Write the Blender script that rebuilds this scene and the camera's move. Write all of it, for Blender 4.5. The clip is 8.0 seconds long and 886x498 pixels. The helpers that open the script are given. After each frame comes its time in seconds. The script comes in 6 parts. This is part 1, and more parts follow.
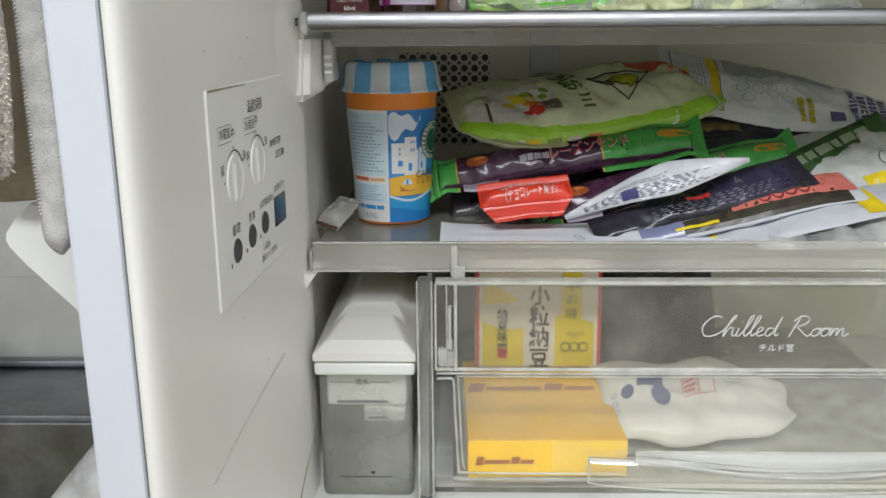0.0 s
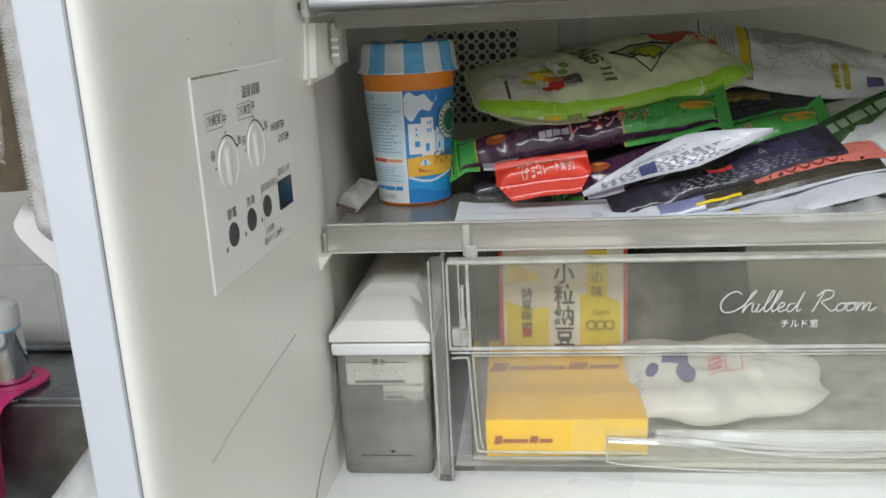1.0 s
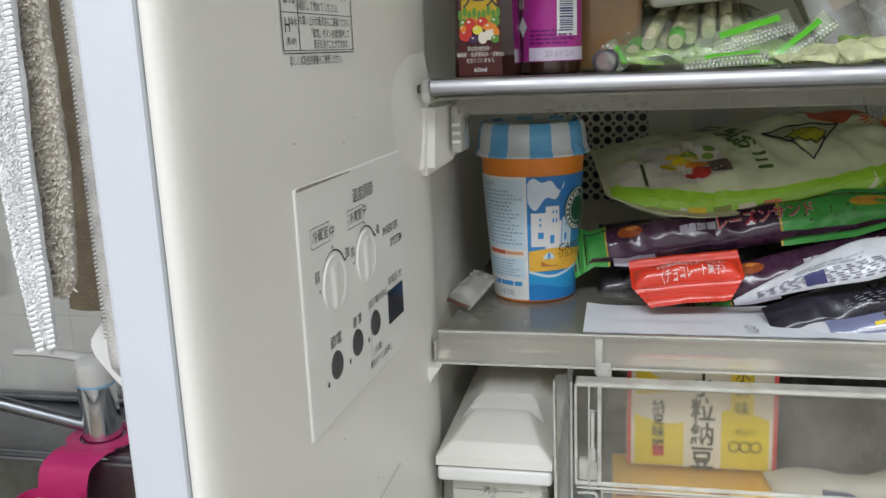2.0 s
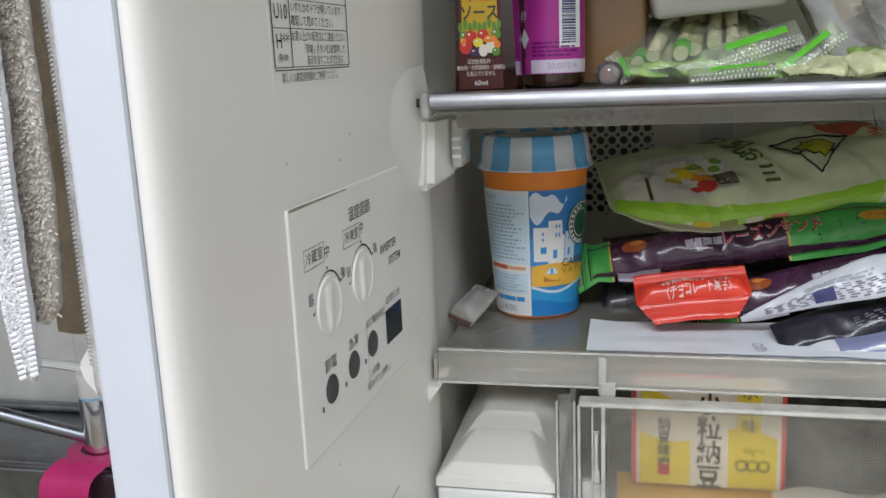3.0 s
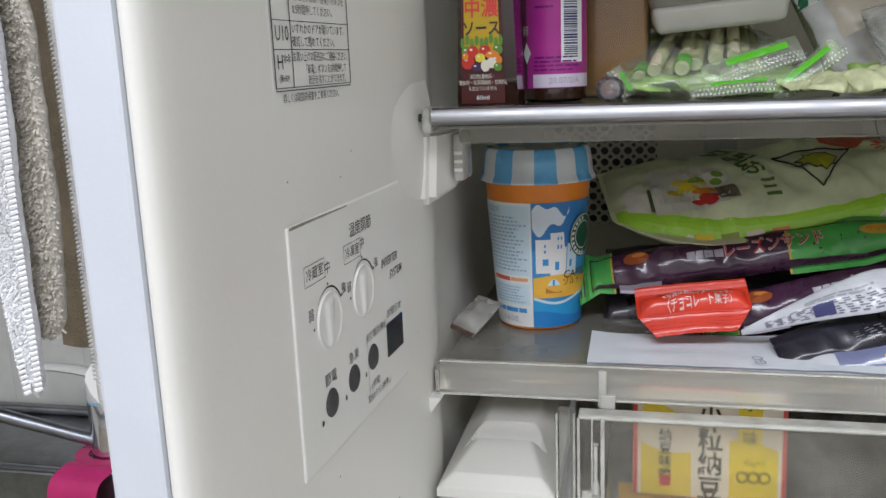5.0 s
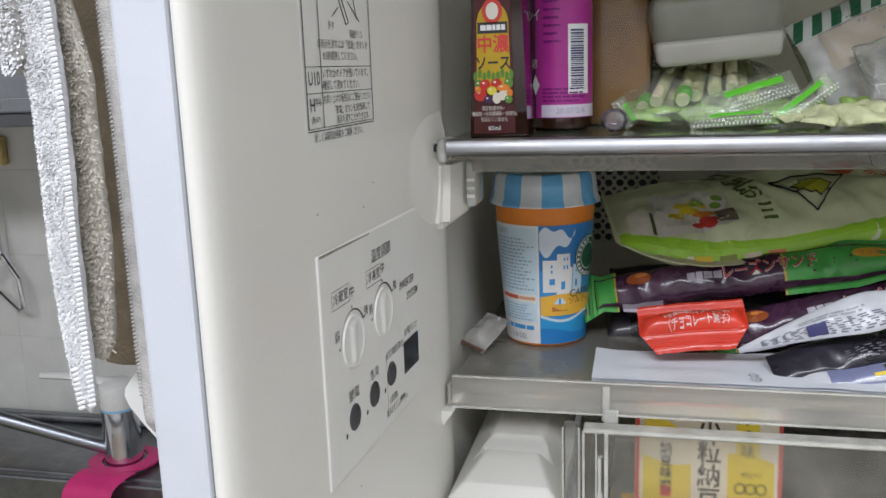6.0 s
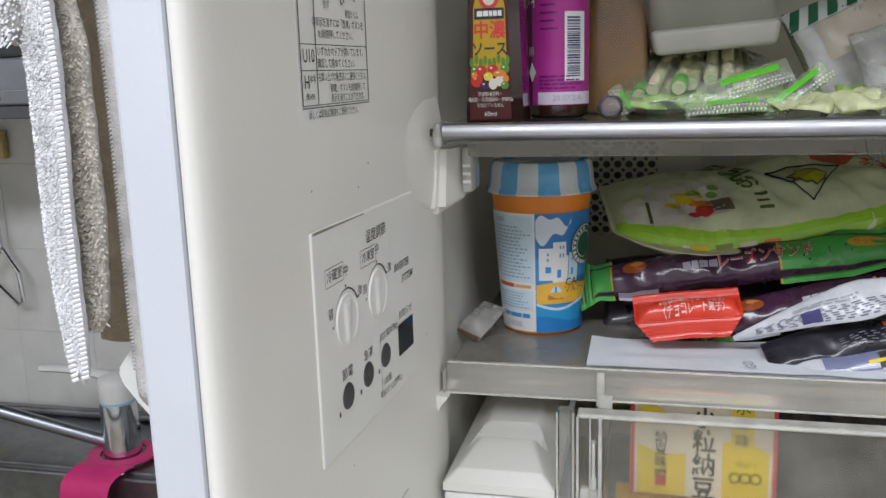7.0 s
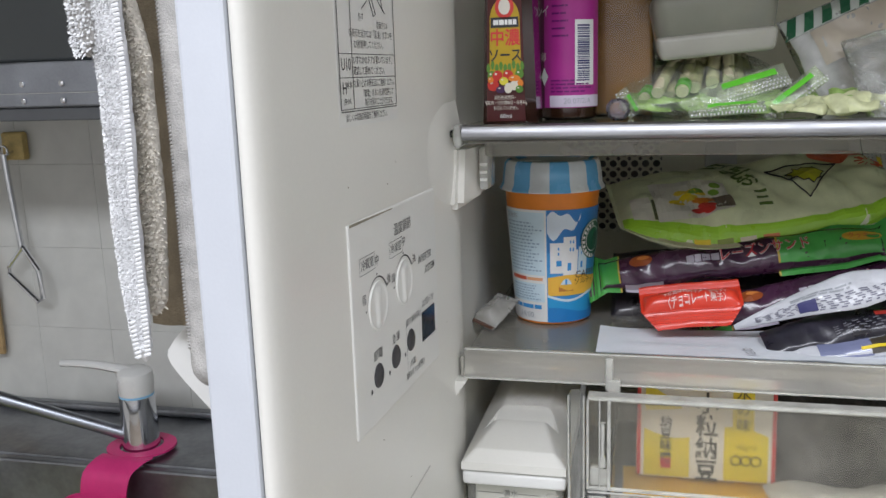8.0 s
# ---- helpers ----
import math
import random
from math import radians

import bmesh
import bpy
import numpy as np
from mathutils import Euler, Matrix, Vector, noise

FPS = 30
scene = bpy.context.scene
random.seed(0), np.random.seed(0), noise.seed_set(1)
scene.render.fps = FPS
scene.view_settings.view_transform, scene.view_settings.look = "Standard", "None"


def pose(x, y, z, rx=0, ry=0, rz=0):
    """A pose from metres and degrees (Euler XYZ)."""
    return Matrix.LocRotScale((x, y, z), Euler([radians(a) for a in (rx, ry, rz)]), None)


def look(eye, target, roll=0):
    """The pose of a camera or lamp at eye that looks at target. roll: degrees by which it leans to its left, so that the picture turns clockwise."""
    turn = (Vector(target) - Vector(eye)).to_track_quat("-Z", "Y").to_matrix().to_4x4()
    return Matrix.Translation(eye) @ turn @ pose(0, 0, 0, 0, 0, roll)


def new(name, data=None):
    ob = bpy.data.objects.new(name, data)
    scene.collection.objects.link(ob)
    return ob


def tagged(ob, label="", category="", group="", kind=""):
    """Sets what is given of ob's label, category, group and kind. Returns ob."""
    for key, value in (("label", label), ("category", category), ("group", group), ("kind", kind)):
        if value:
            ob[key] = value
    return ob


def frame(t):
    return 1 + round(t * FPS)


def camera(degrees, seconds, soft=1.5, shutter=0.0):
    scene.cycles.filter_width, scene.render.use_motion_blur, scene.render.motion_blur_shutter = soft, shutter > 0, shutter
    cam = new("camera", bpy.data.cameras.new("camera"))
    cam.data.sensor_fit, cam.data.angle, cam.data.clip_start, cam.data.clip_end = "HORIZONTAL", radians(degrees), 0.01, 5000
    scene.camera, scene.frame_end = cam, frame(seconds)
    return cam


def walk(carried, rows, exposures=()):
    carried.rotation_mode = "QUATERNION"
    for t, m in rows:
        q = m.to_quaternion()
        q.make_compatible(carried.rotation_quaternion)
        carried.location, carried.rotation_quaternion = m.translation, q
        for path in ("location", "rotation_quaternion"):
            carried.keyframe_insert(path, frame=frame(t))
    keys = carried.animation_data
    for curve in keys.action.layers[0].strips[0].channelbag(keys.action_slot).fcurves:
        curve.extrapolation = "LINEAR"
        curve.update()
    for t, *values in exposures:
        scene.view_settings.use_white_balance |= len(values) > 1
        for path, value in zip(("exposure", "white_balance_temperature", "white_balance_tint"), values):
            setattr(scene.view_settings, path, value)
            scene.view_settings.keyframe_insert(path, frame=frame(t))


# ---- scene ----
cam = camera(53.9, 8.0)
PATH = [
    (0, (0.008, -0.004, 1.25), (-0.041, 1.931, 0.747), -0.4),
    (0.5, (0.034, -0.043, 1.249), (-0.151, 1.875, 0.712), -2.4),
    (1, (0.048, -0.001, 1.248), (-0.163, 1.913, 0.707), -2.8),
    (1.4, (0.032, 0.029, 1.246), (-0.228, 1.943, 0.725), -2.8),
    (1.5, (0.028, 0.043, 1.247), (-0.269, 1.954, 0.737), -2.6),
    (1.7, (0.018, 0.064, 1.268), (-0.385, 1.969, 0.81), -2.2),
    (3, (0.019, 0.091, 1.275), (-0.412, 1.996, 0.845), -2.4),
    (3.5, (0.022, 0.085, 1.282), (-0.413, 1.991, 0.859), -2.5),
    (4, (0.023, 0.09, 1.287), (-0.428, 1.992, 0.863), -2.1),
    (4.5, (0.025, 0.093, 1.281), (-0.427, 1.995, 0.858), -2.3),
    (5.8, (0.023, 0.066, 1.29), (-0.431, 1.969, 0.877), -2.1),
    (6, (0.025, 0.061, 1.296), (-0.434, 1.966, 0.892), -2.0),
    (6.5, (0.026, 0.061, 1.288), (-0.437, 1.966, 0.891), -1.8),
    (7, (0.029, 0.058, 1.286), (-0.433, 1.963, 0.887), -1.7),
    (7.5, (0.028, 0.05, 1.286), (-0.435, 1.954, 0.886), -1.8),
    (8, (0.028, 0.02, 1.289), (-0.442, 1.923, 0.892), -1.8),
]
walk(cam, [(t, look(eye, target, roll)) for t, eye, target, roll in PATH],
     exposures=((0.0, 0.0, 6480, 10), (0.5, 0.0, 6330, 10), (1.5, 0.0, 6430, 10), (3.0, 0.0, 6290, 13), (8.0, 0.0, 6290, 14)))

# ---- light ----
world = bpy.data.worlds.new("room_air")
world.use_nodes = True
world.node_tree.nodes["Background"].inputs[0].default_value = (0.9, 0.95, 1.0, 1)
world.node_tree.nodes["Background"].inputs[1].default_value = 0.05
scene.world = world


def area_lamp(name, eye, target, sx, sy, watts, colour):
    data = bpy.data.lights.new(name, "AREA")
    data.shape, data.size, data.size_y, data.energy, data.color = "RECTANGLE", sx, sy, watts, colour
    ob = new(name, data)
    ob.matrix_world = look(eye, target)
    return ob


FLOOR, CEIL = -0.12, 2.28
area_lamp("ceiling_lamp_glow", (-0.20, -0.70, CEIL - 0.075), (-0.20, -0.70, 0), 1.7, 0.45, 39.5, (0.945, 0.985, 1.03))
scene.view_settings.exposure = 0.0

# ---- materials ----


def mat(name, colour, rough=0.5, metal=0.0, var=0.08, scale=25.0, bump=0.0, bscale=300.0, coat=0.0, spec=0.5, random_tint=0.0, alpha_haze=None):
    """Principled surface with two scales of tone variation, fine relief and uneven gloss."""
    m = bpy.data.materials.new(name)
    m.use_nodes = True
    nt = m.node_tree
    b = nt.nodes["Principled BSDF"]
    b.inputs["Metallic"].default_value = metal
    b.inputs["Coat Weight"].default_value = coat
    b.inputs["Coat Roughness"].default_value = 0.12
    b.inputs["Specular IOR Level"].default_value = spec
    co = nt.nodes.new("ShaderNodeTexCoord")
    n1 = nt.nodes.new("ShaderNodeTexNoise")
    n1.inputs["Scale"].default_value, n1.inputs["Detail"].default_value = scale, 6
    n2 = nt.nodes.new("ShaderNodeTexNoise")
    n2.inputs["Scale"].default_value, n2.inputs["Detail"].default_value = bscale, 3
    nt.links.new(co.outputs["Object"], n1.inputs["Vector"])
    nt.links.new(co.outputs["Object"], n2.inputs["Vector"])
    ramp = nt.nodes.new("ShaderNodeMapRange")
    ramp.inputs[1].default_value, ramp.inputs[2].default_value = 0.3, 0.7
    ramp.inputs[3].default_value, ramp.inputs[4].default_value = 1 - var, 1 + var
    nt.links.new(n1.outputs["Fac"], ramp.inputs[0])
    fine = nt.nodes.new("ShaderNodeMapRange")
    fine.inputs[1].default_value, fine.inputs[2].default_value = 0.3, 0.7
    fine.inputs[3].default_value, fine.inputs[4].default_value = 1 - var * 0.35, 1 + var * 0.35
    nt.links.new(n2.outputs["Fac"], fine.inputs[0])
    mul = nt.nodes.new("ShaderNodeMath")
    mul.operation = "MULTIPLY"
    nt.links.new(ramp.outputs[0], mul.inputs[0])
    nt.links.new(fine.outputs[0], mul.inputs[1])
    tone = nt.nodes.new("ShaderNodeVectorMath")
    tone.operation = "SCALE"
    tone.inputs[0].default_value = colour
    nt.links.new(mul.outputs[0], tone.inputs["Scale"])
    nt.links.new(tone.outputs[0], b.inputs["Base Color"])
    rr = nt.nodes.new("ShaderNodeMapRange")
    rr.inputs[1].default_value, rr.inputs[2].default_value = 0.3, 0.7
    rr.inputs[3].default_value, rr.inputs[4].default_value = max(0.02, rough * 0.8), min(1, rough * 1.2)
    nt.links.new(n1.outputs["Fac"], rr.inputs[0])
    nt.links.new(rr.outputs[0], b.inputs["Roughness"])
    if bump:
        bp = nt.nodes.new("ShaderNodeBump")
        bp.inputs["Strength"].default_value, bp.inputs["Distance"].default_value = 1.0, bump
        nt.links.new(n2.outputs["Fac"], bp.inputs["Height"])
        nt.links.new(bp.outputs[0], b.inputs["Normal"])
    return m


def clear(name, tint=(0.93, 0.94, 0.92), haze=0.12, haze_colour=(0.75, 0.75, 0.72), rough=0.08, gloss=1.0, scuff=0.5, scale=18.0, bump=0.0, ior=1.45, blur=0.0):
    """Clear plastic: see-through, a scuffed milky share, gloss by angle; blur: roughness of what shows through."""
    m = bpy.data.materials.new(name)
    m.use_nodes = True
    nt = m.node_tree
    nt.nodes.remove(nt.nodes["Principled BSDF"])
    out = nt.nodes["Material Output"]
    tr = nt.nodes.new("ShaderNodeBsdfRefraction" if blur else "ShaderNodeBsdfTransparent")
    tr.inputs["Color"].default_value = (*tint, 1)
    if blur:
        tr.inputs["IOR"].default_value, tr.inputs["Roughness"].default_value = 1.05, blur
    df = nt.nodes.new("ShaderNodeBsdfDiffuse")
    df.inputs[0].default_value = (*haze_colour, 1)
    gl = nt.nodes.new("ShaderNodeBsdfGlossy")
    gl.inputs["Roughness"].default_value = rough
    gl.inputs[0].default_value = (gloss, gloss, gloss, 1)
    fr = nt.nodes.new("ShaderNodeFresnel")
    fr.inputs[0].default_value = ior
    co = nt.nodes.new("ShaderNodeTexCoord")
    n = nt.nodes.new("ShaderNodeTexNoise")
    n.inputs["Scale"].default_value, n.inputs["Detail"].default_value = scale, 5
    nt.links.new(co.outputs["Object"], n.inputs["Vector"])
    mr = nt.nodes.new("ShaderNodeMapRange")
    mr.inputs[1].default_value, mr.inputs[2].default_value = 0.3, 0.7
    mr.inputs[3].default_value, mr.inputs[4].default_value = haze * (1 - scuff), haze * (1 + scuff)
    nt.links.new(n.outputs["Fac"], mr.inputs[0])
    m1, m2 = nt.nodes.new("ShaderNodeMixShader"), nt.nodes.new("ShaderNodeMixShader")
    nt.links.new(mr.outputs[0], m1.inputs[0])
    nt.links.new(tr.outputs[0], m1.inputs[1])
    nt.links.new(df.outputs[0], m1.inputs[2])
    nt.links.new(fr.outputs[0], m2.inputs[0])
    nt.links.new(m1.outputs[0], m2.inputs[1])
    nt.links.new(gl.outputs[0], m2.inputs[2])
    nt.links.new(m2.outputs[0], out.inputs[0])
    if bump:
        bp = nt.nodes.new("ShaderNodeBump")
        bp.inputs["Distance"].default_value = bump
        n3 = nt.nodes.new("ShaderNodeTexNoise")
        n3.inputs["Scale"].default_value, n3.inputs["Detail"].default_value = 120, 4
        nt.links.new(co.outputs["Object"], n3.inputs["Vector"])
        nt.links.new(n3.outputs["Fac"], bp.inputs["Height"])
        nt.links.new(bp.outputs[0], gl.inputs["Normal"])
    return m


M = {
    "liner": mat("liner_plastic", (0.785, 0.771, 0.715), 0.38, var=0.025, scale=9, bump=0.00006, bscale=500),
    "liner_white": mat("white_plastic", (0.82, 0.82, 0.79), 0.32, var=0.02, scale=12),
    "steel_white": mat("painted_steel", (0.595, 0.62, 0.665), 0.4, var=0.03, scale=20, bump=0.00004, bscale=700),
    "gasket": mat("gasket_grey", (0.16, 0.17, 0.17), 0.6),
    "panel": mat("panel_plastic", (0.785, 0.78, 0.74), 0.42, var=0.02, scale=15),
    "ink": mat("black_ink", (0.025, 0.025, 0.025), 0.5),
    "button": mat("dark_rubber", (0.05, 0.05, 0.052), 0.55, var=0.15, scale=200),
    "window": mat("smoked_window", (0.012, 0.014, 0.017), 0.18),
    "grime": mat("grime", (0.30, 0.27, 0.21), 0.8, var=0.3, scale=200),
    "chrome": mat("satin_metal", (0.33, 0.33, 0.34), 0.42, metal=1.0, var=0.06, scale=60),
    "chrome_tap": mat("tap_chrome", (0.7, 0.71, 0.73), 0.1, metal=1.0, var=0.08, scale=40),
    "sink": mat("stainless", (0.34, 0.35, 0.37), 0.42, metal=1.0, var=0.22, scale=14, bump=0.0001, bscale=90),
    "hood": mat("brushed_steel", (0.36, 0.38, 0.42), 0.38, metal=1.0, var=0.12, scale=20),
    "tile": mat("glazed_tile", (0.70, 0.70, 0.655), 0.22, var=0.06, scale=18, bump=0.0002, bscale=25, random_tint=0.1),
    "grout": mat("grout", (0.74, 0.74, 0.70), 0.8, var=0.12, scale=60),
    "plaster": mat("plaster", (0.74, 0.73, 0.70), 0.85, var=0.06, scale=6, bump=0.0003, bscale=120),
    "floor": mat("vinyl_floor", (0.36, 0.30, 0.24), 0.5, var=0.15, scale=7),
    "clear": clear("clear_plastic", haze=0.05, tint=(0.95, 0.945, 0.91), haze_colour=(0.80, 0.78, 0.72)),
    "clear_front": clear("clear_front", haze=0.085, tint=(0.93, 0.92, 0.87), haze_colour=(0.66, 0.63, 0.55), blur=0.24),
    "clear_drawer": clear("clear_drawer", haze=0.085, tint=(0.95, 0.945, 0.91), haze_colour=(0.84, 0.82, 0.74), blur=0.24),
    "scoop_glare": clear("scoop_glare", haze=0.45, haze_colour=(0.90, 0.90, 0.87), rough=0.15, scuff=0.1),
    "clear_side": clear("clear_side", haze=0.22, tint=(0.88, 0.88, 0.85)),
    "clear_edge": clear("clear_edge", haze=0.42, haze_colour=(0.88, 0.87, 0.81), rough=0.12, scuff=0.3, scale=60),
    "frost": clear("frosted_plastic", tint=(0.95, 0.94, 0.90), haze=0.17, haze_colour=(0.88, 0.85, 0.77), rough=0.16, scuff=0.4, scale=9, blur=0.6),
    "tray": clear("tray_plastic", tint=(0.84, 0.81, 0.74), haze=0.42, haze_colour=(0.52, 0.49, 0.42), rough=0.2, scuff=0.2, scale=10),
    "glass": clear("shelf_glass", tint=(0.89, 0.93, 0.85), haze=0.12, haze_colour=(0.40, 0.42, 0.34), rough=0.05),
    "tank": clear("smoked_tank", tint=(0.92, 0.92, 0.88), haze=0.30, haze_colour=(0.68, 0.68, 0.60), rough=0.1, scuff=0.35, scale=22),
    "water": clear("water", tint=(0.70, 0.71, 0.66), haze=0.12, haze_colour=(0.3, 0.3, 0.27), rough=0.03, ior=1.33),
    "lip_dark": clear("dim_plastic", tint=(0.85, 0.83, 0.77), haze=0.30, haze_colour=(0.40, 0.385, 0.34), rough=0.25),
    "tub": clear("tub_plastic", tint=(0.95, 0.94, 0.92), haze=0.05, haze_colour=(0.6, 0.6, 0.55), rough=0.08),
    "film": clear("clear_film", tint=(0.88, 0.945, 0.78), haze=0.11, haze_colour=(0.85, 0.87, 0.83), rough=0.12, bump=0.002, scale=40),
    "milky": clear("milky_film", tint=(0.85, 0.85, 0.85), haze=0.5, haze_colour=(0.72, 0.72, 0.70), rough=0.2, bump=0.003, scale=30),
    "milky_lid": clear("milky_polypropylene", tint=(0.85, 0.86, 0.80), haze=0.36, haze_colour=(0.56, 0.56, 0.48), rough=0.3, scuff=0.15),
}


def paint(name, colour, rough=0.35, var=0.05, scale=60, bump=0.0, coat=0.0):
    if name not in M:
        M[name] = mat(name, colour, rough, var=var, scale=scale, bump=bump, coat=coat)
    return M[name]


WHITE = paint("print_white", (0.80, 0.80, 0.79))
PAPER = paint("paper_white", (0.80, 0.83, 0.88), 0.75, var=0.03, scale=30)
BLACK = paint("print_black", (0.03, 0.03, 0.035))
NAVY = paint("print_navy", (0.05, 0.05, 0.16))
YELLOW = paint("print_yellow", (0.80, 0.60, 0.02))
RED = paint("print_red", (0.62, 0.05, 0.04))
SKY = paint("print_sky", (0.05, 0.30, 0.66))
PALE_BLUE = paint("print_pale_blue", (0.28, 0.60, 0.86))
ORANGE = paint("cup_orange", (0.80, 0.24, 0.02))
SAND = paint("print_sand", (0.85, 0.48, 0.06))
GREY = paint("print_grey", (0.35, 0.37, 0.40))

# ---- builders ----
PLACE = {}


def part(name, bm, material, parent=None, label="", smooth=False, world=False, rest=None):
    """Links a bmesh as one mesh object, under a thing or a part; world: the mesh is drawn up in world places; rest: the height it sags down to."""
    if rest is not None:
        bm.transform(PLACE[parent])
        for v in bm.verts:
            if v.co.z < rest:
                v.co.z = rest + 0.0004 + 0.05 * min(0.02, rest - v.co.z) * abs(noise.noise(v.co * 90))
        bm.transform(PLACE[parent].inverted())
    if world and parent is not None:
        bm.transform(PLACE[parent].inverted())
    bmesh.ops.recalc_face_normals(bm, faces=bm.faces)
    me = bpy.data.meshes.new(name)
    bm.to_mesh(me)
    bm.free()
    if smooth:
        me.shade_smooth()
        me.set_sharp_from_angle(angle=radians(40))
    for k in material if isinstance(material, (list, tuple)) else [material]:
        me.materials.append(k)
    ob = new(name, me)
    if parent is not None:
        ob.parent = parent
        PLACE[ob] = PLACE[parent]
    else:
        PLACE[ob] = Matrix()
    if label:
        tagged(ob, label)
    return ob


def thing(name, m, label, category, group="", kind=""):
    """An Empty at a thing's base, for its parts."""
    ob = new(name)
    ob.empty_display_size = 0.02
    ob.matrix_world = m
    PLACE[ob] = m.copy()
    return tagged(ob, label, category, group, kind)


def box(bm, x0, x1, y0, y1, z0, z1, bevel=0.0, seg=2):
    vs = bmesh.ops.create_cube(bm, size=1.0)["verts"]
    bmesh.ops.scale(bm, vec=(x1 - x0, y1 - y0, z1 - z0), verts=vs)
    bmesh.ops.translate(bm, vec=((x0 + x1) / 2, (y0 + y1) / 2, (z0 + z1) / 2), verts=vs)
    if bevel:
        es = list({e for v in vs for e in v.link_edges})
        bmesh.ops.bevel(bm, geom=es, offset=bevel, segments=seg, affect="EDGES", profile=0.5)
    return bm


def B(x0, x1, y0, y1, z0, z1, bevel=0.0, seg=2):
    return box(bmesh.new(), x0, x1, y0, y1, z0, z1, bevel, seg)


def prism(outline, z0, z1, bm=None):
    """An outline in x, y drawn up from z0 to z1."""
    bm = bm or bmesh.new()
    lo = [bm.verts.new((x, y, z0)) for x, y in outline]
    hi = [bm.verts.new((x, y, z1)) for x, y in outline]
    n = len(outline)
    for i in range(n):
        bm.faces.new((lo[i], lo[(i + 1) % n], hi[(i + 1) % n], hi[i]))
    bm.faces.new(lo[::-1]), bm.faces.new(hi)
    return bm


def lathe(profile, seg=48, bm=None, mats=None):
    """A profile of radius, height turned round z. mats(angle, i): a face's material."""
    bm = bm or bmesh.new()
    rings = []
    for r, z in profile:
        rings.append([bm.verts.new((r * math.sin(2 * math.pi * k / seg), -r * math.cos(2 * math.pi * k / seg), z)) for k in range(seg)])
    for i in range(len(rings) - 1):
        for k in range(seg):
            f = bm.faces.new((rings[i][k], rings[i][(k + 1) % seg], rings[i + 1][(k + 1) % seg], rings[i + 1][k]))
            if mats:
                f.material_index = mats(2 * math.pi * (k + 0.5) / seg, i)
    bm.faces.new(rings[0][::-1])
    f = bm.faces.new(rings[-1])
    if mats:
        f.material_index = mats(0, len(rings) - 2)
    return bm


def tube(points, radius, sides=8, bm=None, taper=None):
    """A round bar along a row of points."""
    bm = bm or bmesh.new()
    pts = [Vector(p) for p in points]
    rings = []
    for i, p in enumerate(pts):
        d = (pts[min(i + 1, len(pts) - 1)] - pts[max(i - 1, 0)]).normalized()
        a = d.cross(Vector((0.123, 0.31, 0.94))).normalized()
        c = d.cross(a)
        r = radius * (taper[i] if taper else 1)
        rings.append([bm.verts.new(p + (a * math.cos(2 * math.pi * k / sides) + c * math.sin(2 * math.pi * k / sides)) * r) for k in range(sides)])
    for i in range(len(rings) - 1):
        for k in range(sides):
            bm.faces.new((rings[i][k], rings[i][(k + 1) % sides], rings[i + 1][(k + 1) % sides], rings[i + 1][k]))
    bm.faces.new(rings[0][::-1]), bm.faces.new(rings[-1])
    return bm


def smoothed(points, steps=6):
    """A smooth line through the points."""
    pts = [Vector(p) for p in points]
    out = []
    for i in range(len(pts) - 1):
        p0, p1, p2, p3 = pts[max(i - 1, 0)], pts[i], pts[i + 1], pts[min(i + 2, len(pts) - 1)]
        for k in range(steps):
            t = k / steps
            out.append(0.5 * (2 * p1 + (p2 - p0) * t + (2 * p0 - 5 * p1 + 4 * p2 - p3) * t * t + (3 * p1 - p0 - 3 * p2 + p3) * t ** 3))
    return out + [pts[-1]]


LETTERS = {}


def letters(body, shear=0.0, fat=0.0):
    """The outline mesh of a line of writing, one unit high, centred."""
    key = (body, shear, fat)
    if key not in LETTERS:
        cu = bpy.data.curves.new("writing", "FONT")
        cu.body, cu.size, cu.resolution_u, cu.shear, cu.offset = body, 1.0, 2, shear, fat
        cu.align_x, cu.align_y = "CENTER", "CENTER"
        ob = new("writing", cu)
        me = bpy.data.meshes.new_from_object(ob.evaluated_get(bpy.context.evaluated_depsgraph_get()))
        LETTERS[key] = ([tuple(v.co)[:2] for v in me.vertices], [tuple(p.vertices) for p in me.polygons])
        bpy.data.objects.remove(ob), bpy.data.curves.remove(cu), bpy.data.meshes.remove(me)
    return LETTERS[key]


def write(S, u, v, body, size, turn=0.0, wide=1.0, off=0.0006, bm=None, shear=0.0, fat=0.0, unit=1.0):
    """Writing laid on the surface S(u, v, off). unit: metres for one step of u."""
    bm = bm or bmesh.new()
    vs, fs = letters(body, shear, fat)
    c, s = math.cos(radians(turn)), math.sin(radians(turn))
    made = [bm.verts.new(S(u + (c * x * wide - s * y) * size / unit, v + (s * x * wide + c * y) * size, off)) for x, y in vs]
    for f in fs:
        try:
            bm.faces.new([made[i] for i in f])
        except ValueError:
            pass
    return bm


def patch(S, u0, u1, lo, hi, n=16, k=2, off=0.0004, bm=None):
    """A print on the surface S between the lines lo(u) and hi(u) (numbers or functions)."""
    bm = bm or bmesh.new()
    flo = lo if callable(lo) else (lambda u: lo)
    fhi = hi if callable(hi) else (lambda u: hi)
    grid = []
    for i in range(n + 1):
        u = u0 + (u1 - u0) * i / n
        a, b = flo(u), fhi(u)
        grid.append([bm.verts.new(S(u, a + (b - a) * j / k, off)) for j in range(k + 1)])
    for i in range(n):
        for j in range(k):
            bm.faces.new((grid[i][j], grid[i + 1][j], grid[i + 1][j + 1], grid[i][j + 1]))
    return bm


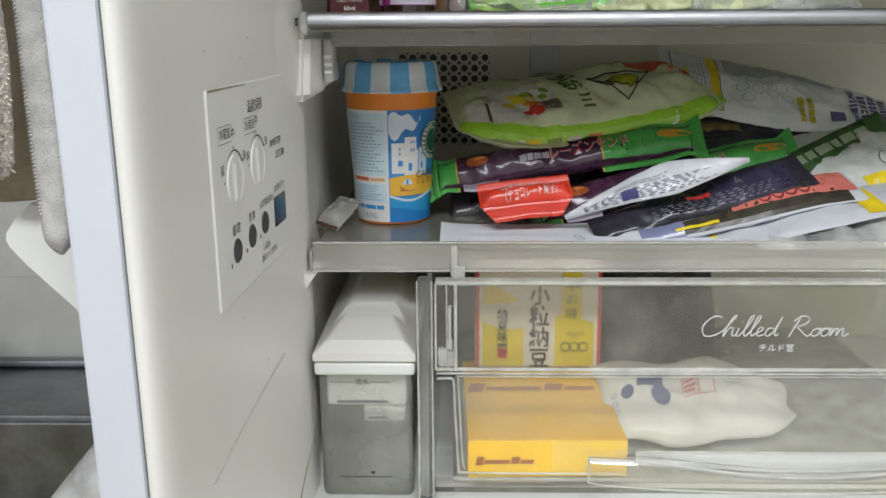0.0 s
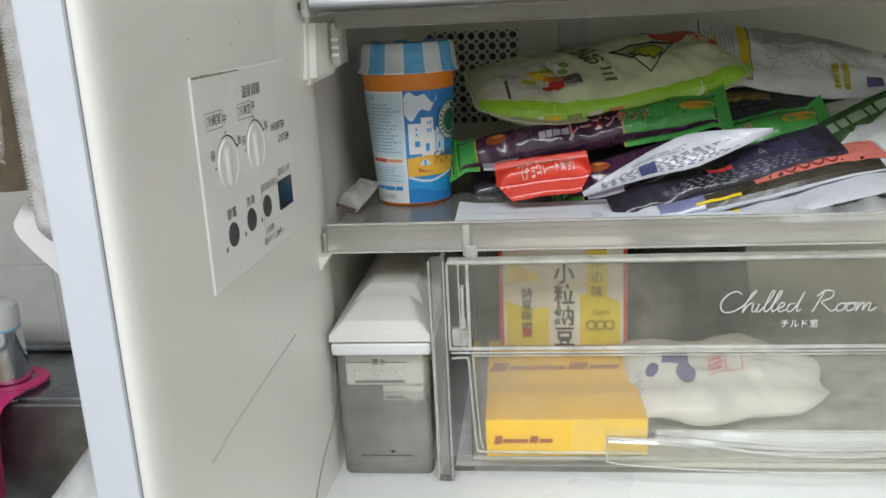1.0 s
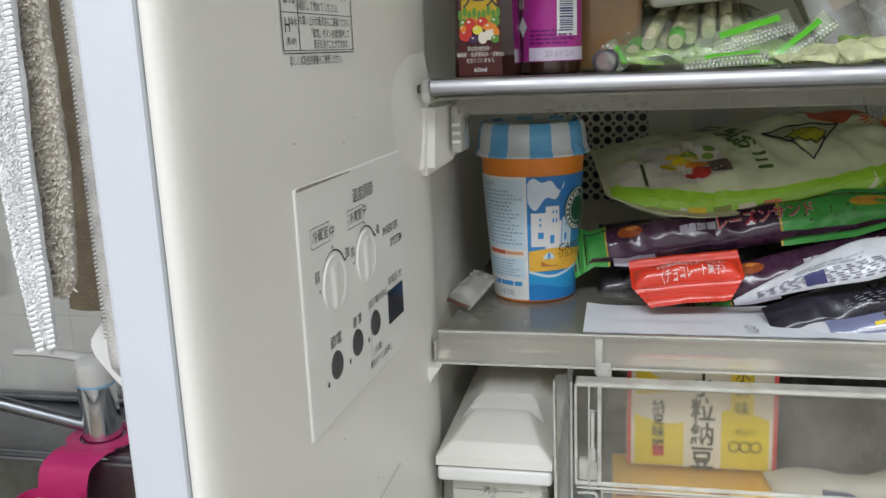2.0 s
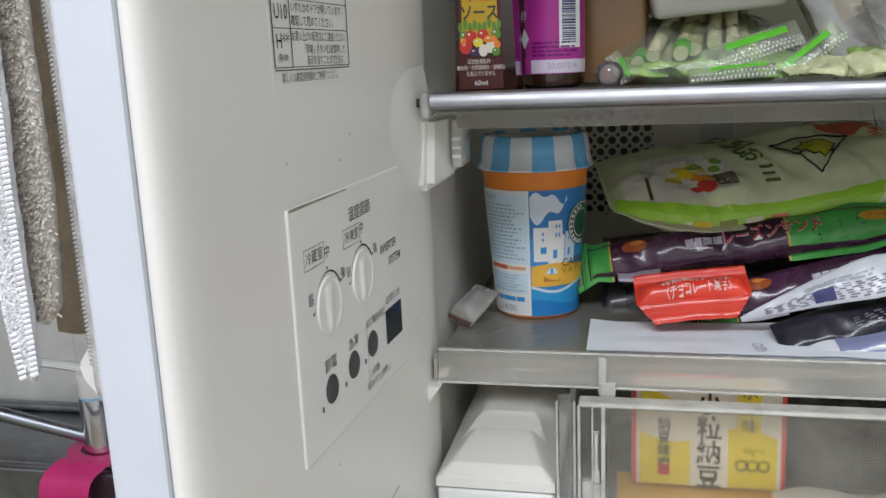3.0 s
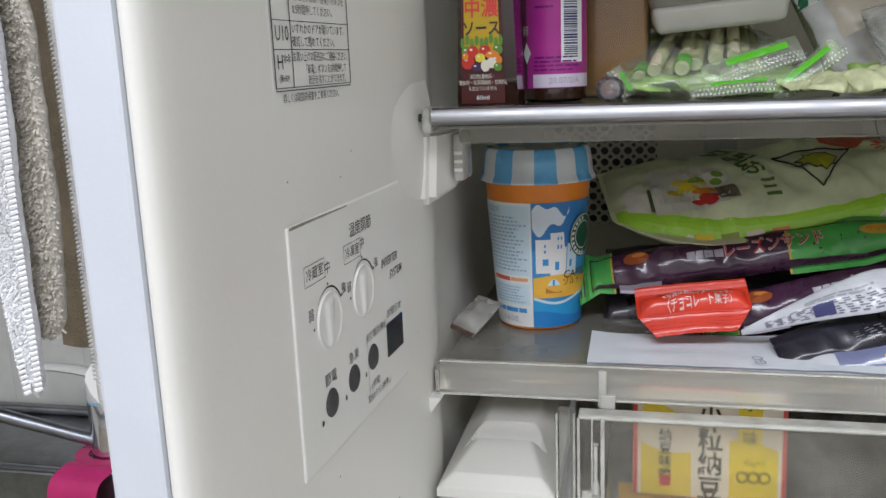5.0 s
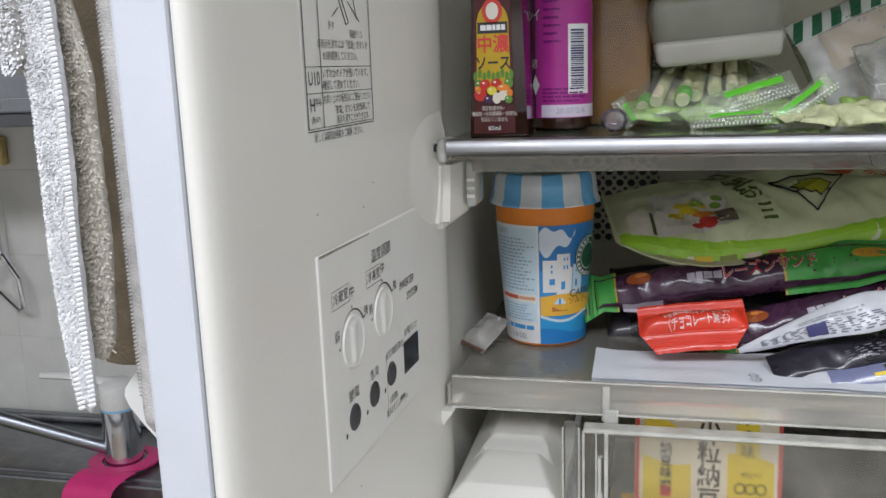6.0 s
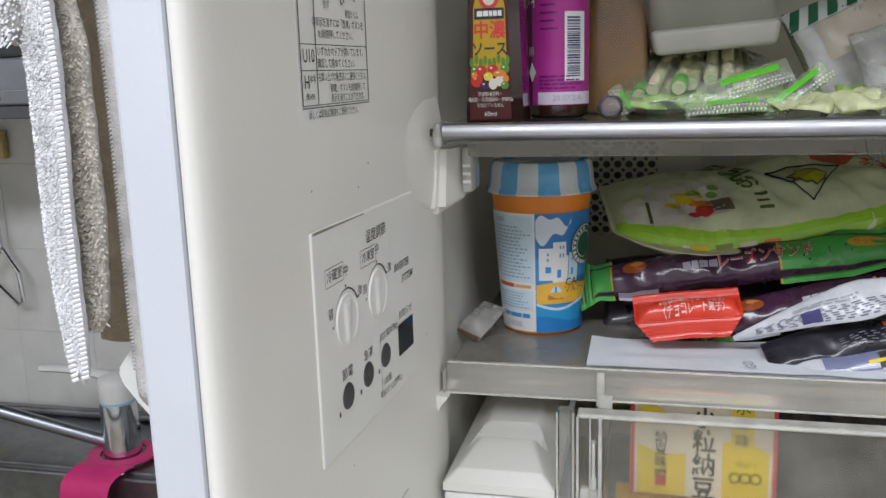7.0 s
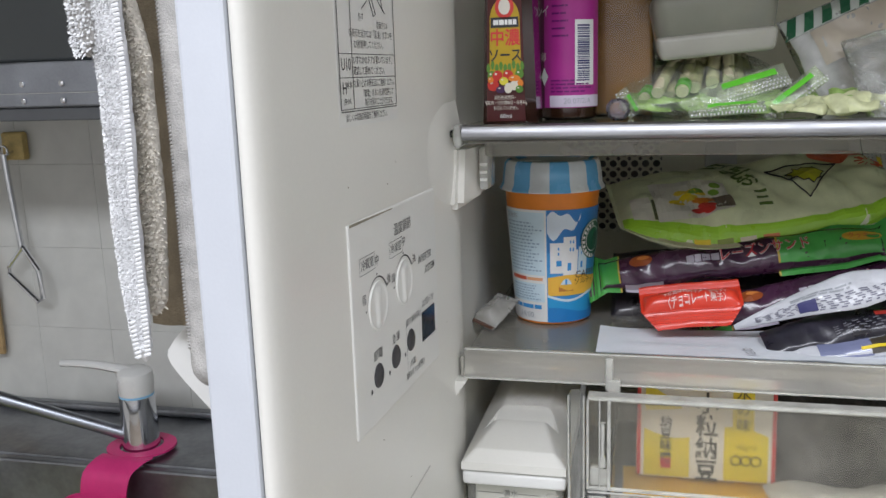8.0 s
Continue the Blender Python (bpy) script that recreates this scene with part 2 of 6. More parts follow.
def disc(S, u, v, ru, rv, off=0.0005, bm=None, n=20, inner=0.0):
    bm = bm or bmesh.new()
    ring = [bm.verts.new(S(u + ru * math.cos(2 * math.pi * i / n), v + rv * math.sin(2 * math.pi * i / n), off)) for i in range(n)]
    if inner:
        ring2 = [bm.verts.new(S(u + inner * ru * math.cos(2 * math.pi * i / n), v + inner * rv * math.sin(2 * math.pi * i / n), off)) for i in range(n)]
        for i in range(n):
            bm.faces.new((ring[i], ring[(i + 1) % n], ring2[(i + 1) % n], ring2[i]))
    else:
        mid = bm.verts.new(S(u, v, off))
        for i in range(n):
            bm.faces.new((ring[i], ring[(i + 1) % n], mid))
    return bm


def bars(S, u0, u1, v0, v1, rows, rng, fill=0.55, words=3, off=0.0006, bm=None):
    """Lines of small print too fine to read, as plain bars."""
    bm = bm or bmesh.new()
    step = (v1 - v0) / rows
    for r in range(rows):
        v = v1 - (r + 0.5) * step
        u = u0
        end = u1 - (u1 - u0) * rng.random() * 0.25
        while u < end:
            w = (u1 - u0) / words * (0.4 + rng.random() * 0.8)
            patch(S, u, min(u + w, end), v - step * fill / 2, v + step * fill / 2, 3, 1, off, bm)
            u += w + (u1 - u0) * 0.03
    return bm


def plane(origin, right, up, lift=None):
    """The surface S of a flat face: origin, the way of u, the way of v."""
    o, r, w = Vector(origin), Vector(right).normalized(), Vector(up).normalized()
    n = r.cross(w)
    return lambda u, v, off: o + r * u + w * v + n * off


def pouch(w, h, thick, seed=0, wrinkle=0.002, bend=None, nu=40, nv=28, crimp_u=0.0, crimp_v=0.0, power=0.5, shape=None):
    """A filled bag, w by h: its surface S for the print, and its closed mesh. crimp: width of the pressed seams at its ends."""
    off3 = Vector((seed * 7.3, seed * 3.1, seed))

    def belly(t, c, full):
        a = max(0.0, 1 - (abs(t) / (0.5 * full - c)) ** 2) if abs(t) < 0.5 * full - c else 0.0
        return a ** power

    def lift(u, v, side):
        p = belly(u, crimp_u, w) * belly(v, crimp_v, h)
        q = Vector((u * 38, v * 38, side * 3)) + off3
        r = noise.noise(q) + 0.5 * noise.noise(q * 2.3)
        ridge = 1 - abs(noise.noise(Vector((u * 60 + v * 25, v * 20, side * 5)) + off3)) * 2
        z = side * (thick / 2 * p + 0.0003) + wrinkle * (0.25 + p) * (0.7 * r + 0.5 * ridge * abs(side))
        if crimp_u and abs(u) > w / 2 - crimp_u:
            z += 0.0006 * math.sin(u * 2500)
        if crimp_v and abs(v) > h / 2 - crimp_v:
            z += 0.0006 * math.sin(v * 2500)
        return z + (bend(u, v) if bend else 0.0)

    def S(u, v, off):
        x, y = shape(u, v) if shape else (u, v)
        return Vector((x, y, lift(u, v, 1) + off))

    def under(u, v):
        x, y = shape(u, v) if shape else (u, v)
        return Vector((x, y, lift(u, v, -1)))

    bm = bmesh.new()
    top = [[bm.verts.new(S(w * (i / nu - 0.5), h * (j / nv - 0.5), 0)) for j in range(nv + 1)] for i in range(nu + 1)]
    bot = [[bm.verts.new(under(w * (i / nu - 0.5), h * (j / nv - 0.5))) for j in range(nv + 1)] for i in range(nu + 1)]
    for i in range(nu):
        for j in range(nv):
            bm.faces.new((top[i][j], top[i + 1][j], top[i + 1][j + 1], top[i][j + 1]))
            bm.faces.new((bot[i][j], bot[i][j + 1], bot[i + 1][j + 1], bot[i + 1][j]))
    for i in range(nu):
        bm.faces.new((top[i][0], bot[i][0], bot[i + 1][0], top[i + 1][0]))
        bm.faces.new((top[i][nv], top[i + 1][nv], bot[i + 1][nv], bot[i][nv]))
    for j in range(nv):
        bm.faces.new((top[0][j], top[0][j + 1], bot[0][j + 1], bot[0][j]))
        bm.faces.new((top[nu][j], bot[nu][j], bot[nu][j + 1], top[nu][j + 1]))
    return S, bm


def basis(origin, right, up):
    """A pose with x along right and y nearly along up."""
    r = Vector(right).normalized()
    n = r.cross(Vector(up)).normalized()
    w = n.cross(r)
    return Matrix(((r.x, w.x, n.x, origin[0]), (r.y, w.y, n.y, origin[1]), (r.z, w.z, n.z, origin[2]), (0, 0, 0, 1)))

# ---- the room ----


def setting(name, bm, material, label, category, smooth=False):
    return tagged(part(name, bm, material, smooth=smooth), label, category, kind="structure")


X0, X1, Y0, Y1 = -2.2, 1.2, -1.7, 1.35
setting("floor", B(X0, X1, Y0, Y1 + 0.1, FLOOR - 0.1, FLOOR), M["floor"], "brown vinyl kitchen floor", "floor")
setting("ceiling", B(X0, X1, Y0, Y1 + 0.1, CEIL, CEIL + 0.1), M["plaster"], "plain white kitchen ceiling", "ceiling")
wall_north = setting("wall_north", B(X0, X1, Y1 + 0.006, Y1 + 0.12, FLOOR, CEIL), M["grout"], "kitchen wall with pale glazed tiles behind the sink", "wall")
setting("wall_south", B(X0, X1, Y0 - 0.1, Y0, FLOOR, CEIL), M["plaster"], "plain off-white plaster wall", "wall")
setting("wall_east", B(X1, X1 + 0.1, Y0, Y1 + 0.1, FLOOR, CEIL), M["plaster"], "plain off-white plaster wall", "wall")
setting("wall_west", B(X0 - 0.1, X0, Y0, Y1 + 0.1, FLOOR, CEIL), M["plaster"], "plain off-white plaster wall", "wall")

lamp = thing("ceiling_lamp", pose(-0.20, -0.70, CEIL - 0.001), "white ceiling lamp on the kitchen ceiling", "lamp")
part("housing", B(-0.9, 0.9, -0.27, 0.27, -0.06, 0, 0.01), M["liner_white"], lamp)

# ---- the refrigerator: cabinet, liner, control panel ----
Z0, Z1 = 0.915, 1.505


def wall_x(y):
    return -0.111 + 0.055 * (y - 0.39)


fridge = thing("refrigerator", pose(0.16, 0.65, FLOOR), "open white refrigerator with a cream plastic liner", "refrigerator")
# painted steel cabinet: sides, back, top, lower part
part("side_panel", B(-0.1448, -0.1392, 0.3235, 1.06, FLOOR + 0.03, Z1 + 0.06, 0.0015), M["steel_white"], fridge, world=True)
part("side_panel", B(0.512, 0.52, 0.3235, 1.06, FLOOR + 0.03, Z1 + 0.06, 0.0015), M["steel_white"], fridge, world=True)
part("back_panel", B(-0.139, 0.511, 1.03, 1.058, FLOOR + 0.03, Z1 + 0.06), M["steel_white"], fridge, world=True)
part("top_panel", B(-0.139, 0.511, 0.3235, 1.029, Z1 + 0.05, Z1 + 0.06), M["steel_white"], fridge, world=True)
part("lower_drawer_front", B(-0.147, 0.519, 0.30, 0.3225, FLOOR + 0.05, 0.80, 0.006), M["steel_white"], fridge, world=True)
flange = prism([(-0.1448, 0.3203), (-0.1442, 0.3190), (-0.1430, 0.3185), (-0.1262, 0.3185), (-0.1250, 0.3190), (-0.1246, 0.3205), (-0.1246, 0.332), (-0.1390, 0.332), (-0.1390, 0.3232), (-0.1448, 0.3232)], 0.80, Z1 + 0.05)
part("front_flange", flange, M["steel_white"], fridge, "cool white painted steel front edge", world=True)
part("front_flange", B(0.4995, 0.5195, 0.3185, 0.332, 0.80, Z1 + 0.05, 0.0015), M["steel_white"], fridge, world=True)
part("seam_gasket", B(-0.1245, -0.1237, 0.3215, 0.333, 0.80, Z1 + 0.04), M["gasket"], fridge, "dark seam strip", world=True)

# the liner's side: rounded lip, drafted wall, step, deep wall, round corner into the back
run = [(-0.1236, 0.3200), (-0.1225, 0.3180), (-0.1205, 0.3172), (-0.1185, 0.3178), (-0.1165, 0.3200), (-0.1150, 0.3245), (-0.1140, 0.332)]
run += [(wall_x(y), y) for y in (0.345, 0.37, 0.40, 0.44, 0.48, 0.52, 0.55, 0.575)]
run += [(-0.1006, 0.586), (-0.1013, 0.594), (-0.1026, 0.602), (-0.1046, 0.611), (-0.1068, 0.622), (-0.1082, 0.636)]
run += [(-0.1082, 0.70), (-0.1065, 0.86), (-0.105, 0.885)]
run += [(-0.105 + 0.022 * (1 - math.cos(a)), 0.885 + 0.024 * math.sin(a)) for a in (0.4, 0.8, 1.2)]
run += [(-0.083, 0.909), (-0.083, 0.93), (-0.1390, 0.93), (-0.1390, 0.333), (-0.1236, 0.333)]
part("liner_wall", prism(run, Z0 - 0.1, Z1 + 0.02), M["liner"], fridge, "cream plastic liner wall", smooth=True, world=True)
run_r = [(0.372 - x if x > -0.13 else 0.511, y) for x, y in run]
part("liner_wall", prism(run_r, Z0 - 0.1, Z1 + 0.02), M["liner"], fridge, "cream plastic liner wall", smooth=True, world=True)
# unseen top, its height chosen to keep lamp light off the upper shelf
part("liner_top", B(-0.1385, 0.5105, 0.335, 0.93, Z1 + 0.0205, Z1 + 0.049), M["liner_white"], fridge, world=True)
part("liner_floor", B(-0.109, 0.48, 0.335, 0.908, Z0 - 0.03, Z0, 0.004), M["liner_white"], fridge, "glossy white compartment floor", world=True)

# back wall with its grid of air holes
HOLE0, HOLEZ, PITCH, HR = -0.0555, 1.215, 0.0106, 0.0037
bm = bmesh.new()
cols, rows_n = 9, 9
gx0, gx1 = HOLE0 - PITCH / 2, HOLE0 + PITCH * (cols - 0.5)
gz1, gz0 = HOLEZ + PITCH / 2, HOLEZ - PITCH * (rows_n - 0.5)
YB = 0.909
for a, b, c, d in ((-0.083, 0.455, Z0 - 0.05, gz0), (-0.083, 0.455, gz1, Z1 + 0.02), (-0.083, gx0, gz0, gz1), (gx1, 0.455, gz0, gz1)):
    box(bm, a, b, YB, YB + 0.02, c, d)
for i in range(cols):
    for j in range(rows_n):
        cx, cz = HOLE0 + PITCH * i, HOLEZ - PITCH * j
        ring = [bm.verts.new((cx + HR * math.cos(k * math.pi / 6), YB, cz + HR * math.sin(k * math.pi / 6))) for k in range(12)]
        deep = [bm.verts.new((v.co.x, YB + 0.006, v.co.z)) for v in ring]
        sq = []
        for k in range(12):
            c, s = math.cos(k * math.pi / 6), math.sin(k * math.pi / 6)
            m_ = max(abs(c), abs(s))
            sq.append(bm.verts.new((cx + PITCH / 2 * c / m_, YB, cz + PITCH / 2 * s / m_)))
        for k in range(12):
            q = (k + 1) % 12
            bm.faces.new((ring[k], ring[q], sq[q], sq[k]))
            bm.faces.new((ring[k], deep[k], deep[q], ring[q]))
# yellower than the liner: warm bounce light put into the back wall's colour
part("liner_back", bm, mat("warm_bounce_plastic", (0.77, 0.755, 0.62), 0.45, var=0.05, scale=14), fridge, "cream back wall with round air holes", world=True)
part("air_duct", B(gx0, gx1, YB + 0.012, YB + 0.018, gz0, gz1), paint("duct_dark", (0.22, 0.22, 0.20), 0.8), fridge, "dark duct behind the air holes", world=True)
part("air_guide", B(0.075, 0.105, YB - 0.0025, YB - 0.0005, 1.10, 1.25, 0.001), paint("grey_rib", (0.66, 0.67, 0.65)), fridge, "grey vertical rib", world=True)

# shelf supports moulded on the wall
sup = B(-0.116, -0.0835, 0.570, 0.613, 1.2060, 1.2445, 0.0)
for v in sup.verts:
    if v.co.z < 1.22 and v.co.y < 0.58:
        v.co.z, v.co.y, v.co.x = 1.2000, 0.566, min(v.co.x, -0.094)
    elif v.co.y < 0.58 and v.co.x > -0.1:
        v.co.x, v.co.y = -0.0905, 0.562
bmesh.ops.bevel(sup, geom=list(sup.edges), offset=0.0045, segments=4, affect="EDGES")
web = bmesh.new()
grid = []
for i in range(29):
    y = 0.505 + 0.080 * i / 28
    row = []
    for j in range(25):
        t = j / 24
        low, high = 1.2030 + 0.35 * max(0.0, 0.560 - y) - 0.12 * max(0.0, y - 0.560), 1.2720 - 0.25 * max(0.0, 0.560 - y)
        z = low + (high - low) * t
        swell = min(1.0, max(0.0, (y - 0.508) / 0.062))
        swell = swell * swell * (3 - 2 * swell)
        ends = max(0.0, math.sin(math.pi * t)) ** 0.8
        row.append(web.verts.new((wall_x(y) - 0.0006 + 0.0048 * swell * ends, y, z)))
    grid.append(row)
for i in range(28):
    for j in range(24):
        web.faces.new((grid[i][j], grid[i + 1][j], grid[i + 1][j + 1], grid[i][j + 1]))
rim = [[web.verts.new((-0.1120, 0.594, v.co.z)) for v in grid[28]]]
for j in range(24):
    web.faces.new((grid[28][j], rim[0][j], rim[0][j + 1], grid[28][j + 1]))
part("support_web", web, M["liner"], fridge, "cream moulded web", smooth=True, world=True)
part("shelf_support", sup, M["liner"], fridge, "white moulded shelf support", smooth=True, world=True)
sup = bmesh.new()
prof = [(0.566, 1.0838), (0.600, 1.0838), (0.600, 1.078), (0.592, 1.073), (0.580, 1.0695), (0.570, 1.0715), (0.566, 1.077)]
a_ = [sup.verts.new((-0.116, y, z)) for y, z in prof]
b_ = [sup.verts.new((-0.0935 if z > 1.080 else -0.0985 if z > 1.0745 else -0.1015, y, z)) for y, z in prof]
for i in range(len(prof)):
    sup.faces.new((a_[i], a_[(i + 1) % len(prof)], b_[(i + 1) % len(prof)], b_[i]))
sup.faces.new(b_), sup.faces.new(a_[::-1])
part("shelf_support", sup, M["liner"], fridge, "white moulded shelf support", smooth=True, world=True)

# control panel on the liner wall; u runs back along the wall, v up
ang = math.atan(0.055)
WS = plane((wall_x(0.39), 0.39, 0), (math.sin(ang), math.cos(ang), 0), (0, 0, 1))


def U(y):
    return (y - 0.39) / math.cos(ang)


def slab(u0, u1, v0, v1, h, bevel=0.0008):
    bm = B(u0, u1, v0, v1, -0.002, h, bevel)
    for v in bm.verts:
        v.co = WS(v.co.x, v.co.y, v.co.z)
    return bm


panel = part("control_panel", slab(U(0.3955), U(0.530), 1.1135, 1.2206, 0.0010, 0.0009), M["panel"], fridge, "cream control panel with two dials", world=True)
part("grime_line", patch(WS, U(0.3965), U(0.455), lambda u: 1.2193, lambda u: 1.2206 - 0.4 * max(0, u - 0.02) * 0.04, 10, 1, 0.00112), M["grime"], panel, world=True)


def dial_whole(y, z):
    """A dial with a raised ridge for the fingers, in one mesh, and its printed arc and dots."""
    c, r = U(y), 0.0128
    bm = bmesh.new()

    def height(rho, a):
        x, y = rho * math.cos(a), rho * math.sin(a)
        rim = 0.0005 * math.exp(-((rho - r * 0.95) / 0.0006) ** 2)
        half = 0.0034 + 0.10 * max(-0.011, min(0.011, y))
        ridge = 0.0011 * math.exp(-(x / half) ** 4) / (1 + math.exp((abs(y + 0.001) - 0.0098) * 2200))
        return 0.0014 + rim + ridge

    rows = []
    radii = [r * k / 22 for k in range(1, 22)] + [r * 0.985, r]
    for rho in radii:
        rows.append([bm.verts.new(WS(c + rho * math.cos(k * math.tau / 48), z + rho * math.sin(k * math.tau / 48), height(rho, k * math.tau / 48) if rho < r else 0.0005)) for k in range(48)])
    hub = bm.verts.new(WS(c, z, height(0, 0)))
    for k in range(48):
        bm.faces.new((rows[0][k], rows[0][(k + 1) % 48], hub))
        for n in range(len(rows) - 1):
            bm.faces.new((rows[n][k], rows[n + 1][k], rows[n + 1][(k + 1) % 48], rows[n][(k + 1) % 48]))
    part("dial", bm, M["panel"], panel, "round cream dial with a finger ridge", smooth=True, world=True)
    ink = bmesh.new()
    for k in range(24):
        a0, a1 = [radians(178 - 150 * t / 24) for t in (k, k + 1)]
        w0, w1 = [0.0002 + 0.0013 * max(0, (t / 24) - 0.25) for t in (k, k + 1)]
        R = r + 0.0016
        q = [ink.verts.new(WS(c + rr * math.cos(a), z + rr * math.sin(a), 0.00115)) for rr, a in ((R, a0), (R, a1), (R + w1, a1), (R + w0, a0))]
        ink.faces.new(q)
    for a in (178, 90, 28):
        disc(WS, c + (r + 0.0035) * math.cos(radians(a)), z + (r + 0.0035) * math.sin(radians(a)), 0.0007, 0.0007, 0.0012, ink, 10)
    part("dial_scale", ink, M["ink"], panel, "black printed dial scale", world=True)


dial_whole(0.4285, 1.174)
dial_whole(0.469, 1.1765)


def panel_text(body, y, z, size, wide=1.0, name="writing", **k):
    part(name, write(WS, U(y), z, body, size, 0, wide, 0.00115, **k), M["ink"], panel, world=True)


panel_text("温度調節", 0.4698, 1.2072, 0.0072, 0.98)
panel_text("冷凍室", 0.4582, 1.1978, 0.0058, 1.0)
panel_text("冷蔵室", 0.4167, 1.1978, 0.0058, 1.0)
for yy in (0.4582, 0.4167):
    fr = bmesh.new()
    u, w, h = U(yy), 0.0102, 0.0042
    for a in ((u - w, u + w, 1.1978 + h, 1.1978 + h + 0.00025), (u - w, u + w, 1.1978 - h, 1.1978 - h + 0.00025), (u - w, u - w + 0.00025, 1.1978 - h, 1.1978 + h), (u + w - 0.00025, u + w, 1.1978 - h, 1.1978 + h)):
        patch(WS, *a, 1, 1, 0.00115, fr)
    part("label_frame", fr, M["ink"], panel, world=True)
panel_text("中", 0.4295, 1.1968, 0.0060), panel_text("中", 0.4704, 1.1988, 0.0060)
panel_text("弱", 0.4105, 1.1808, 0.0056), panel_text("強", 0.4455, 1.1838, 0.0054)
panel_text("弱", 0.4520, 1.1822, 0.0052), panel_text("強", 0.4872, 1.1858, 0.0054)
panel_text("INVERTER", 0.5062, 1.1828, 0.0062, 0.88, shear=0.25, fat=0.01), panel_text("SYSTEM", 0.5148, 1.1748, 0.0062, 0.9, shear=0.25, fat=0.01)
panel_text("節電", 0.4258, 1.1485, 0.0062, 1.05), panel_text("急凍", 0.4525, 1.1492, 0.0058, 1.05)
panel_text("お知らせ", 0.5098, 1.1555, 0.0052, 1.1), panel_text("点灯/製氷停止", 0.4825, 1.1518, 0.0047, 0.95)
panel_text("(点滅)", 0.4785, 1.1270, 0.0046), panel_text("製氷おそうじ(3秒押し)", 0.4835, 1.1212, 0.0046, 0.7)
for yy, zz, dot in ((0.4252, 1.1376, 1), (0.4513, 1.1391, 1), (0.4766, 1.1408, 1)):
    bm = lathe([(0.0064, 0.0005), (0.0064, 0.0013), (0.0056, 0.0019), (0.001, 0.0020)], 28)
    for v in bm.verts:
        v.co = WS(U(yy) + v.co.x, zz + v.co.y, v.co.z)
    part("button", bm, M["button"], panel, "dark grey round push button", smooth=True, world=True)
    part("indicator", disc(WS, U(yy) - 0.0105, zz - 0.0055, 0.0011, 0.0014, 0.0012, n=12), M["button"], panel, "small indicator lamp, unlit", world=True)
part("bracket_line", patch(WS, U(0.4697), U(0.4700), 1.1235, 1.153, 1, 1, 0.00115), M["ink"], panel, world=True)
part("display_window", slab(U(0.4972), U(0.5212), 1.1332, 1.1508, 0.0016, 0.0003), M["window"], panel, "dark smoked display window", world=True)

# the white care sticker above the panel
sticker = part("care_sticker", slab(U(0.3945), U(0.4725), 1.2655, 1.40, 0.00006, 0.0), M["panel"], fridge, "white instruction sticker printed in black", world=True)
ln = bmesh.new()
for a in ((0.3982, 0.4720, 1.2751, 1.2755), (0.3982, 0.4720, 1.2762, 1.2765), (0.3984, 0.4720, 1.2906, 1.2909), (0.3986, 0.4718, 1.3014, 1.3017), (0.3982, 0.3985, 1.2765, 1.40), (0.4718, 0.4721, 1.2765, 1.40), (0.4136, 0.4138, 1.2765, 1.40)):
    patch(WS, U(a[0] - 0.002), U(a[1] - 0.0015), a[2] - 0.0028, a[3] - 0.0028, 1, 1, 0.0005, ln)
part("table_grid", ln, M["ink"], sticker, world=True)


def sticker_text(body, y, z, size, wide=0.8):
    part("writing", write(WS, U(y - 0.0018), z - 0.0028, body, size, 0, wide, 0.0005), M["ink"], sticker, world=True)


sticker_text("詳しくは取扱説明書をご参照ください。", 0.4315, 1.2722, 0.0040, 0.78)
sticker_text("U10", 0.4062, 1.2965, 0.0080, 0.85), sticker_text("H**", 0.4064, 1.2858, 0.0078, 0.95), sticker_text("(無H09)", 0.4060, 1.2798, 0.0034)
sticker_text("いずれかのドアが開いています。", 0.4420, 1.2985, 0.0044, 0.83), sticker_text("確認して閉めてください。", 0.4365, 1.2935, 0.0044, 0.83)
sticker_text("お買い上げの販売店にご連絡ください。", 0.4430, 1.2877, 0.0042, 0.76), sticker_text("「節電」ボタンを5秒間押して", 0.4460, 1.2828, 0.0040, 0.82), sticker_text("表示を消すことができます。", 0.4480, 1.2785, 0.0040, 0.8)
sticker_text("②表示を消すには「急凍」ボタンを", 0.4400, 1.3108, 0.0042, 0.86), sticker_text("0.5秒間押してください。", 0.4370, 1.3058, 0.0042, 0.86)
sticker_text("外す", 0.4270, 1.3185, 0.0042), sticker_text("背面グリル", 0.4550, 1.3155, 0.0040, 0.8)
dr = bmesh.new()
for a in (((0.433, 1.332), (0.442, 1.319)), ((0.436, 1.333), (0.445, 1.320)), ((0.433, 1.332), (0.436, 1.333)), ((0.442, 1.319), (0.445, 1.320)), ((0.445, 1.329), (0.458, 1.321)), ((0.45, 1.335), (0.455, 1.322)), ((0.427, 1.322), (0.434, 1.326))):
    (ya, za), (yb, zb) = a
    tube([WS(U(ya), za - 0.002, 0.0004), WS(U(yb), zb - 0.002, 0.0004)], 0.00022, 4, dr)
part("line_drawing", dr, M["ink"], sticker, world=True)

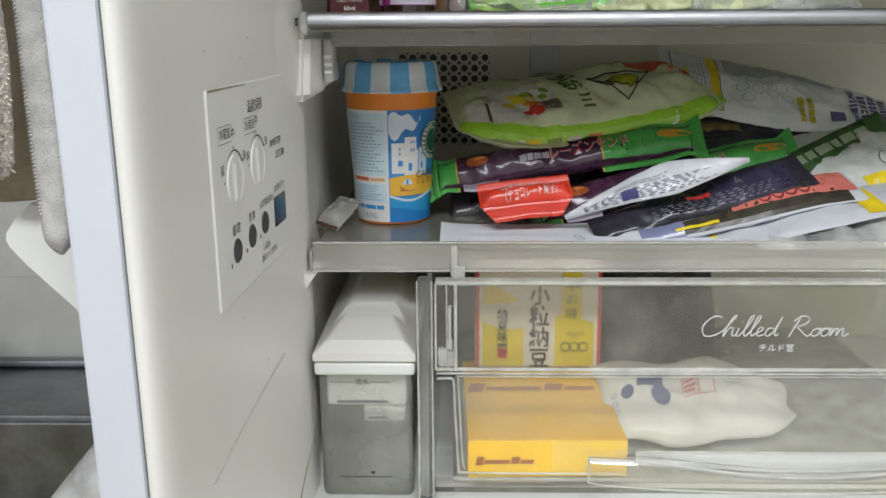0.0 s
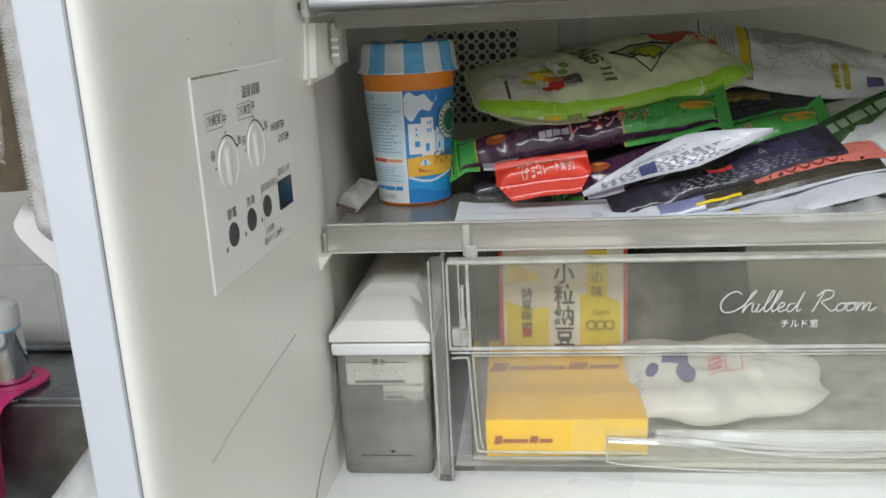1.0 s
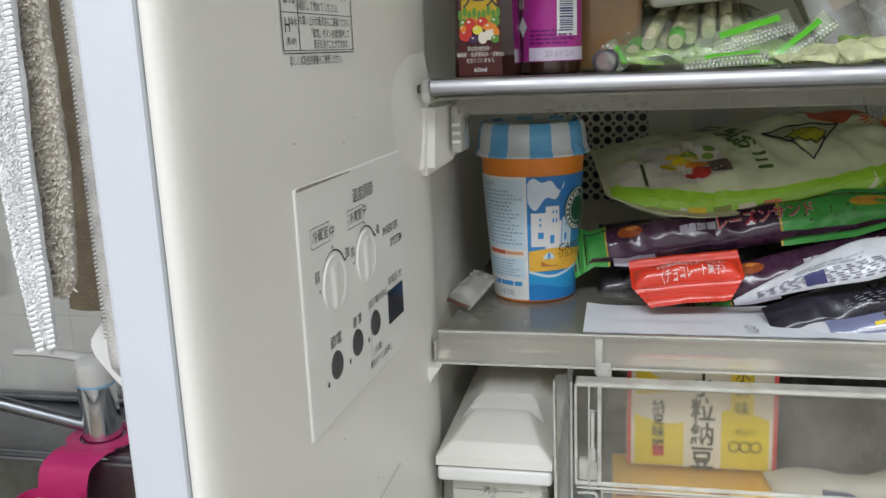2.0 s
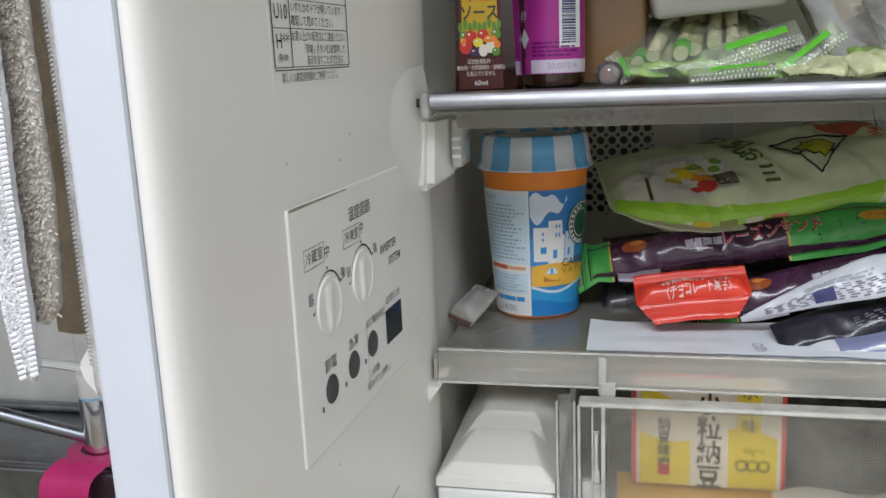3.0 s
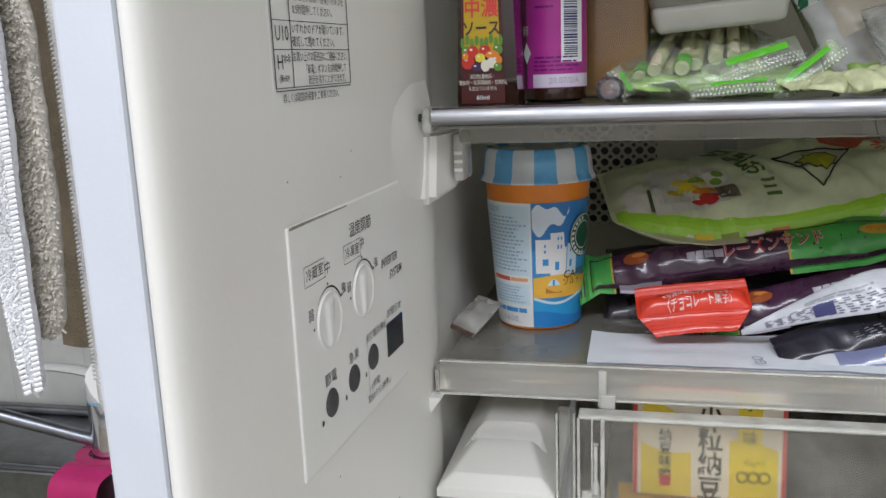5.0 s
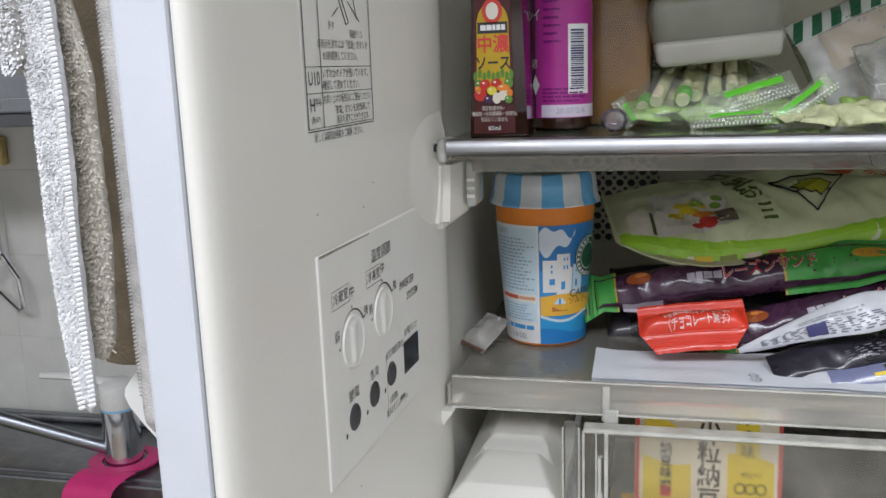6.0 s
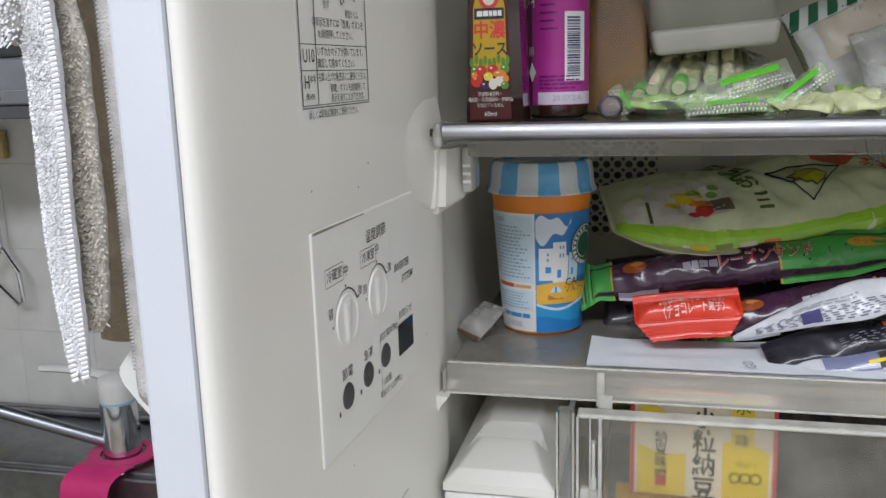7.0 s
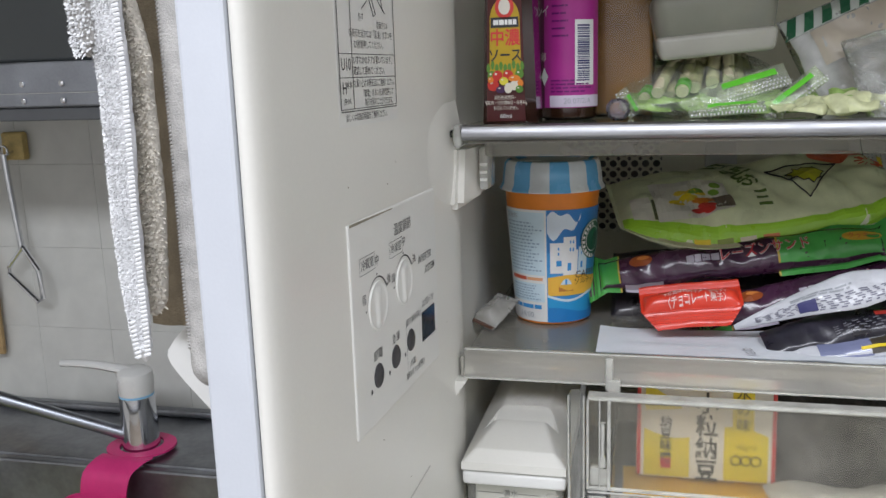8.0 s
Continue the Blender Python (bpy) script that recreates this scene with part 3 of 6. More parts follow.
# mould seam and the thin wall and floor seam, low on the liner wall
# the mould groove's shade is put into a slightly darker bar
part("mould_seam", tube([WS(U(y), z, 0.0) for y, z in ((0.370, 1.036), (0.398, 1.041), (0.45, 1.046), (0.5053, 1.0502))], 0.0006, 6), paint("seam_shadow", (0.52, 0.51, 0.47)), fridge, "shallow mould seam", world=True)
part("wall_floor_seam", tube(smoothed([WS(U(y), z, 0.0002) for y, z in ((0.583, 1.000), (0.580, 0.985), (0.576, 0.968), (0.560, 0.955), (0.540, 0.946), (0.520, 0.933), (0.505, 0.918))]), 0.0006, 5), M["grime"], fridge, "thin dark seam between the liner wall and the floor piece", world=True)
for y, z in ((0.452, 1.233), (0.466, 1.243), (0.43, 1.100), (0.4, 1.238), (0.55, 1.13), (0.47, 1.06)):
    part("dirt_speck", disc(WS, U(y), z, 0.0006, 0.0005, 0.0003, n=8), M["grime"], fridge, world=True)

# ---- shelves ----
upper = thing("glass_shelf", pose(0.16, 0.70, 1.245), "glass shelf with a satin metal front rail", "shelf")
part("pane", B(-0.098, 0.4, 0.556, 0.895, 1.2485, 1.2535, 0.001), M["glass"], upper, "clear glass plate", world=True)
rail = prism([(0.5455, 1.2497), (0.5455, 1.2530), (0.5475, 1.2558), (0.5515, 1.2568), (0.556, 1.2562), (0.557, 1.2555), (0.557, 1.2480), (0.5510, 1.2472), (0.5472, 1.2478)], -0.088, 0.39)
for v in rail.verts:
    v.co = Vector((v.co.z, v.co.x, v.co.y))
part("front_rail", rail, M["chrome"], upper, "satin metal rail", smooth=True, world=True)
part("rail_trim", B(-0.086, 0.39, 0.5500, 0.5565, 1.2450, 1.2470, 0.0008), M["lip_dark"], upper, "clear plastic trim strip", world=True)
part("end_cap", B(-0.0935, -0.0885, 0.5450, 0.5725, 1.2430, 1.2572, 0.0022, 3), M["clear_edge"], upper, "clear plastic end cap", smooth=True, world=True)
slot = bmesh.new()
box(slot, -0.086, -0.079, 0.586, 0.612, 1.2115, 1.240, 0.0025)
part("side_rim", slot, M["clear_edge"], upper, "clear plastic shelf end with slots", smooth=True, world=True)
for k in range(3):
    part("slot", B(-0.0850, -0.0800, 0.5852, 0.5862, 1.2175 + 0.005 * k, 1.2195 + 0.005 * k, 0.0003), M["liner_white"], upper, world=True)
part("under_lip", B(-0.078, 0.39, 0.566, 0.571, 1.2355, 1.2480, 0.002), M["lip_dark"], upper, "frosted plastic lip", world=True)

lower = thing("plastic_shelf", pose(0.16, 0.70, 1.084), "frosted plastic shelf tray with a raised front edge", "shelf")
part("tray", B(-0.1005, 0.395, 0.592, 0.90, 1.0885, 1.0935, 0.001), M["tray"], lower, "hazy plastic tray", world=True)
lip = prism([(0.5805, 1.1037), (0.5778, 1.1032), (0.5768, 1.1015), (0.5766, 1.0980), (0.5763, 1.0945), (0.5756, 1.0912), (0.5742, 1.0882), (0.5733, 1.0858), (0.5736, 1.0842), (0.5750, 1.0836), (0.5800, 1.0842), (0.5825, 1.0898), (0.602, 1.0905), (0.602, 1.0938), (0.590, 1.1002)], -0.0965, 0.395)
for v in lip.verts:
    v.co = Vector((v.co.z, v.co.x, v.co.y))
part("front_lip", lip, M["frost"], lower, "frosted plastic front edge", smooth=True, world=True).visible_shadow = False
for y, z, r in ((0.5772, 1.1034, 0.0007), (0.5735, 1.0842, 0.0008)):
    part("lip_edge", tube([(-0.0965, y, z), (0.395, y, z)], r, 6), M["clear_edge"], lower, "bright moulded edge", world=True)
# the shade in the end slot, drawn as a grey strip
part("end_slot", B(-0.0990, -0.0968, 0.5735, 0.583, 1.0845, 1.0985, 0.0006), paint("slot_shadow", (0.36, 0.345, 0.30)), lower, "grey strip with the end slot's shade in its colour", world=True)
part("stop_rib", B(-0.0015, 0.0035, 0.5725, 0.5760, 1.0800, 1.1025, 0.001), M["clear_edge"], lower, "clear plastic rib", world=True)
part("stop_rib", B(-0.0005, 0.0085, 0.5722, 0.5755, 1.0790, 1.0880, 0.001), M["clear_edge"], lower, "clear plastic rib", world=True)

# ---- chilled compartment ----
M["post"] = clear("post_plastic", tint=(0.94, 0.94, 0.91), haze=0.14, haze_colour=(0.78, 0.78, 0.74), rough=0.1)
case = thing("chill_case", pose(0.19, 0.70, Z0), "clear plastic case round the chilled drawer", "drawer case")
part("side_plate", B(-0.0175, -0.0140, 0.566, 0.89, Z0 + 0.001, 1.0830, 0.0008), M["clear_side"], case, world=True).visible_shadow = False
part("side_post", B(-0.0240, -0.0135, 0.5560, 0.5660, Z0 + 0.001, 1.0832, 0.0018), M["post"], case, "clear plastic front post", smooth=True, world=True)
for x in (-0.0240, -0.0142):
    part("post_edge", tube([(x, 0.5560, Z0 + 0.003), (x, 0.5560, 1.0822)], 0.0007, 6), M["clear_edge"], case, world=True)
flap = part("flap", B(-0.0120, 0.392, 0.5570, 0.5592, 1.0170, 1.0815, 0.0009), M["clear_front"], case, "clear flap with white lettering", world=True)
flap.visible_shadow = False
for z, r in ((1.0805, 0.0013), (1.0185, 0.0015), (1.0155, 0.0008)):
    part("flap_edge", tube([(-0.0115, 0.5568, z), (0.392, 0.5568, z)], r, 6), M["clear_edge"], flap, "bright flap edge", world=True)
part("flap_top", B(-0.0120, 0.392, 0.5585, 0.5690, 1.0775, 1.0812, 0.001), M["clear_edge"], flap, "bright flap edge", world=True)
for x, w in ((-0.0116, 0.0009), (-0.0040, 0.0006), (0.0020, 0.0012)):
    part("flap_rib", B(x - w, x + w, 0.5545, 0.5568, 1.0180, 1.0805, 0.0006), M["clear_edge"], flap, world=True)
part("hinge_block", B(-0.0105, 0.0012, 0.5560, 0.5640, 1.0200, 1.0330, 0.002), M["clear_edge"], flap, "clear hinge block", smooth=True, world=True)
bm = lathe([(0.0022, 0), (0.0022, 0.006), (0.0012, 0.008), (0.0012, 0.030), (0.002, 0.0305)], 14)
bm.transform(Matrix.Translation((-0.002, 0.5562, 1.034)))
part("hinge_pin", bm, M["clear_edge"], flap, smooth=True, world=True)
FS = plane((0.0, 0.5569, 0.0), (1, 0, 0), (0, 0, 1))
SCRIPT = (
    ((1.6, 1.9), (1.2, 2.2), (0.5, 1.9), (0.1, 1.0), (0.4, 0.15), (1.1, 0.05), (1.9, 0.6), (2.4, 1.5), (2.75, 2.2), (2.5, 2.1), (2.15, 0.9), (2.05, 0.0), (2.4, 0.85), (2.75, 0.9), (2.75, 0.3), (2.95, 0.05), (3.2, 0.4)),
    ((3.25, 0.9), (3.15, 0.2), (3.35, 0.05), (3.6, 0.4), (4.1, 1.6), (4.2, 2.2), (3.95, 2.0), (3.75, 0.6), (3.9, 0.05), (4.2, 0.4), (4.7, 1.6), (4.8, 2.2), (4.55, 2.0), (4.35, 0.6), (4.5, 0.05), (4.75, 0.3), (5.2, 0.6), (5.3, 0.9), (5.0, 0.95), (4.85, 0.5), (5.05, 0.05), (5.5, 0.25)),
    ((3.38, 1.45), (3.46, 1.6)),
    ((6.2, 0.9), (5.75, 0.85), (5.6, 0.3), (5.9, 0.05), (6.3, 0.7), (6.65, 2.1), (6.4, 0.8), (6.45, 0.1), (6.75, 0.25)),
    ((7.7, 0.0), (8.0, 1.2), (8.2, 2.0)),
    ((7.7, 1.6), (8.3, 2.2), (8.95, 2.0), (8.85, 1.4), (8.2, 1.05), (8.6, 0.6), (9.2, 0.05), (9.5, 0.3)),
    ((9.9, 0.9), (9.55, 0.6), (9.65, 0.1), (10.05, 0.15), (10.2, 0.6), (9.95, 0.9), (10.3, 0.8), (10.7, 0.9), (10.35, 0.6), (10.45, 0.1), (10.85, 0.15), (11.0, 0.6), (10.75, 0.9), (11.1, 0.8)),
    ((11.2, 0.9), (11.15, 0.05), (11.4, 0.75), (11.65, 0.85), (11.65, 0.1), (11.9, 0.75), (12.15, 0.85), (12.15, 0.2), (12.35, 0.05), (12.7, 0.4)),
)
ink = bmesh.new()
for stroke in SCRIPT:
    tube(smoothed([FS(0.1668 + 0.00785 * (u + 0.18 * v), 1.0430 + 0.0066 * v, 0.0004) for u, v in stroke], 5), 0.00048, 6, ink)
part("writing", ink, paint("white_ink", (0.60, 0.60, 0.57), 0.4), flap, "white raised script", smooth=True, world=True)
part("writing", write(FS, 0.2195, 1.0345, "チルド室", 0.0062, 0, 0.98, 0.0006), M["print_white"], flap, "white lettering", world=True)

drawer = thing("chilled_drawer", pose(0.19, 0.70, Z0 + 0.001), "clear plastic chilled drawer with a curved pull", "drawer")
part("front", B(0.0000, 0.392, 0.5600, 0.5625, 0.9300, 1.0130, 0.001), M["clear_drawer"], drawer, world=True).visible_shadow = False
part("bottom", B(0.0000, 0.392, 0.5627, 0.88, 0.9300, 0.9330, 0.0008), M["clear_edge"], drawer, world=True).visible_shadow = False
part("side", B(0.0000, 0.0025, 0.5627, 0.88, 0.9332, 1.0100, 0.0008), M["clear"], drawer, world=True).visible_shadow = False
rim = smoothed([(-0.011, 0.5592, 1.0105), (-0.003, 0.5592, 1.0108), (0.0003, 0.5592, 1.0085), (0.0012, 0.5592, 0.99), (0.0032, 0.5592, 0.95), (0.0042, 0.5592, 0.941), (0.008, 0.5592, 0.9385), (0.05, 0.5592, 0.9380), (0.12, 0.5592, 0.9380)])
part("front_rim", tube(rim, 0.0009, 6), M["clear_edge"], drawer, "bright moulded rim", world=True)
part("front_rim", tube([(0.003, 0.5592, 1.0125), (0.392, 0.5592, 1.0125)], 0.0009, 6), M["clear_edge"], drawer, "bright moulded rim", world=True)
part("front_rim", tube(smoothed([(0.0035, 0.5590, 1.0115), (0.0048, 0.5590, 0.985), (0.0066, 0.5590, 0.950), (0.0085, 0.5590, 0.9415)]), 0.0006, 6), M["clear_edge"], drawer, "bright moulded rim", world=True)
part("foot_rail", B(-0.0135, 0.392, 0.5605, 0.57, 0.9215, 0.9296, 0.001), M["clear"], drawer, "clear lower rail", world=True).visible_shadow = False
# the pull: a lip that swells out from the front
bm = bmesh.new()
ROWS_P = []
for i in range(41):
    u = i / 40
    x = 0.094 + 0.28 * u
    bow = math.sin(math.pi * min(1, max(0, u))) ** 0.6
    dip = 0.0105 * math.sin(math.pi * min(1, max(0, (u - 0.14) / 0.80))) ** 1.2
    out = 0.5585 - 0.014 - 0.006 * bow
    ROWS_P.append([bm.verts.new(p) for p in ((x, 0.5598, 0.9560 - dip * 0.6), (x, out, 0.9575 - dip), (x, out - 0.0012, 0.9555 - dip), (x, out + 0.0005, 0.9390 - 0.004 * bow), (x, out + 0.0022, 0.9380 - 0.004 * bow), (x, out + 0.0022, 0.9530 - dip), (x, 0.5598, 0.9535 - dip * 0.6))])
for i in range(40):
    for j in range(7):
        bm.faces.new((ROWS_P[i][j], ROWS_P[i + 1][j], ROWS_P[i + 1][(j + 1) % 7], ROWS_P[i][(j + 1) % 7]))
bm.faces.new(ROWS_P[0][::-1]), bm.faces.new(ROWS_P[-1])
pull_line = [tuple(r[1].co) for r in ROWS_P]
pull_low = [tuple(r[3].co) for r in ROWS_P]
pull = part("pull", bm, M["clear"], drawer, "clear curved drawer pull", smooth=True, world=True)
pull.visible_shadow = False
# finger scoop: the light it reflects is put into a white haze
scoop = bmesh.new()
rear = [scoop.verts.new((x, 0.5592, 0.9552)) for x, y, z in pull_line[5:38]]
mids = [scoop.verts.new((x, 0.5530, 0.9505 - 0.6 * (0.9575 - z))) for x, y, z in pull_line[5:38]]
fore = [scoop.verts.new((x, y + 0.0012, z - 0.0004)) for x, y, z in pull_line[5:38]]
for i in range(32):
    scoop.faces.new((rear[i], mids[i], mids[i + 1], rear[i + 1]))
    scoop.faces.new((mids[i], fore[i], fore[i + 1], mids[i + 1]))
part("finger_scoop", scoop, M["scoop_glare"], pull, "glossy hollow finger scoop, its white reflection put into the haze", smooth=True, world=True).visible_shadow = False
part("pull_edge", tube([tuple(v) for v in ((0.129, 0.5586, 0.9556), (0.355, 0.5586, 0.9556))], 0.0007, 6), M["clear_edge"], pull, "bright pull edge", world=True)
part("pull_edge", tube(pull_line, 0.0009, 6), M["clear_edge"], pull, "bright pull edge", world=True)
part("pull_edge", tube(pull_low, 0.0006, 6), M["clear_edge"], pull, "bright pull edge", world=True)
part("pull_edge", tube([pull_line[0], pull_low[0]], 0.0007, 6), M["clear_edge"], pull, "bright pull edge", world=True)

# ---- water tank ----
tank = thing("water_tank", pose(-0.061, 0.70, Z0), "smoked ice-water tank with a white lid", "water tank")
body = B(-0.0950, -0.0285, 0.5630, 0.86, Z0 + 0.0008, 1.0180, 0.005, 3)
part("body", body, M["tank"], tank, "smoked translucent body", smooth=True, world=True).visible_shadow = False
part("water", B(-0.0925, -0.0310, 0.5655, 0.855, Z0 + 0.004, 0.9780, 0.003), M["water"], tank, "still water", world=True).visible_shadow = False
part("filter_case", B(-0.0905, -0.0335, 0.572, 0.63, 0.9840, 1.0110, 0.002), M["liner"], tank, "cream filter case inside", world=True)
part("filter_case", B(-0.0650, -0.0345, 0.575, 0.62, 0.9700, 0.9836, 0.002), M["liner"], tank, "cream filter case inside", world=True)
part("rim", B(-0.0970, -0.0262, 0.5600, 0.862, 1.0118, 1.0215, 0.0025, 3), M["liner_white"], tank, "white rim", smooth=True, world=True)


def soft_min(values, k):
    return -math.log(sum(math.exp(-k * (v - 1.0)) for v in values)) / k + 1.0


def lid_height(x, y):
    """Front slope, side slopes and a flat crown, with a finger hollow behind the brow."""
    front = 1.0290 + min((y - 0.559) * 0.95, 0.0072 + (y - 0.5666) * 0.30)
    side = 1.0285 + min(x + 0.0972, -0.0258 - x) * 0.92
    z = soft_min((front, side, 1.0455, 1.0290 + (0.863 - y) * 0.8), 1100.0)
    t = (y - 0.5985) / 0.0250
    if 0 <= t <= 1 and abs(x + 0.0613) < 0.0262 - 0.0080 * t:
        z = min(z, 1.0290 + 0.0160 * t ** 0.8)
    return z


bm = bmesh.new()
NX, NY = 72, 220
X = [-0.0972 + 0.0714 * i / NX for i in range(NX + 1)]
Y = [0.559 + 0.304 * (j / NY) ** 1.6 for j in range(NY + 1)]
g = [[bm.verts.new((x, y, lid_height(x, y))) for y in Y] for x in X]
for i in range(NX):
    for j in range(NY):
        bm.faces.new((g[i][j], g[i + 1][j], g[i + 1][j + 1], g[i][j + 1]))
edge = [g[i][0] for i in range(NX)] + [g[NX][j] for j in range(NY)] + [g[i][NY] for i in range(NX, 0, -1)] + [g[0][j] for j in range(NY, 0, -1)]
low = [bm.verts.new((v.co.x, v.co.y, 1.0232)) for v in edge]
for k in range(len(edge)):
    n = (k + 1) % len(edge)
    bm.faces.new((edge[n], edge[k], low[k], low[n]))
bm.faces.new(low)
part("lid", bm, M["liner"], tank, "white sloping lid with a finger hollow", smooth=True, world=True)
TS = plane((0.0, 0.5629, 0.0), (1, 0, 0), (0, 0, 1))
part("level_mark", patch(TS, -0.087, -0.069, 1.0060, 1.0064, 2, 1, 0.0003, patch(TS, -0.059, -0.044, 1.0060, 1.0064, 2, 1, 0.0003)), M["ink"], tank, world=True)
part("writing", write(TS, -0.0640, 1.0061, "満水", 0.0052, 0, 1.0, 0.0003), M["ink"], tank, world=True)
part("level_mark", patch(TS, -0.082, -0.044, 0.9325, 0.9330, 2, 1, 0.0003), M["ink"], tank, world=True)
bm = bmesh.new()
bm.faces.new([bm.verts.new(TS(*p, 0.0004)) for p in ((-0.060, 0.9372), (-0.0555, 0.9372), (-0.05775, 0.9345))])
part("arrow_mark", bm, M["ink"], tank, world=True)
part("brand_bar", patch(TS, -0.082, -0.046, 0.9905, 0.9925, 4, 1, 0.0003, patch(TS, -0.060, -0.046, 0.9785, 0.9800, 4, 1, 0.0003)), paint("grey_ink", (0.22, 0.22, 0.21)), tank, "grey print", world=True)

# ---- kitchen beside the refrigerator ----
DECK = 0.70
counter = thing("sink_counter", pose(-1.1, 1.0, FLOOR), "stainless steel sink counter with a raised back edge", "sink counter")
part("deck", B(-2.19, -0.16, 1.15, 1.338, DECK - 0.02, DECK, 0.004), M["sink"], counter, "brushed stainless deck", smooth=True, world=True)
part("upstand", B(-2.19, -0.16, 1.325, 1.345, DECK + 0.001, 0.715, 0.005, 3), M["sink"], counter, "stainless upstand", smooth=True, world=True)
part("basin_back", B(-2.0, -0.162, 1.135, 1.152, 0.50, DECK - 0.004, 0.004), M["sink"], counter, world=True)
part("basin_floor", B(-2.0, -0.162, 0.72, 1.134, 0.49, 0.50, 0.002), M["sink"], counter, world=True)
part("front_edge", B(-2.19, -0.16, 0.66, 0.72, DECK - 0.03, DECK, 0.006), M["sink"], counter, world=True)
part("cabinet", B(-2.19, -0.16, 0.69, 1.34, FLOOR, 0.488, 0.003), M["liner_white"], counter, "white base cabinet", world=True)
tagged(part("sink_mat", B(-1.2, -0.30, 0.80, 1.02, 0.5005, 0.52, 0.006), paint("olive_plastic", (0.30, 0.30, 0.03), 0.4, var=0.15)), "olive green plastic mat lying in the sink", "sink mat")

hood = thing("steel_wall_shelf", pose(-1.3, 1.33, 1.2425), "grey steel wall shelf front with rivets", "wall shelf")
part("front_band", B(-2.15, -0.40, 1.02, 1.348, 1.2602, 1.319, 0.003), M["hood"], hood, "brushed grey steel band", world=True)
part("fold_line", tube([(-2.15, 1.019, 1.2785), (-0.40, 1.019, 1.2785)], 0.0009, 6), M["chrome_tap"], hood, world=True)
part("lower_lip", B(-2.15, -0.40, 1.026, 1.34, 1.2425, 1.2600, 0.002), paint("lip_steel", (0.10, 0.105, 0.11), 0.45), hood, "dark folded lower edge", world=True)
part("upper_box", B(-2.15, -0.40, 1.03, 1.348, 1.3192, 1.75, 0.004), paint("dark_cabinet", (0.05, 0.055, 0.055), 0.45), hood, "dark cabinet front", world=True)
for i in range(8):
    for z in (1.2686, 1.2904):
        x = -0.4295 - 0.0592 * (i % 2) - 0.290 * (i // 2)
        bm = lathe([(0.0042, 0), (0.0038, 0.002), (0.0015, 0.003)], 14)
        bm.transform(Matrix.Translation((x, 1.0195, z)) @ pose(0, 0, 0, 90))
        part("rivet", bm, M["chrome_tap"], hood, smooth=True, world=True)

# mixer tap on the deck
TX, TY = -0.775, 1.19
tap = thing("mixer_tap", pose(TX, TY, DECK), "chrome mixer tap with a white lever", "tap")
part("body", lathe([(0.033, 0.0), (0.033, 0.004), (0.0295, 0.007), (0.0285, 0.05), (0.0275, 0.095), (0.0265, 0.1)], 36), M["chrome_tap"], tap, smooth=True)
part("cap", lathe([(0.0268, 0.1005), (0.028, 0.112), (0.029, 0.122), (0.027, 0.136), (0.018, 0.143), (0.004, 0.144)], 36), M["liner_white"], tap, "white cap", smooth=True)
part("temperature_mark", lathe([(0.0272, 0.097), (0.0272, 0.1003)], 24), PALE_BLUE, tap, "blue and red ring", smooth=True)
lev = smoothed([(0.0, 0.0, 0.133), (-0.03, -0.004, 0.142), (-0.075, -0.01, 0.150), (-0.12, -0.016, 0.152)])
bm = tube(lev, 0.0085, 10, taper=[1.2 - 0.4 * i / len(lev) for i in range(len(lev))])
for v in bm.verts:
    v.co.z = 0.142 + (v.co.z - 0.142) * 0.8
part("lever", bm, M["liner_white"], tap, "white lever", smooth=True)
sp = smoothed([(-0.015, -0.015, 0.035), (-0.10, -0.05, 0.074), (-0.22, -0.10, 0.130), (-0.32, -0.14, 0.176)])
part("spout", tube(sp, 0.0105, 12), M["hood"], tap, "long chrome spout", smooth=True)
part("base_ring", lathe([(0.036, 0.0), (0.036, 0.0025), (0.033, 0.0035)], 36), M["chrome_tap"], tap, smooth=True)

# pink sponge pocket slung round the tap
pink = paint("pink_silicone", (0.72, 0.04, 0.21), 0.5, var=0.06, scale=40)
caddy = thing("sponge_pocket", pose(TX, TY, DECK + 0.012), "pink silicone sponge pocket slung round the tap", "sponge holder")
bm = bmesh.new()
n = 40
r0 = [bm.verts.new((0.0345 * math.cos(2 * math.pi * i / n), 0.0345 * math.sin(2 * math.pi * i / n), 0.001)) for i in range(n)]
r1 = [bm.verts.new((0.056 * math.cos(2 * math.pi * i / n), 0.05 * math.sin(2 * math.pi * i / n), 0.0)) for i in range(n)]
r2 = [bm.verts.new((v.co.x, v.co.y, -0.0035)) for v in r1]
r3 = [bm.verts.new((v.co.x, v.co.y, -0.0035)) for v in r0]
for A_, B_ in ((r0, r1), (r1, r2), (r2, r3), (r3, r0)):
    for i in range(n):
        bm.faces.new((A_[i], A_[(i + 1) % n], B_[(i + 1) % n], B_[i]))
part("collar", bm, pink, caddy, smooth=True)
bm = bmesh.new()
strap = smoothed([(0, -0.04, -0.001), (-0.004, -0.06, -0.002), (-0.012, -0.082, -0.016), (-0.018, -0.088, -0.06)], 6)
ws = [0.045 - 0.006 * i / len(strap) for i in range(len(strap))]
ra = [[bm.verts.new((p.x + s * w, p.y + d, p.z + d * 0.6)) for s, d in ((-1, 0), (1, 0), (1, -0.003), (-1, -0.003))] for p, w in zip(strap, ws)]
for i in range(len(ra) - 1):
    for k in range(4):
        bm.faces.new((ra[i][k], ra[i][(k + 1) % 4], ra[i + 1][(k + 1) % 4], ra[i + 1][k]))
bm.faces.new(ra[0]), bm.faces.new(ra[-1][::-1])
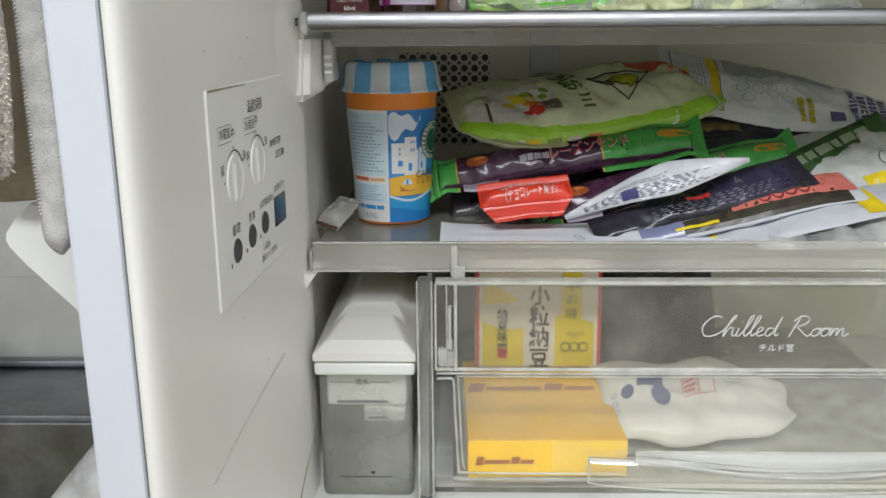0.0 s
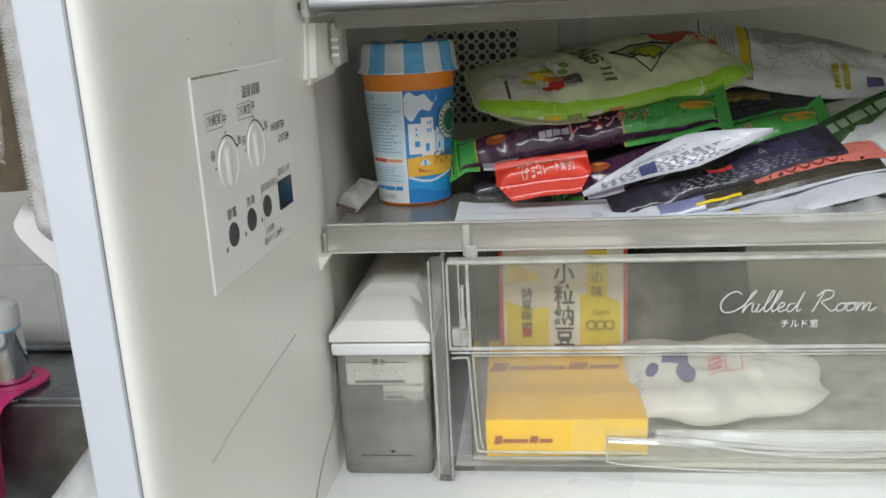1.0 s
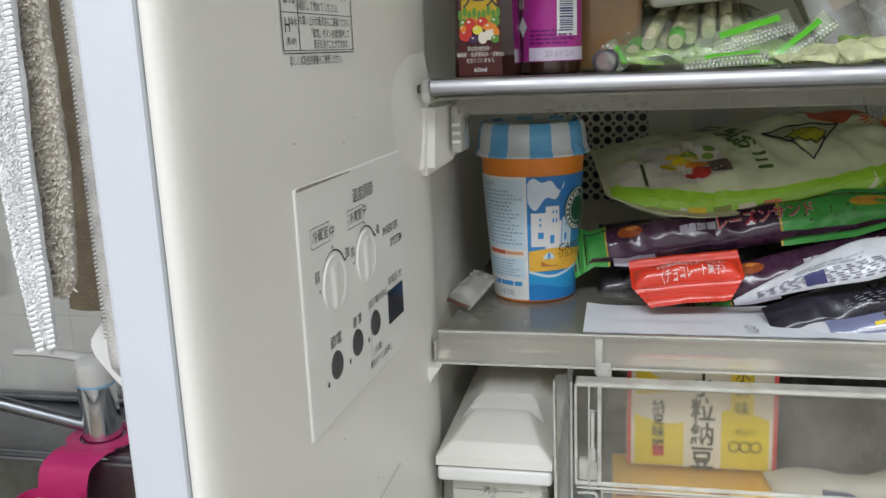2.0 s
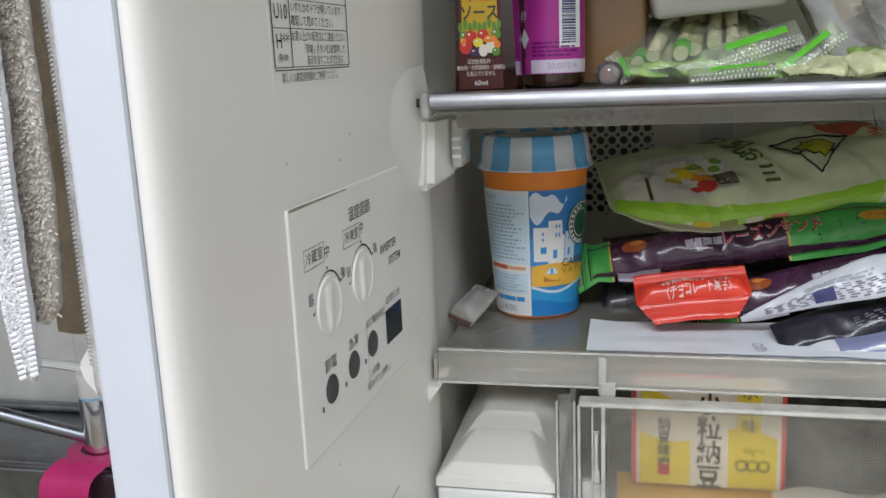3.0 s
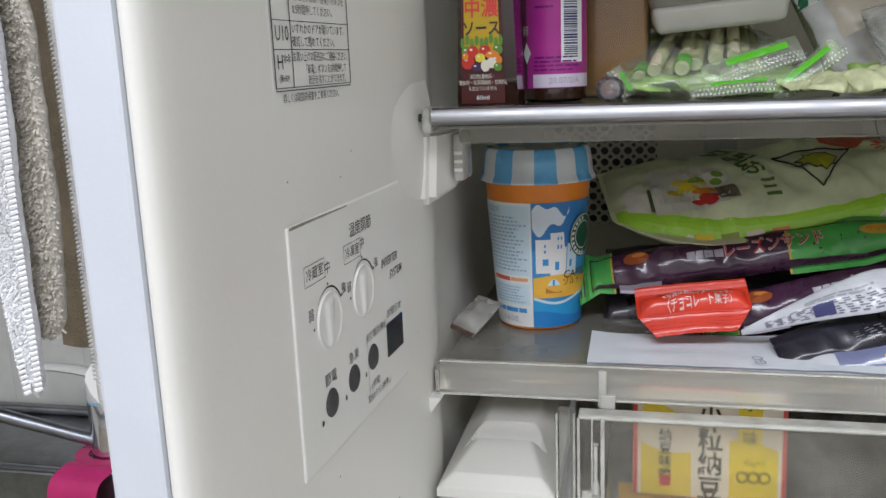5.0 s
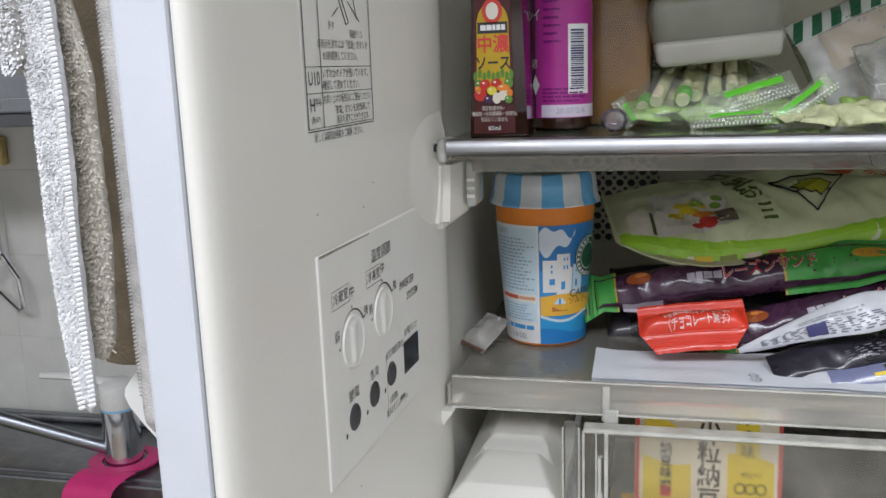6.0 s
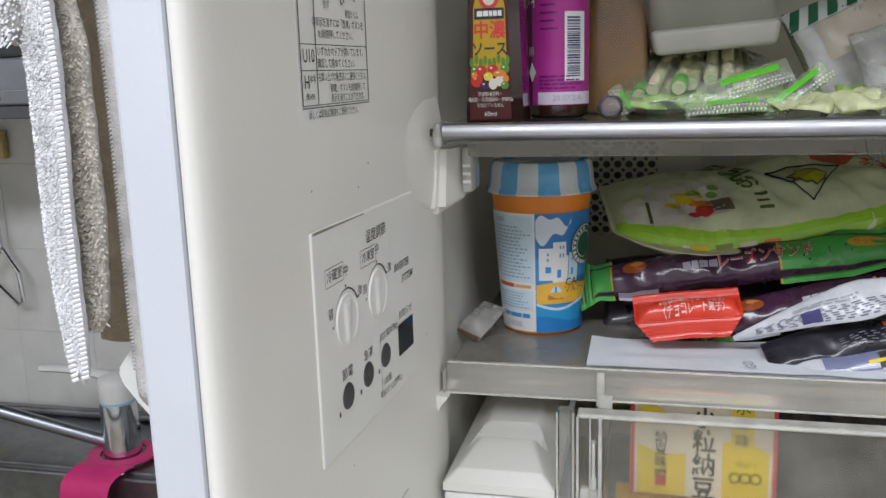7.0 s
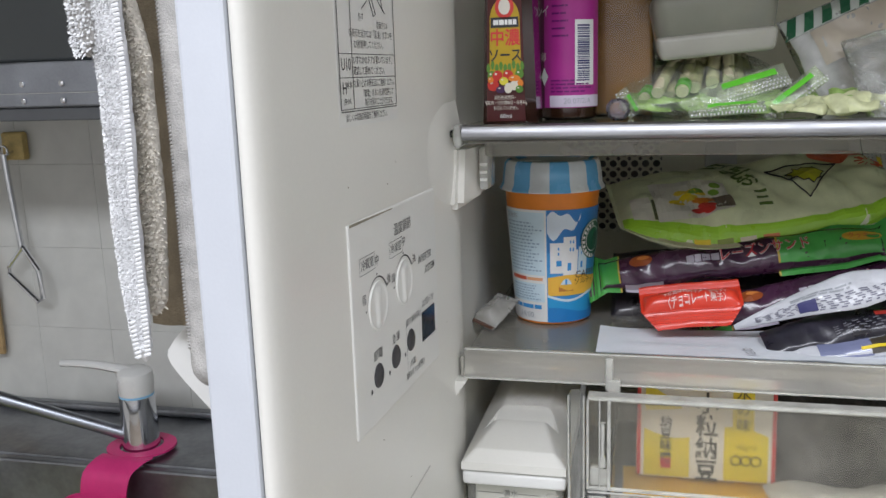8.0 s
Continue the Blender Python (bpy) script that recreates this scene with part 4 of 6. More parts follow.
part("strap", bm, pink, caddy, smooth=True)
bm = bmesh.new()
n = 36


def pocket_ring(z, a, b, cy):
    return [bm.verts.new((-0.018 + a * math.copysign(abs(math.cos(t)) ** 0.6, math.cos(t)), cy + b * math.copysign(abs(math.sin(t)) ** 0.6, math.sin(t)), z)) for t in [2 * math.pi * i / n for i in range(n)]]


rings = [pocket_ring(*q) for q in ((-0.045, 0.052, 0.032, -0.118), (-0.10, 0.048, 0.031, -0.118), (-0.145, 0.043, 0.029, -0.117), (-0.162, 0.036, 0.023, -0.116))]
inner = [pocket_ring(*q) for q in ((-0.045, 0.049, 0.029, -0.118), (-0.150, 0.040, 0.026, -0.117))]
for A_, B_ in ((rings[0], rings[1]), (rings[1], rings[2]), (rings[2], rings[3]), (inner[0], rings[0]), (inner[1], inner[0])):
    for i in range(n):
        bm.faces.new((A_[i], A_[(i + 1) % n], B_[(i + 1) % n], B_[i]))
bm.faces.new(rings[3]), bm.faces.new(inner[1])
part("pocket", bm, pink, caddy, smooth=True)
sponge = tagged(part("sponge", B(-0.035, 0.035, -0.02, 0.02, -0.03, 0.05, 0.008, 3), paint("sponge_cream", (0.62, 0.58, 0.48), 0.95, var=0.25, scale=250, bump=0.001), smooth=True), "worn cream sponge standing in the pink pocket", "sponge")
sponge.matrix_world = pose(TX - 0.018, TY - 0.118, DECK - 0.09, 8, 6, 0)

# masher hanging on the tiles, with its hook
hook = thing("wall_hook", pose(-1.069, 1.338, 1.165), "yellowed adhesive wall hook on the tiles", "hook")
part("plate", B(-0.022, 0.022, -0.004, 0.012, -0.004, 0.045, 0.004), paint("yellowed", (0.62, 0.47, 0.18), 0.5, var=0.2), hook, "yellowed adhesive plate", smooth=True)
part("peg", tube(smoothed([(0, -0.002, 0.012), (0, -0.016, 0.008), (0.002, -0.020, 0.018)]), 0.0022, 8), M["chrome_tap"], hook, smooth=True)
masher = thing("potato_masher", pose(-1.078, 1.322, 1.172), "steel potato masher hanging from a hook", "utensil")
part("handle", tube(smoothed([(0, 0, 0.0), (0.004, -0.002, -0.05), (0.014, -0.004, -0.15), (0.018, -0.005, -0.165)]), 0.0055, 10), M["chrome_tap"], masher, smooth=True)
part("hanging_loop", tube([(0.008 * math.cos(a), 0.0, 0.006 + 0.009 * math.sin(a)) for a in [2 * math.pi * k / 16 for k in range(17)]], 0.0018, 6), M["chrome_tap"], masher, smooth=True)
part("wire_head", tube([(0.018, -0.005, -0.163), (-0.012, -0.008, -0.198), (-0.014, -0.008, -0.212), (0.040, -0.008, -0.262), (0.050, -0.008, -0.256), (0.047, -0.007, -0.205), (0.020, -0.005, -0.165)], 0.0042, 8), M["chrome_tap"], masher, smooth=True)

ladle = tagged(part("wooden_spatula", B(-0.022, 0.022, -0.005, 0.005, -0.13, 0.05, 0.004, 2), paint("beech", (0.50, 0.34, 0.16), 0.6, var=0.2), smooth=True), "pale wooden spatula hanging against the tiles", "utensil")
ladle.matrix_world = pose(-1.163, 1.335, 0.93, 0, 0, 0)

# towel folded over a rail on the refrigerator's side
terry = mat("terry_cloth", (0.86, 0.86, 0.86), 0.95, var=0.08, scale=90, bump=0.0004, bscale=900, spec=0.1)
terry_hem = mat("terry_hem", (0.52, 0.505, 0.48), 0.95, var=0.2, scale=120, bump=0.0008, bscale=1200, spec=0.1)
towel = thing("hand_towel", pose(-0.180, 0.36, 1.50), "white terry hand towel hanging in folds beside the refrigerator", "towel")
# the shade inside the white towel, put into a brown base colour
towel_shade_brown = mat("towel_shade_brown", (0.27, 0.22, 0.15), 0.95, var=0.2, scale=60, bump=0.0008, bscale=900, spec=0.1)


def along(table, z):
    """Straight steps between rows of (z, values)."""
    for (za, *a), (zb, *b) in zip(table, table[1:]):
        if z <= zb or zb == table[-1][0]:
            t = min(1.0, max(0.0, (z - za) / (zb - za)))
            return [p + (q - p) * t for p, q in zip(a, b)]


def hang(name, table, depth, material, label, seed, tuft=0.0007, power=0.7):
    """A hanging fold: rows of (z, x, y, half width) from its tip upwards."""
    bm = bmesh.new()
    z0, z1, nz, na = table[0][0], table[-1][0], 150, 30
    rings = []
    for i in range(nz + 1):
        z = z0 + (z1 - z0) * i / nz
        x, y, a = along(table, z)
        end = math.sqrt(min(1.0, max(0.03, (z - z0) / 0.007)))
        x += 0.0009 * noise.noise(Vector((seed, z * 40, 2)))
        ring = []
        for k in range(na):
            c, q = math.cos(k * math.tau / na), math.sin(k * math.tau / na)
            f = end * (1 + tuft / a * noise.noise(Vector((c * 5 + seed, q * 5, z * 420))))
            ring.append(bm.verts.new((x + a * f * math.copysign(abs(c) ** power, c), y + depth * end * math.copysign(abs(q) ** power, q), z)))
        rings.append(ring)
    for A_, B_ in zip(rings, rings[1:]):
        for k in range(na):
            bm.faces.new((A_[k], A_[(k + 1) % na], B_[(k + 1) % na], B_[k]))
    bm.faces.new(rings[0][::-1]), bm.faces.new(rings[-1])
    return part(name, bm, material, towel, label, smooth=True, world=True)


def pile(table, depth, count, seed, z0, z1, size, material, label, side=(-1, 1)):
    """Loops of terry standing off the front and the edges of a fold."""
    bm, rng = bmesh.new(), random.Random(seed)
    for k in range(count):
        z = rng.uniform(z0, z1)
        x, y, a = along(table, z)
        u = rng.uniform(*side)
        rim = abs(u) ** 6
        p = Vector((x + a * u * 0.98, y - depth * (1 - rim) ** 0.5, z))
        d = Vector((u * rim * 1.2 + rng.uniform(-0.35, 0.35), -(1 - rim) * 0.8 - 0.15, rng.uniform(-0.7, 0.5))) * size * rng.uniform(0.6, 1.4)
        w = Vector((0.5, 0.1, rng.uniform(-0.6, 0.6))).normalized() * size * 0.38
        tip = p + d + Vector((0, 0, -size * 0.3))
        bm.faces.new([bm.verts.new(q) for q in (p - w, p + w, tip + w * 0.7, tip - w * 0.7)])
    return tagged(part("terry_surface", bm, material, towel, label, world=True), kind="stuff")


def hem(xs, z0, z1, step, r, material, label):
    bm = bmesh.new()
    for k in range(int((z1 - z0) / step)):
        z = z0 + step * k
        x, y = xs(z)
        tube([(x - r * 1.5, y + 0.0004, z - step * 0.25), (x, y - r * 0.9, z), (x + r * 1.5, y + 0.0004, z + step * 0.3)], r, 6, bm)
    part("hem_stitches", bm, material, towel, label, smooth=True, world=True)


ROLL = ((1.1705, -0.1845, 0.339, 0.0030), (1.182, -0.1852, 0.339, 0.0040), (1.205, -0.1865, 0.339, 0.0054), (1.235, -0.1870, 0.339, 0.0061), (1.288, -0.1858, 0.339, 0.0066), (1.325, -0.1875, 0.339, 0.0076), (1.50, -0.1900, 0.339, 0.0085))
INNER = ((1.1875, -0.1860, 0.352, 0.0052), (1.200, -0.1860, 0.352, 0.0066), (1.235, -0.1855, 0.352, 0.0088), (1.300, -0.1860, 0.352, 0.0092), (1.325, -0.1900, 0.353, 0.0070), (1.50, -0.1910, 0.353, 0.0070))
STRIP = ((1.1530, -0.1675, 0.360, 0.0046), (1.165, -0.1670, 0.360, 0.0068), (1.200, -0.1670, 0.360, 0.0072), (1.265, -0.1668, 0.360, 0.0070), (1.50, -0.1700, 0.360, 0.0066))
hang("front_fold", ROLL, 0.0028, terry, "white terry fold", 1.7)
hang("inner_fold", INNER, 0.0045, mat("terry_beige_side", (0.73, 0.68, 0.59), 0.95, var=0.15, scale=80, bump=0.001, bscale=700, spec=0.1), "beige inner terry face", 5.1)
hang("back_fold", STRIP, 0.0060, terry_hem, "grey towel edge", 4.2, 0.0003)
pile(ROLL, 0.0028, 9500, 5, 1.176, 1.34, 0.0008, terry, "raised terry pile", (-1.0, 0.66))
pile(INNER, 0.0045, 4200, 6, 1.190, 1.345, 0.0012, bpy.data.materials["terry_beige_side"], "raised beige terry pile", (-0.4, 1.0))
hem(lambda z: (along(ROLL, z)[0] + along(ROLL, z)[2] * 0.88, 0.3364), 1.1745, 1.345, 0.0019, 0.0009, terry, "white stitched hem")
hem(lambda z: (along(ROLL, z)[0] - along(ROLL, z)[2] * 0.35, 0.3355), 1.1735, 1.192, 0.0019, 0.0008, terry, "white stitched hem")
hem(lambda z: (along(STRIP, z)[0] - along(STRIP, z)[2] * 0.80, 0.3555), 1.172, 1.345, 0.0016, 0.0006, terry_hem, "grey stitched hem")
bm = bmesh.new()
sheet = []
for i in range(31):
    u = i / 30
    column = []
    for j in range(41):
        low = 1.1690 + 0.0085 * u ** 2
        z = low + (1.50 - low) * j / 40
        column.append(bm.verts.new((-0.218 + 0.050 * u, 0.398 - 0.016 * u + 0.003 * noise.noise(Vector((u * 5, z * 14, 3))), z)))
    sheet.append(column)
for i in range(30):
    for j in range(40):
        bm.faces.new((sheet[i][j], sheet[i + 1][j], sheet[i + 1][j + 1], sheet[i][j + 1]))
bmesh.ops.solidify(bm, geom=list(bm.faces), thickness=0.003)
part("hanging_sheet", bm, towel_shade_brown, towel, "inner towel sheet, the shade between the folds put into its brown", smooth=True, world=True)
tip = ((1.2995, -0.1955, 0.338, 0.0035), (1.308, -0.1955, 0.338, 0.0050), (1.50, -0.1990, 0.338, 0.0060))
hang("turned_corner", tip, 0.0055, terry_hem, "turned-over towel corner", 8.3, 0.0010)
pile(tip, 0.0055, 900, 9, 1.300, 1.345, 0.0013, terry, "raised terry pile")
part("rail", tube([(-0.185, 0.30, 1.503), (-0.185, 0.52, 1.503)], 0.005, 10), M["chrome_tap"], towel, "thin towel rail", smooth=True, world=True)

# white plastic scoop and carrier bag hanging on the refrigerator's side
scoop = prism([(-0.222, 1.148), (-0.214, 1.158), (-0.204, 1.1665), (-0.192, 1.165), (-0.152, 1.160), (-0.150, 1.078), (-0.172, 1.098), (-0.186, 1.113), (-0.209, 1.135), (-0.219, 1.141)], 0.398, 0.404)
for v in scoop.verts:
    x, y, z = v.co
    v.co = Vector((x, z - (x + 0.15) * 0.2, y))
bmesh.ops.bevel(scoop, geom=list(scoop.edges), offset=0.0015, segments=2, affect="EDGES")
tagged(part("plastic_scoop", scoop, M["liner_white"], smooth=True), "white plastic scoop hanging beside the refrigerator", "scoop")
SB, bag = pouch(0.11, 0.24, 0.040, seed=6, wrinkle=0.004, nu=36, nv=60)
for v in bag.verts:
    v.co.x = (v.co.x - 0.055) * min(1.0, max(0.06, (0.122 - v.co.y) / 0.13)) + 0.055
carrier = thing("carrier_bag", basis((-0.208, 0.41, 0.955), (1, 0.15, 0), (0, 0.0, 1)), "white plastic carrier bag hanging beside the refrigerator", "plastic bag")
part("bag", bag, M["milky"], carrier, smooth=True)
part("print_mark", patch(SB, 0.018, 0.026, -0.02, 0.052, 4, 8), RED, carrier, "red print")

# ---- middle shelf: the drink cup ----
SH = 1.0937
CUP_H = 0.1275
cup = thing("drink_cup", pose(-0.0505, 0.702, SH), "orange chilled coffee cup with a blue striped lid", "drink cup")


def cup_r(z):
    return 0.0288 + (0.0368 - 0.0288) * z / 0.105


def CS(u, v, off):
    r = cup_r(v) + off
    return Vector((r * math.sin(u), -r * math.cos(u), v))


part("body", lathe([(0.0265, 0.0), (0.0284, 0.0008), (0.0288, 0.002)] + [(cup_r(z), z) for z in (0.02, 0.05, 0.08, 0.105)] + [(0.0372, 0.107), (0.036, 0.1085)], 72), ORANGE, cup, smooth=True)


def stripe(a, i):
    return 1 if ((math.degrees(a) - 16 + 11.2) % 45) < 22.5 else 0


part("lid", lathe([(0.0408, 0.1045), (0.0412, 0.1055), (0.0402, 0.1075), (0.0390, 0.1095), (0.0382, 0.118), (0.0372, 0.1245), (0.0355, 0.1270), (0.033, 0.1275), (0.031, 0.1262), (0.029, 0.1255)], 96, mats=stripe), [paint("lid_white", (0.72, 0.76, 0.78), 0.25, coat=0.4), paint("lid_blue", (0.15, 0.46, 0.78), 0.25, coat=0.4)], cup, "shiny lid with pale blue and white stripes", smooth=True)
L0, L1 = 0.0025, 0.0915
sleeve = part("label_sleeve", patch(CS, -1.9, 1.9, L0, L1, 80, 6, 0.0003), SKY, cup, "printed paper sleeve", smooth=True)


def cup_print(name, bm, material):
    return part(name, bm, material, sleeve)


cup_print("info_panel", patch(CS, -1.5, -0.02, L0, L1, 40, 6, 0.0005), WHITE)
rng = random.Random(2)
cup_print("panel_tint", patch(CS, -1.2, -0.06, 0.040, 0.0895, 30, 4, 0.0006), paint("print_ice", (0.62, 0.76, 0.84)))
cup_print("info_print", bars(CS, -1.14, -0.11, 0.0425, 0.0825, 15, rng, 0.42, 13, 0.0008), paint("print_blue_grey", (0.30, 0.42, 0.54)))
cup_print("writing", write(CS, -0.90, 0.0858, "乳飲料", 0.0046, 0, 1.0, 0.0009, unit=0.034), GREY)
cup_print("red_band", patch(CS, -1.1, -0.55, 0.0355, 0.0385, 10, 1, 0.0007), paint("print_brick", (0.55, 0.10, 0.05)))
cup_print("orange_band", patch(CS, -0.53, -0.12, 0.0358, 0.0382, 8, 1, 0.0007), paint("print_peach", (0.75, 0.38, 0.2)))
cup_print("panel_tint", patch(CS, -1.2, -0.08, 0.0185, 0.0335, 30, 2, 0.0006), M["print_ice"])
cup_print("info_print", bars(CS, -1.1, -0.16, 0.0195, 0.0325, 6, rng, 0.42, 12, 0.0008), M["print_blue_grey"])
cup_print("info_print", bars(CS, -1.1, -0.14, 0.0125, 0.0165, 1, rng, 0.8, 3, 0.0008), SKY)
cup_print("date_stamp", write(CS, -0.62, 0.0075, ".14/00.", 0.0062, 0, 0.95, 0.0009, unit=0.029), GREY)
cup_print("picture_sky", patch(CS, 0.0, 1.5, 0.058, L1, 30, 4, 0.0005), paint("print_deep_sky", (0.03, 0.20, 0.52)))


def cloud_lo(u):
    return 0.074 - 0.006 * math.sin(u * 5) - 0.004 * math.sin(u * 13) + 0.012 * u


cup_print("picture_cloud", patch(CS, 0.0, 0.75, cloud_lo, lambda u: 0.0865 + 0.002 * math.sin(u * 17) + 0.003 * math.sin(u * 7), 30, 2, 0.0007), paint("print_cloud", (0.68, 0.76, 0.84)))
cup_print("picture_house", patch(CS, 0.06, 0.42, 0.042, 0.066, 12, 2, 0.0008), WHITE)
cup_print("picture_house", patch(CS, 0.36, 0.72, 0.040, lambda u: 0.0705 if u < 0.66 else 0.060, 14, 2, 0.00085), WHITE)
cup_print("picture_house", patch(CS, 0.74, 1.0, 0.040, 0.062, 12, 2, 0.0008), M["print_ice"])
for u, v, w, h in ((0.20, 0.050, 0.12, 0.0045), (0.46, 0.047, 0.09, 0.006), (0.50, 0.0605, 0.035, 0.0028), (0.57, 0.0605, 0.035, 0.0028), (0.50, 0.0665, 0.035, 0.0022), (0.57, 0.0665, 0.035, 0.0022), (0.23, 0.0615, 0.035, 0.0022), (0.23, 0.0575, 0.035, 0.0022), (0.80, 0.048, 0.06, 0.005), (0.80, 0.057, 0.03, 0.002), (0.87, 0.057, 0.03, 0.002)):
    cup_print("picture_window", patch(CS, u - 0.0, u + w, v - h / 2, v + h / 2, 3, 1, 0.0011), SKY)
cup_print("picture_sand", patch(CS, 0.0, 1.5, 0.024, lambda u: 0.0385 + 0.002 * math.sin(u * 3), 30, 2, 0.0009), SAND)
cup_print("picture_parasol", patch(CS, 0.30, 0.58, 0.033, lambda u: 0.0332 + 0.0045 * max(0.0, 1 - ((u - 0.44) / 0.14) ** 2), 10, 1, 0.0012), M["print_ice"])
cup_print("picture_parasol_stripe", patch(CS, 0.41, 0.46, 0.033, 0.0372, 3, 1, 0.0013), SKY)
cup_print("picture_lounger", patch(CS, 0.26, 0.62, 0.0275, lambda u: 0.030 + 0.002 * math.sin(u * 9), 10, 1, 0.0012), paint("print_rust", (0.55, 0.2, 0.04)))
cup_print("picture_foam", patch(CS, 0.0, 1.5, lambda u: 0.0215 + 0.0025 * math.sin(u * 4 + 2.6), lambda u: 0.0235 + 0.0025 * math.sin(u * 4 + 2.6), 30, 1, 0.0011), M["print_ice"])
cup_print("picture_sea", patch(CS, 0.0, 1.5, L0, lambda u: 0.0215 + 0.0025 * math.sin(u * 4 + 2.6), 30, 3, 0.0010), paint("print_sea", (0.03, 0.34, 0.68)))
cup_print("picture_wave", patch(CS, 0.0, 1.5, L0, lambda u: 0.012 + 0.0025 * math.sin(u * 3.4 + 1.1), 30, 3, 0.0012), paint("print_sea_deep", (0.02, 0.22, 0.58)))
cup_print("writing", write(CS, 0.98, 0.0400, "CAFFE", 0.0080, 0, 0.95, 0.0016, unit=0.032), paint("print_brown", (0.08, 0.04, 0.02)))
cup_print("writing", write(CS, 0.97, 0.0345, "ソルティ", 0.0058, 0, 0.95, 0.0016, unit=0.032), M["print_brown"])
cup_print("logo_disc", disc(CS, 1.17, 0.0665, 0.40, 0.0155, 0.0014, n=40), paint("logo_green", (0.015, 0.11, 0.06)))
cup_print("logo_ring", disc(CS, 1.17, 0.0665, 0.38, 0.0147, 0.0016, n=40, inner=0.95), WHITE)
cup_print("logo_ring", disc(CS, 1.17, 0.0665, 0.26, 0.0100, 0.0016, n=36, inner=0.93), WHITE)
for k in range(11):
    a = radians(100 + k * 17)
    cup_print("logo_bar", disc(CS, 1.17 + 0.32 * math.cos(a), 0.0660 + 0.0124 * math.sin(a), 0.036, 0.0013, 0.0017, n=8), WHITE)

carton = thing("milk_carton", pose(-0.071, 0.757, SH), "plain white paper carton standing behind the cup", "carton")
part("body", B(-0.017, 0.017, -0.014, 0.014, 0, 0.088, 0.0015), WHITE, carton)
part("top_fold", B(-0.016, 0.016, -0.002, 0.002, 0.0882, 0.098, 0.0008), WHITE, carton)

SS, bm = pouch(0.024, 0.034, 0.007, seed=3, wrinkle=0.0062, nu=26, nv=26, crimp_v=0.005)
sachet = thing("sauce_sachet", basis((-0.0910, 0.666, SH + 0.0115), (0.80, -0.58, -0.10), (0.16, 0.66, 0.46)), "small white sauce sachet with a stained serrated edge", "sachet")
part("pouch", bm, clear("sachet_film", tint=(0.84, 0.83, 0.80), haze=0.42, haze_colour=(0.68, 0.66, 0.62), rough=0.15, bump=0.003), sachet, smooth=True)
part("stained_edge", patch(SS, -0.0118, 0.0118, lambda u: -0.0170, lambda u: -0.0138 + 0.0007 * math.sin(u * 2200), 60, 1, 0.0006), paint("stain_brown", (0.11, 0.05, 0.03)), sachet)

# ---- middle shelf: papers and snack bags ----
bm = bmesh.new()
nx, ny = 30, 12
for dz, fl in ((0.0022, 1), (0.0004, -1)):
    g = [[bm.verts.new((-0.010 + 0.235 * i / nx, 0.606 + (0.054 + 0.02 * i / nx) * j / ny, SH + dz + 0.0035 * math.exp(-i / 3.0) * (j / ny) + 0.0008 * noise.noise(Vector((i * 0.3, j * 0.4, 1))))) for j in range(ny + 1)] for i in range(nx + 1)]
    for i in range(nx):
        for j in range(ny):
            q = (g[i][j], g[i + 1][j], g[i + 1][j + 1], g[i][j + 1])
            bm.faces.new(q if fl > 0 else q[::-1])
envelope = thing("envelope", pose(0.1, 0.635, SH), "white paper envelope lying flat under the snacks", "envelope")
part("sheet", bm, PAPER, envelope, smooth=True, world=True)
part("writing", write(lambda u, v, off: Vector((-u, -v, SH + 0.0038)), -0.0925, -0.617, "GO", 0.0095, -80, 1.0), GREY, envelope, "grey lettering", world=True)

# pale green bag
green_pale = paint("bag_pale_green", (0.74, 0.77, 0.50), 0.3, var=0.08, scale=40, coat=0.3)
lime = paint("bag_lime", (0.36, 0.66, 0.04), 0.3, coat=0.3)
GS, bm = pouch(0.224, 0.125, 0.046, seed=1, wrinkle=0.0042, shape=lambda u, v: (u, v * (1 - 0.40 * max(0.0, (-u - 0.045) / 0.067) ** 2 - 0.25 * max(0.0, (u - 0.06) / 0.05) ** 2) + 0.010 * max(0.0, (-u - 0.045) / 0.067) ** 2), nu=70, nv=44, crimp_v=0.006, crimp_u=0.006, power=0.45, bend=lambda u, v: 0.010 * (u / 0.11) ** 2 - 0.004)
gb = thing("snack_bag", basis((0.1060, 0.755, 1.1800), (1, 0.17, 0.11), (-0.05, 0.93, 0.34)), "pale green snack bag with a lime green edge", "snack bag", "snack bags on the shelf")
part("bag", bm, green_pale, gb, smooth=True)
part("lime_edge", patch(GS, -0.108, 0.114, lambda u: -0.0615, lambda u: -0.045 - 0.006 * math.cos(u * 20), 50, 6), lime, gb, "lime green edge")
part("small_print_band", patch(GS, -0.085, 0.03, lambda u: -0.0620, lambda u: -0.0570, 30, 2, 0.0008), paint("cream_print", (0.7, 0.62, 0.45)), gb)
for k, c in enumerate((YELLOW, paint("print_olive", (0.25, 0.3, 0.05)), M["cream_print"], paint("print_coral", (0.75, 0.22, 0.08)))):
    part("small_print_block", patch(GS, -0.06 + 0.017 * k, -0.048 + 0.017 * k, -0.0615, -0.0560, 4, 2, 0.0011), c, gb)
part("picture_plate", patch(GS, -0.082, -0.025, lambda u: -0.041 + 0.15 * (u + 0.05), lambda u: 0.006 - 0.25 * (u + 0.05), 16, 6, 0.0006), paint("print_plate", (0.72, 0.68, 0.6)), gb, "food photo")
part("picture_card", patch(GS, -0.100, -0.085, lambda u: -0.045, lambda u: -0.012, 8, 6, 0.0006), paint("print_cream", (0.76, 0.72, 0.62)), gb)
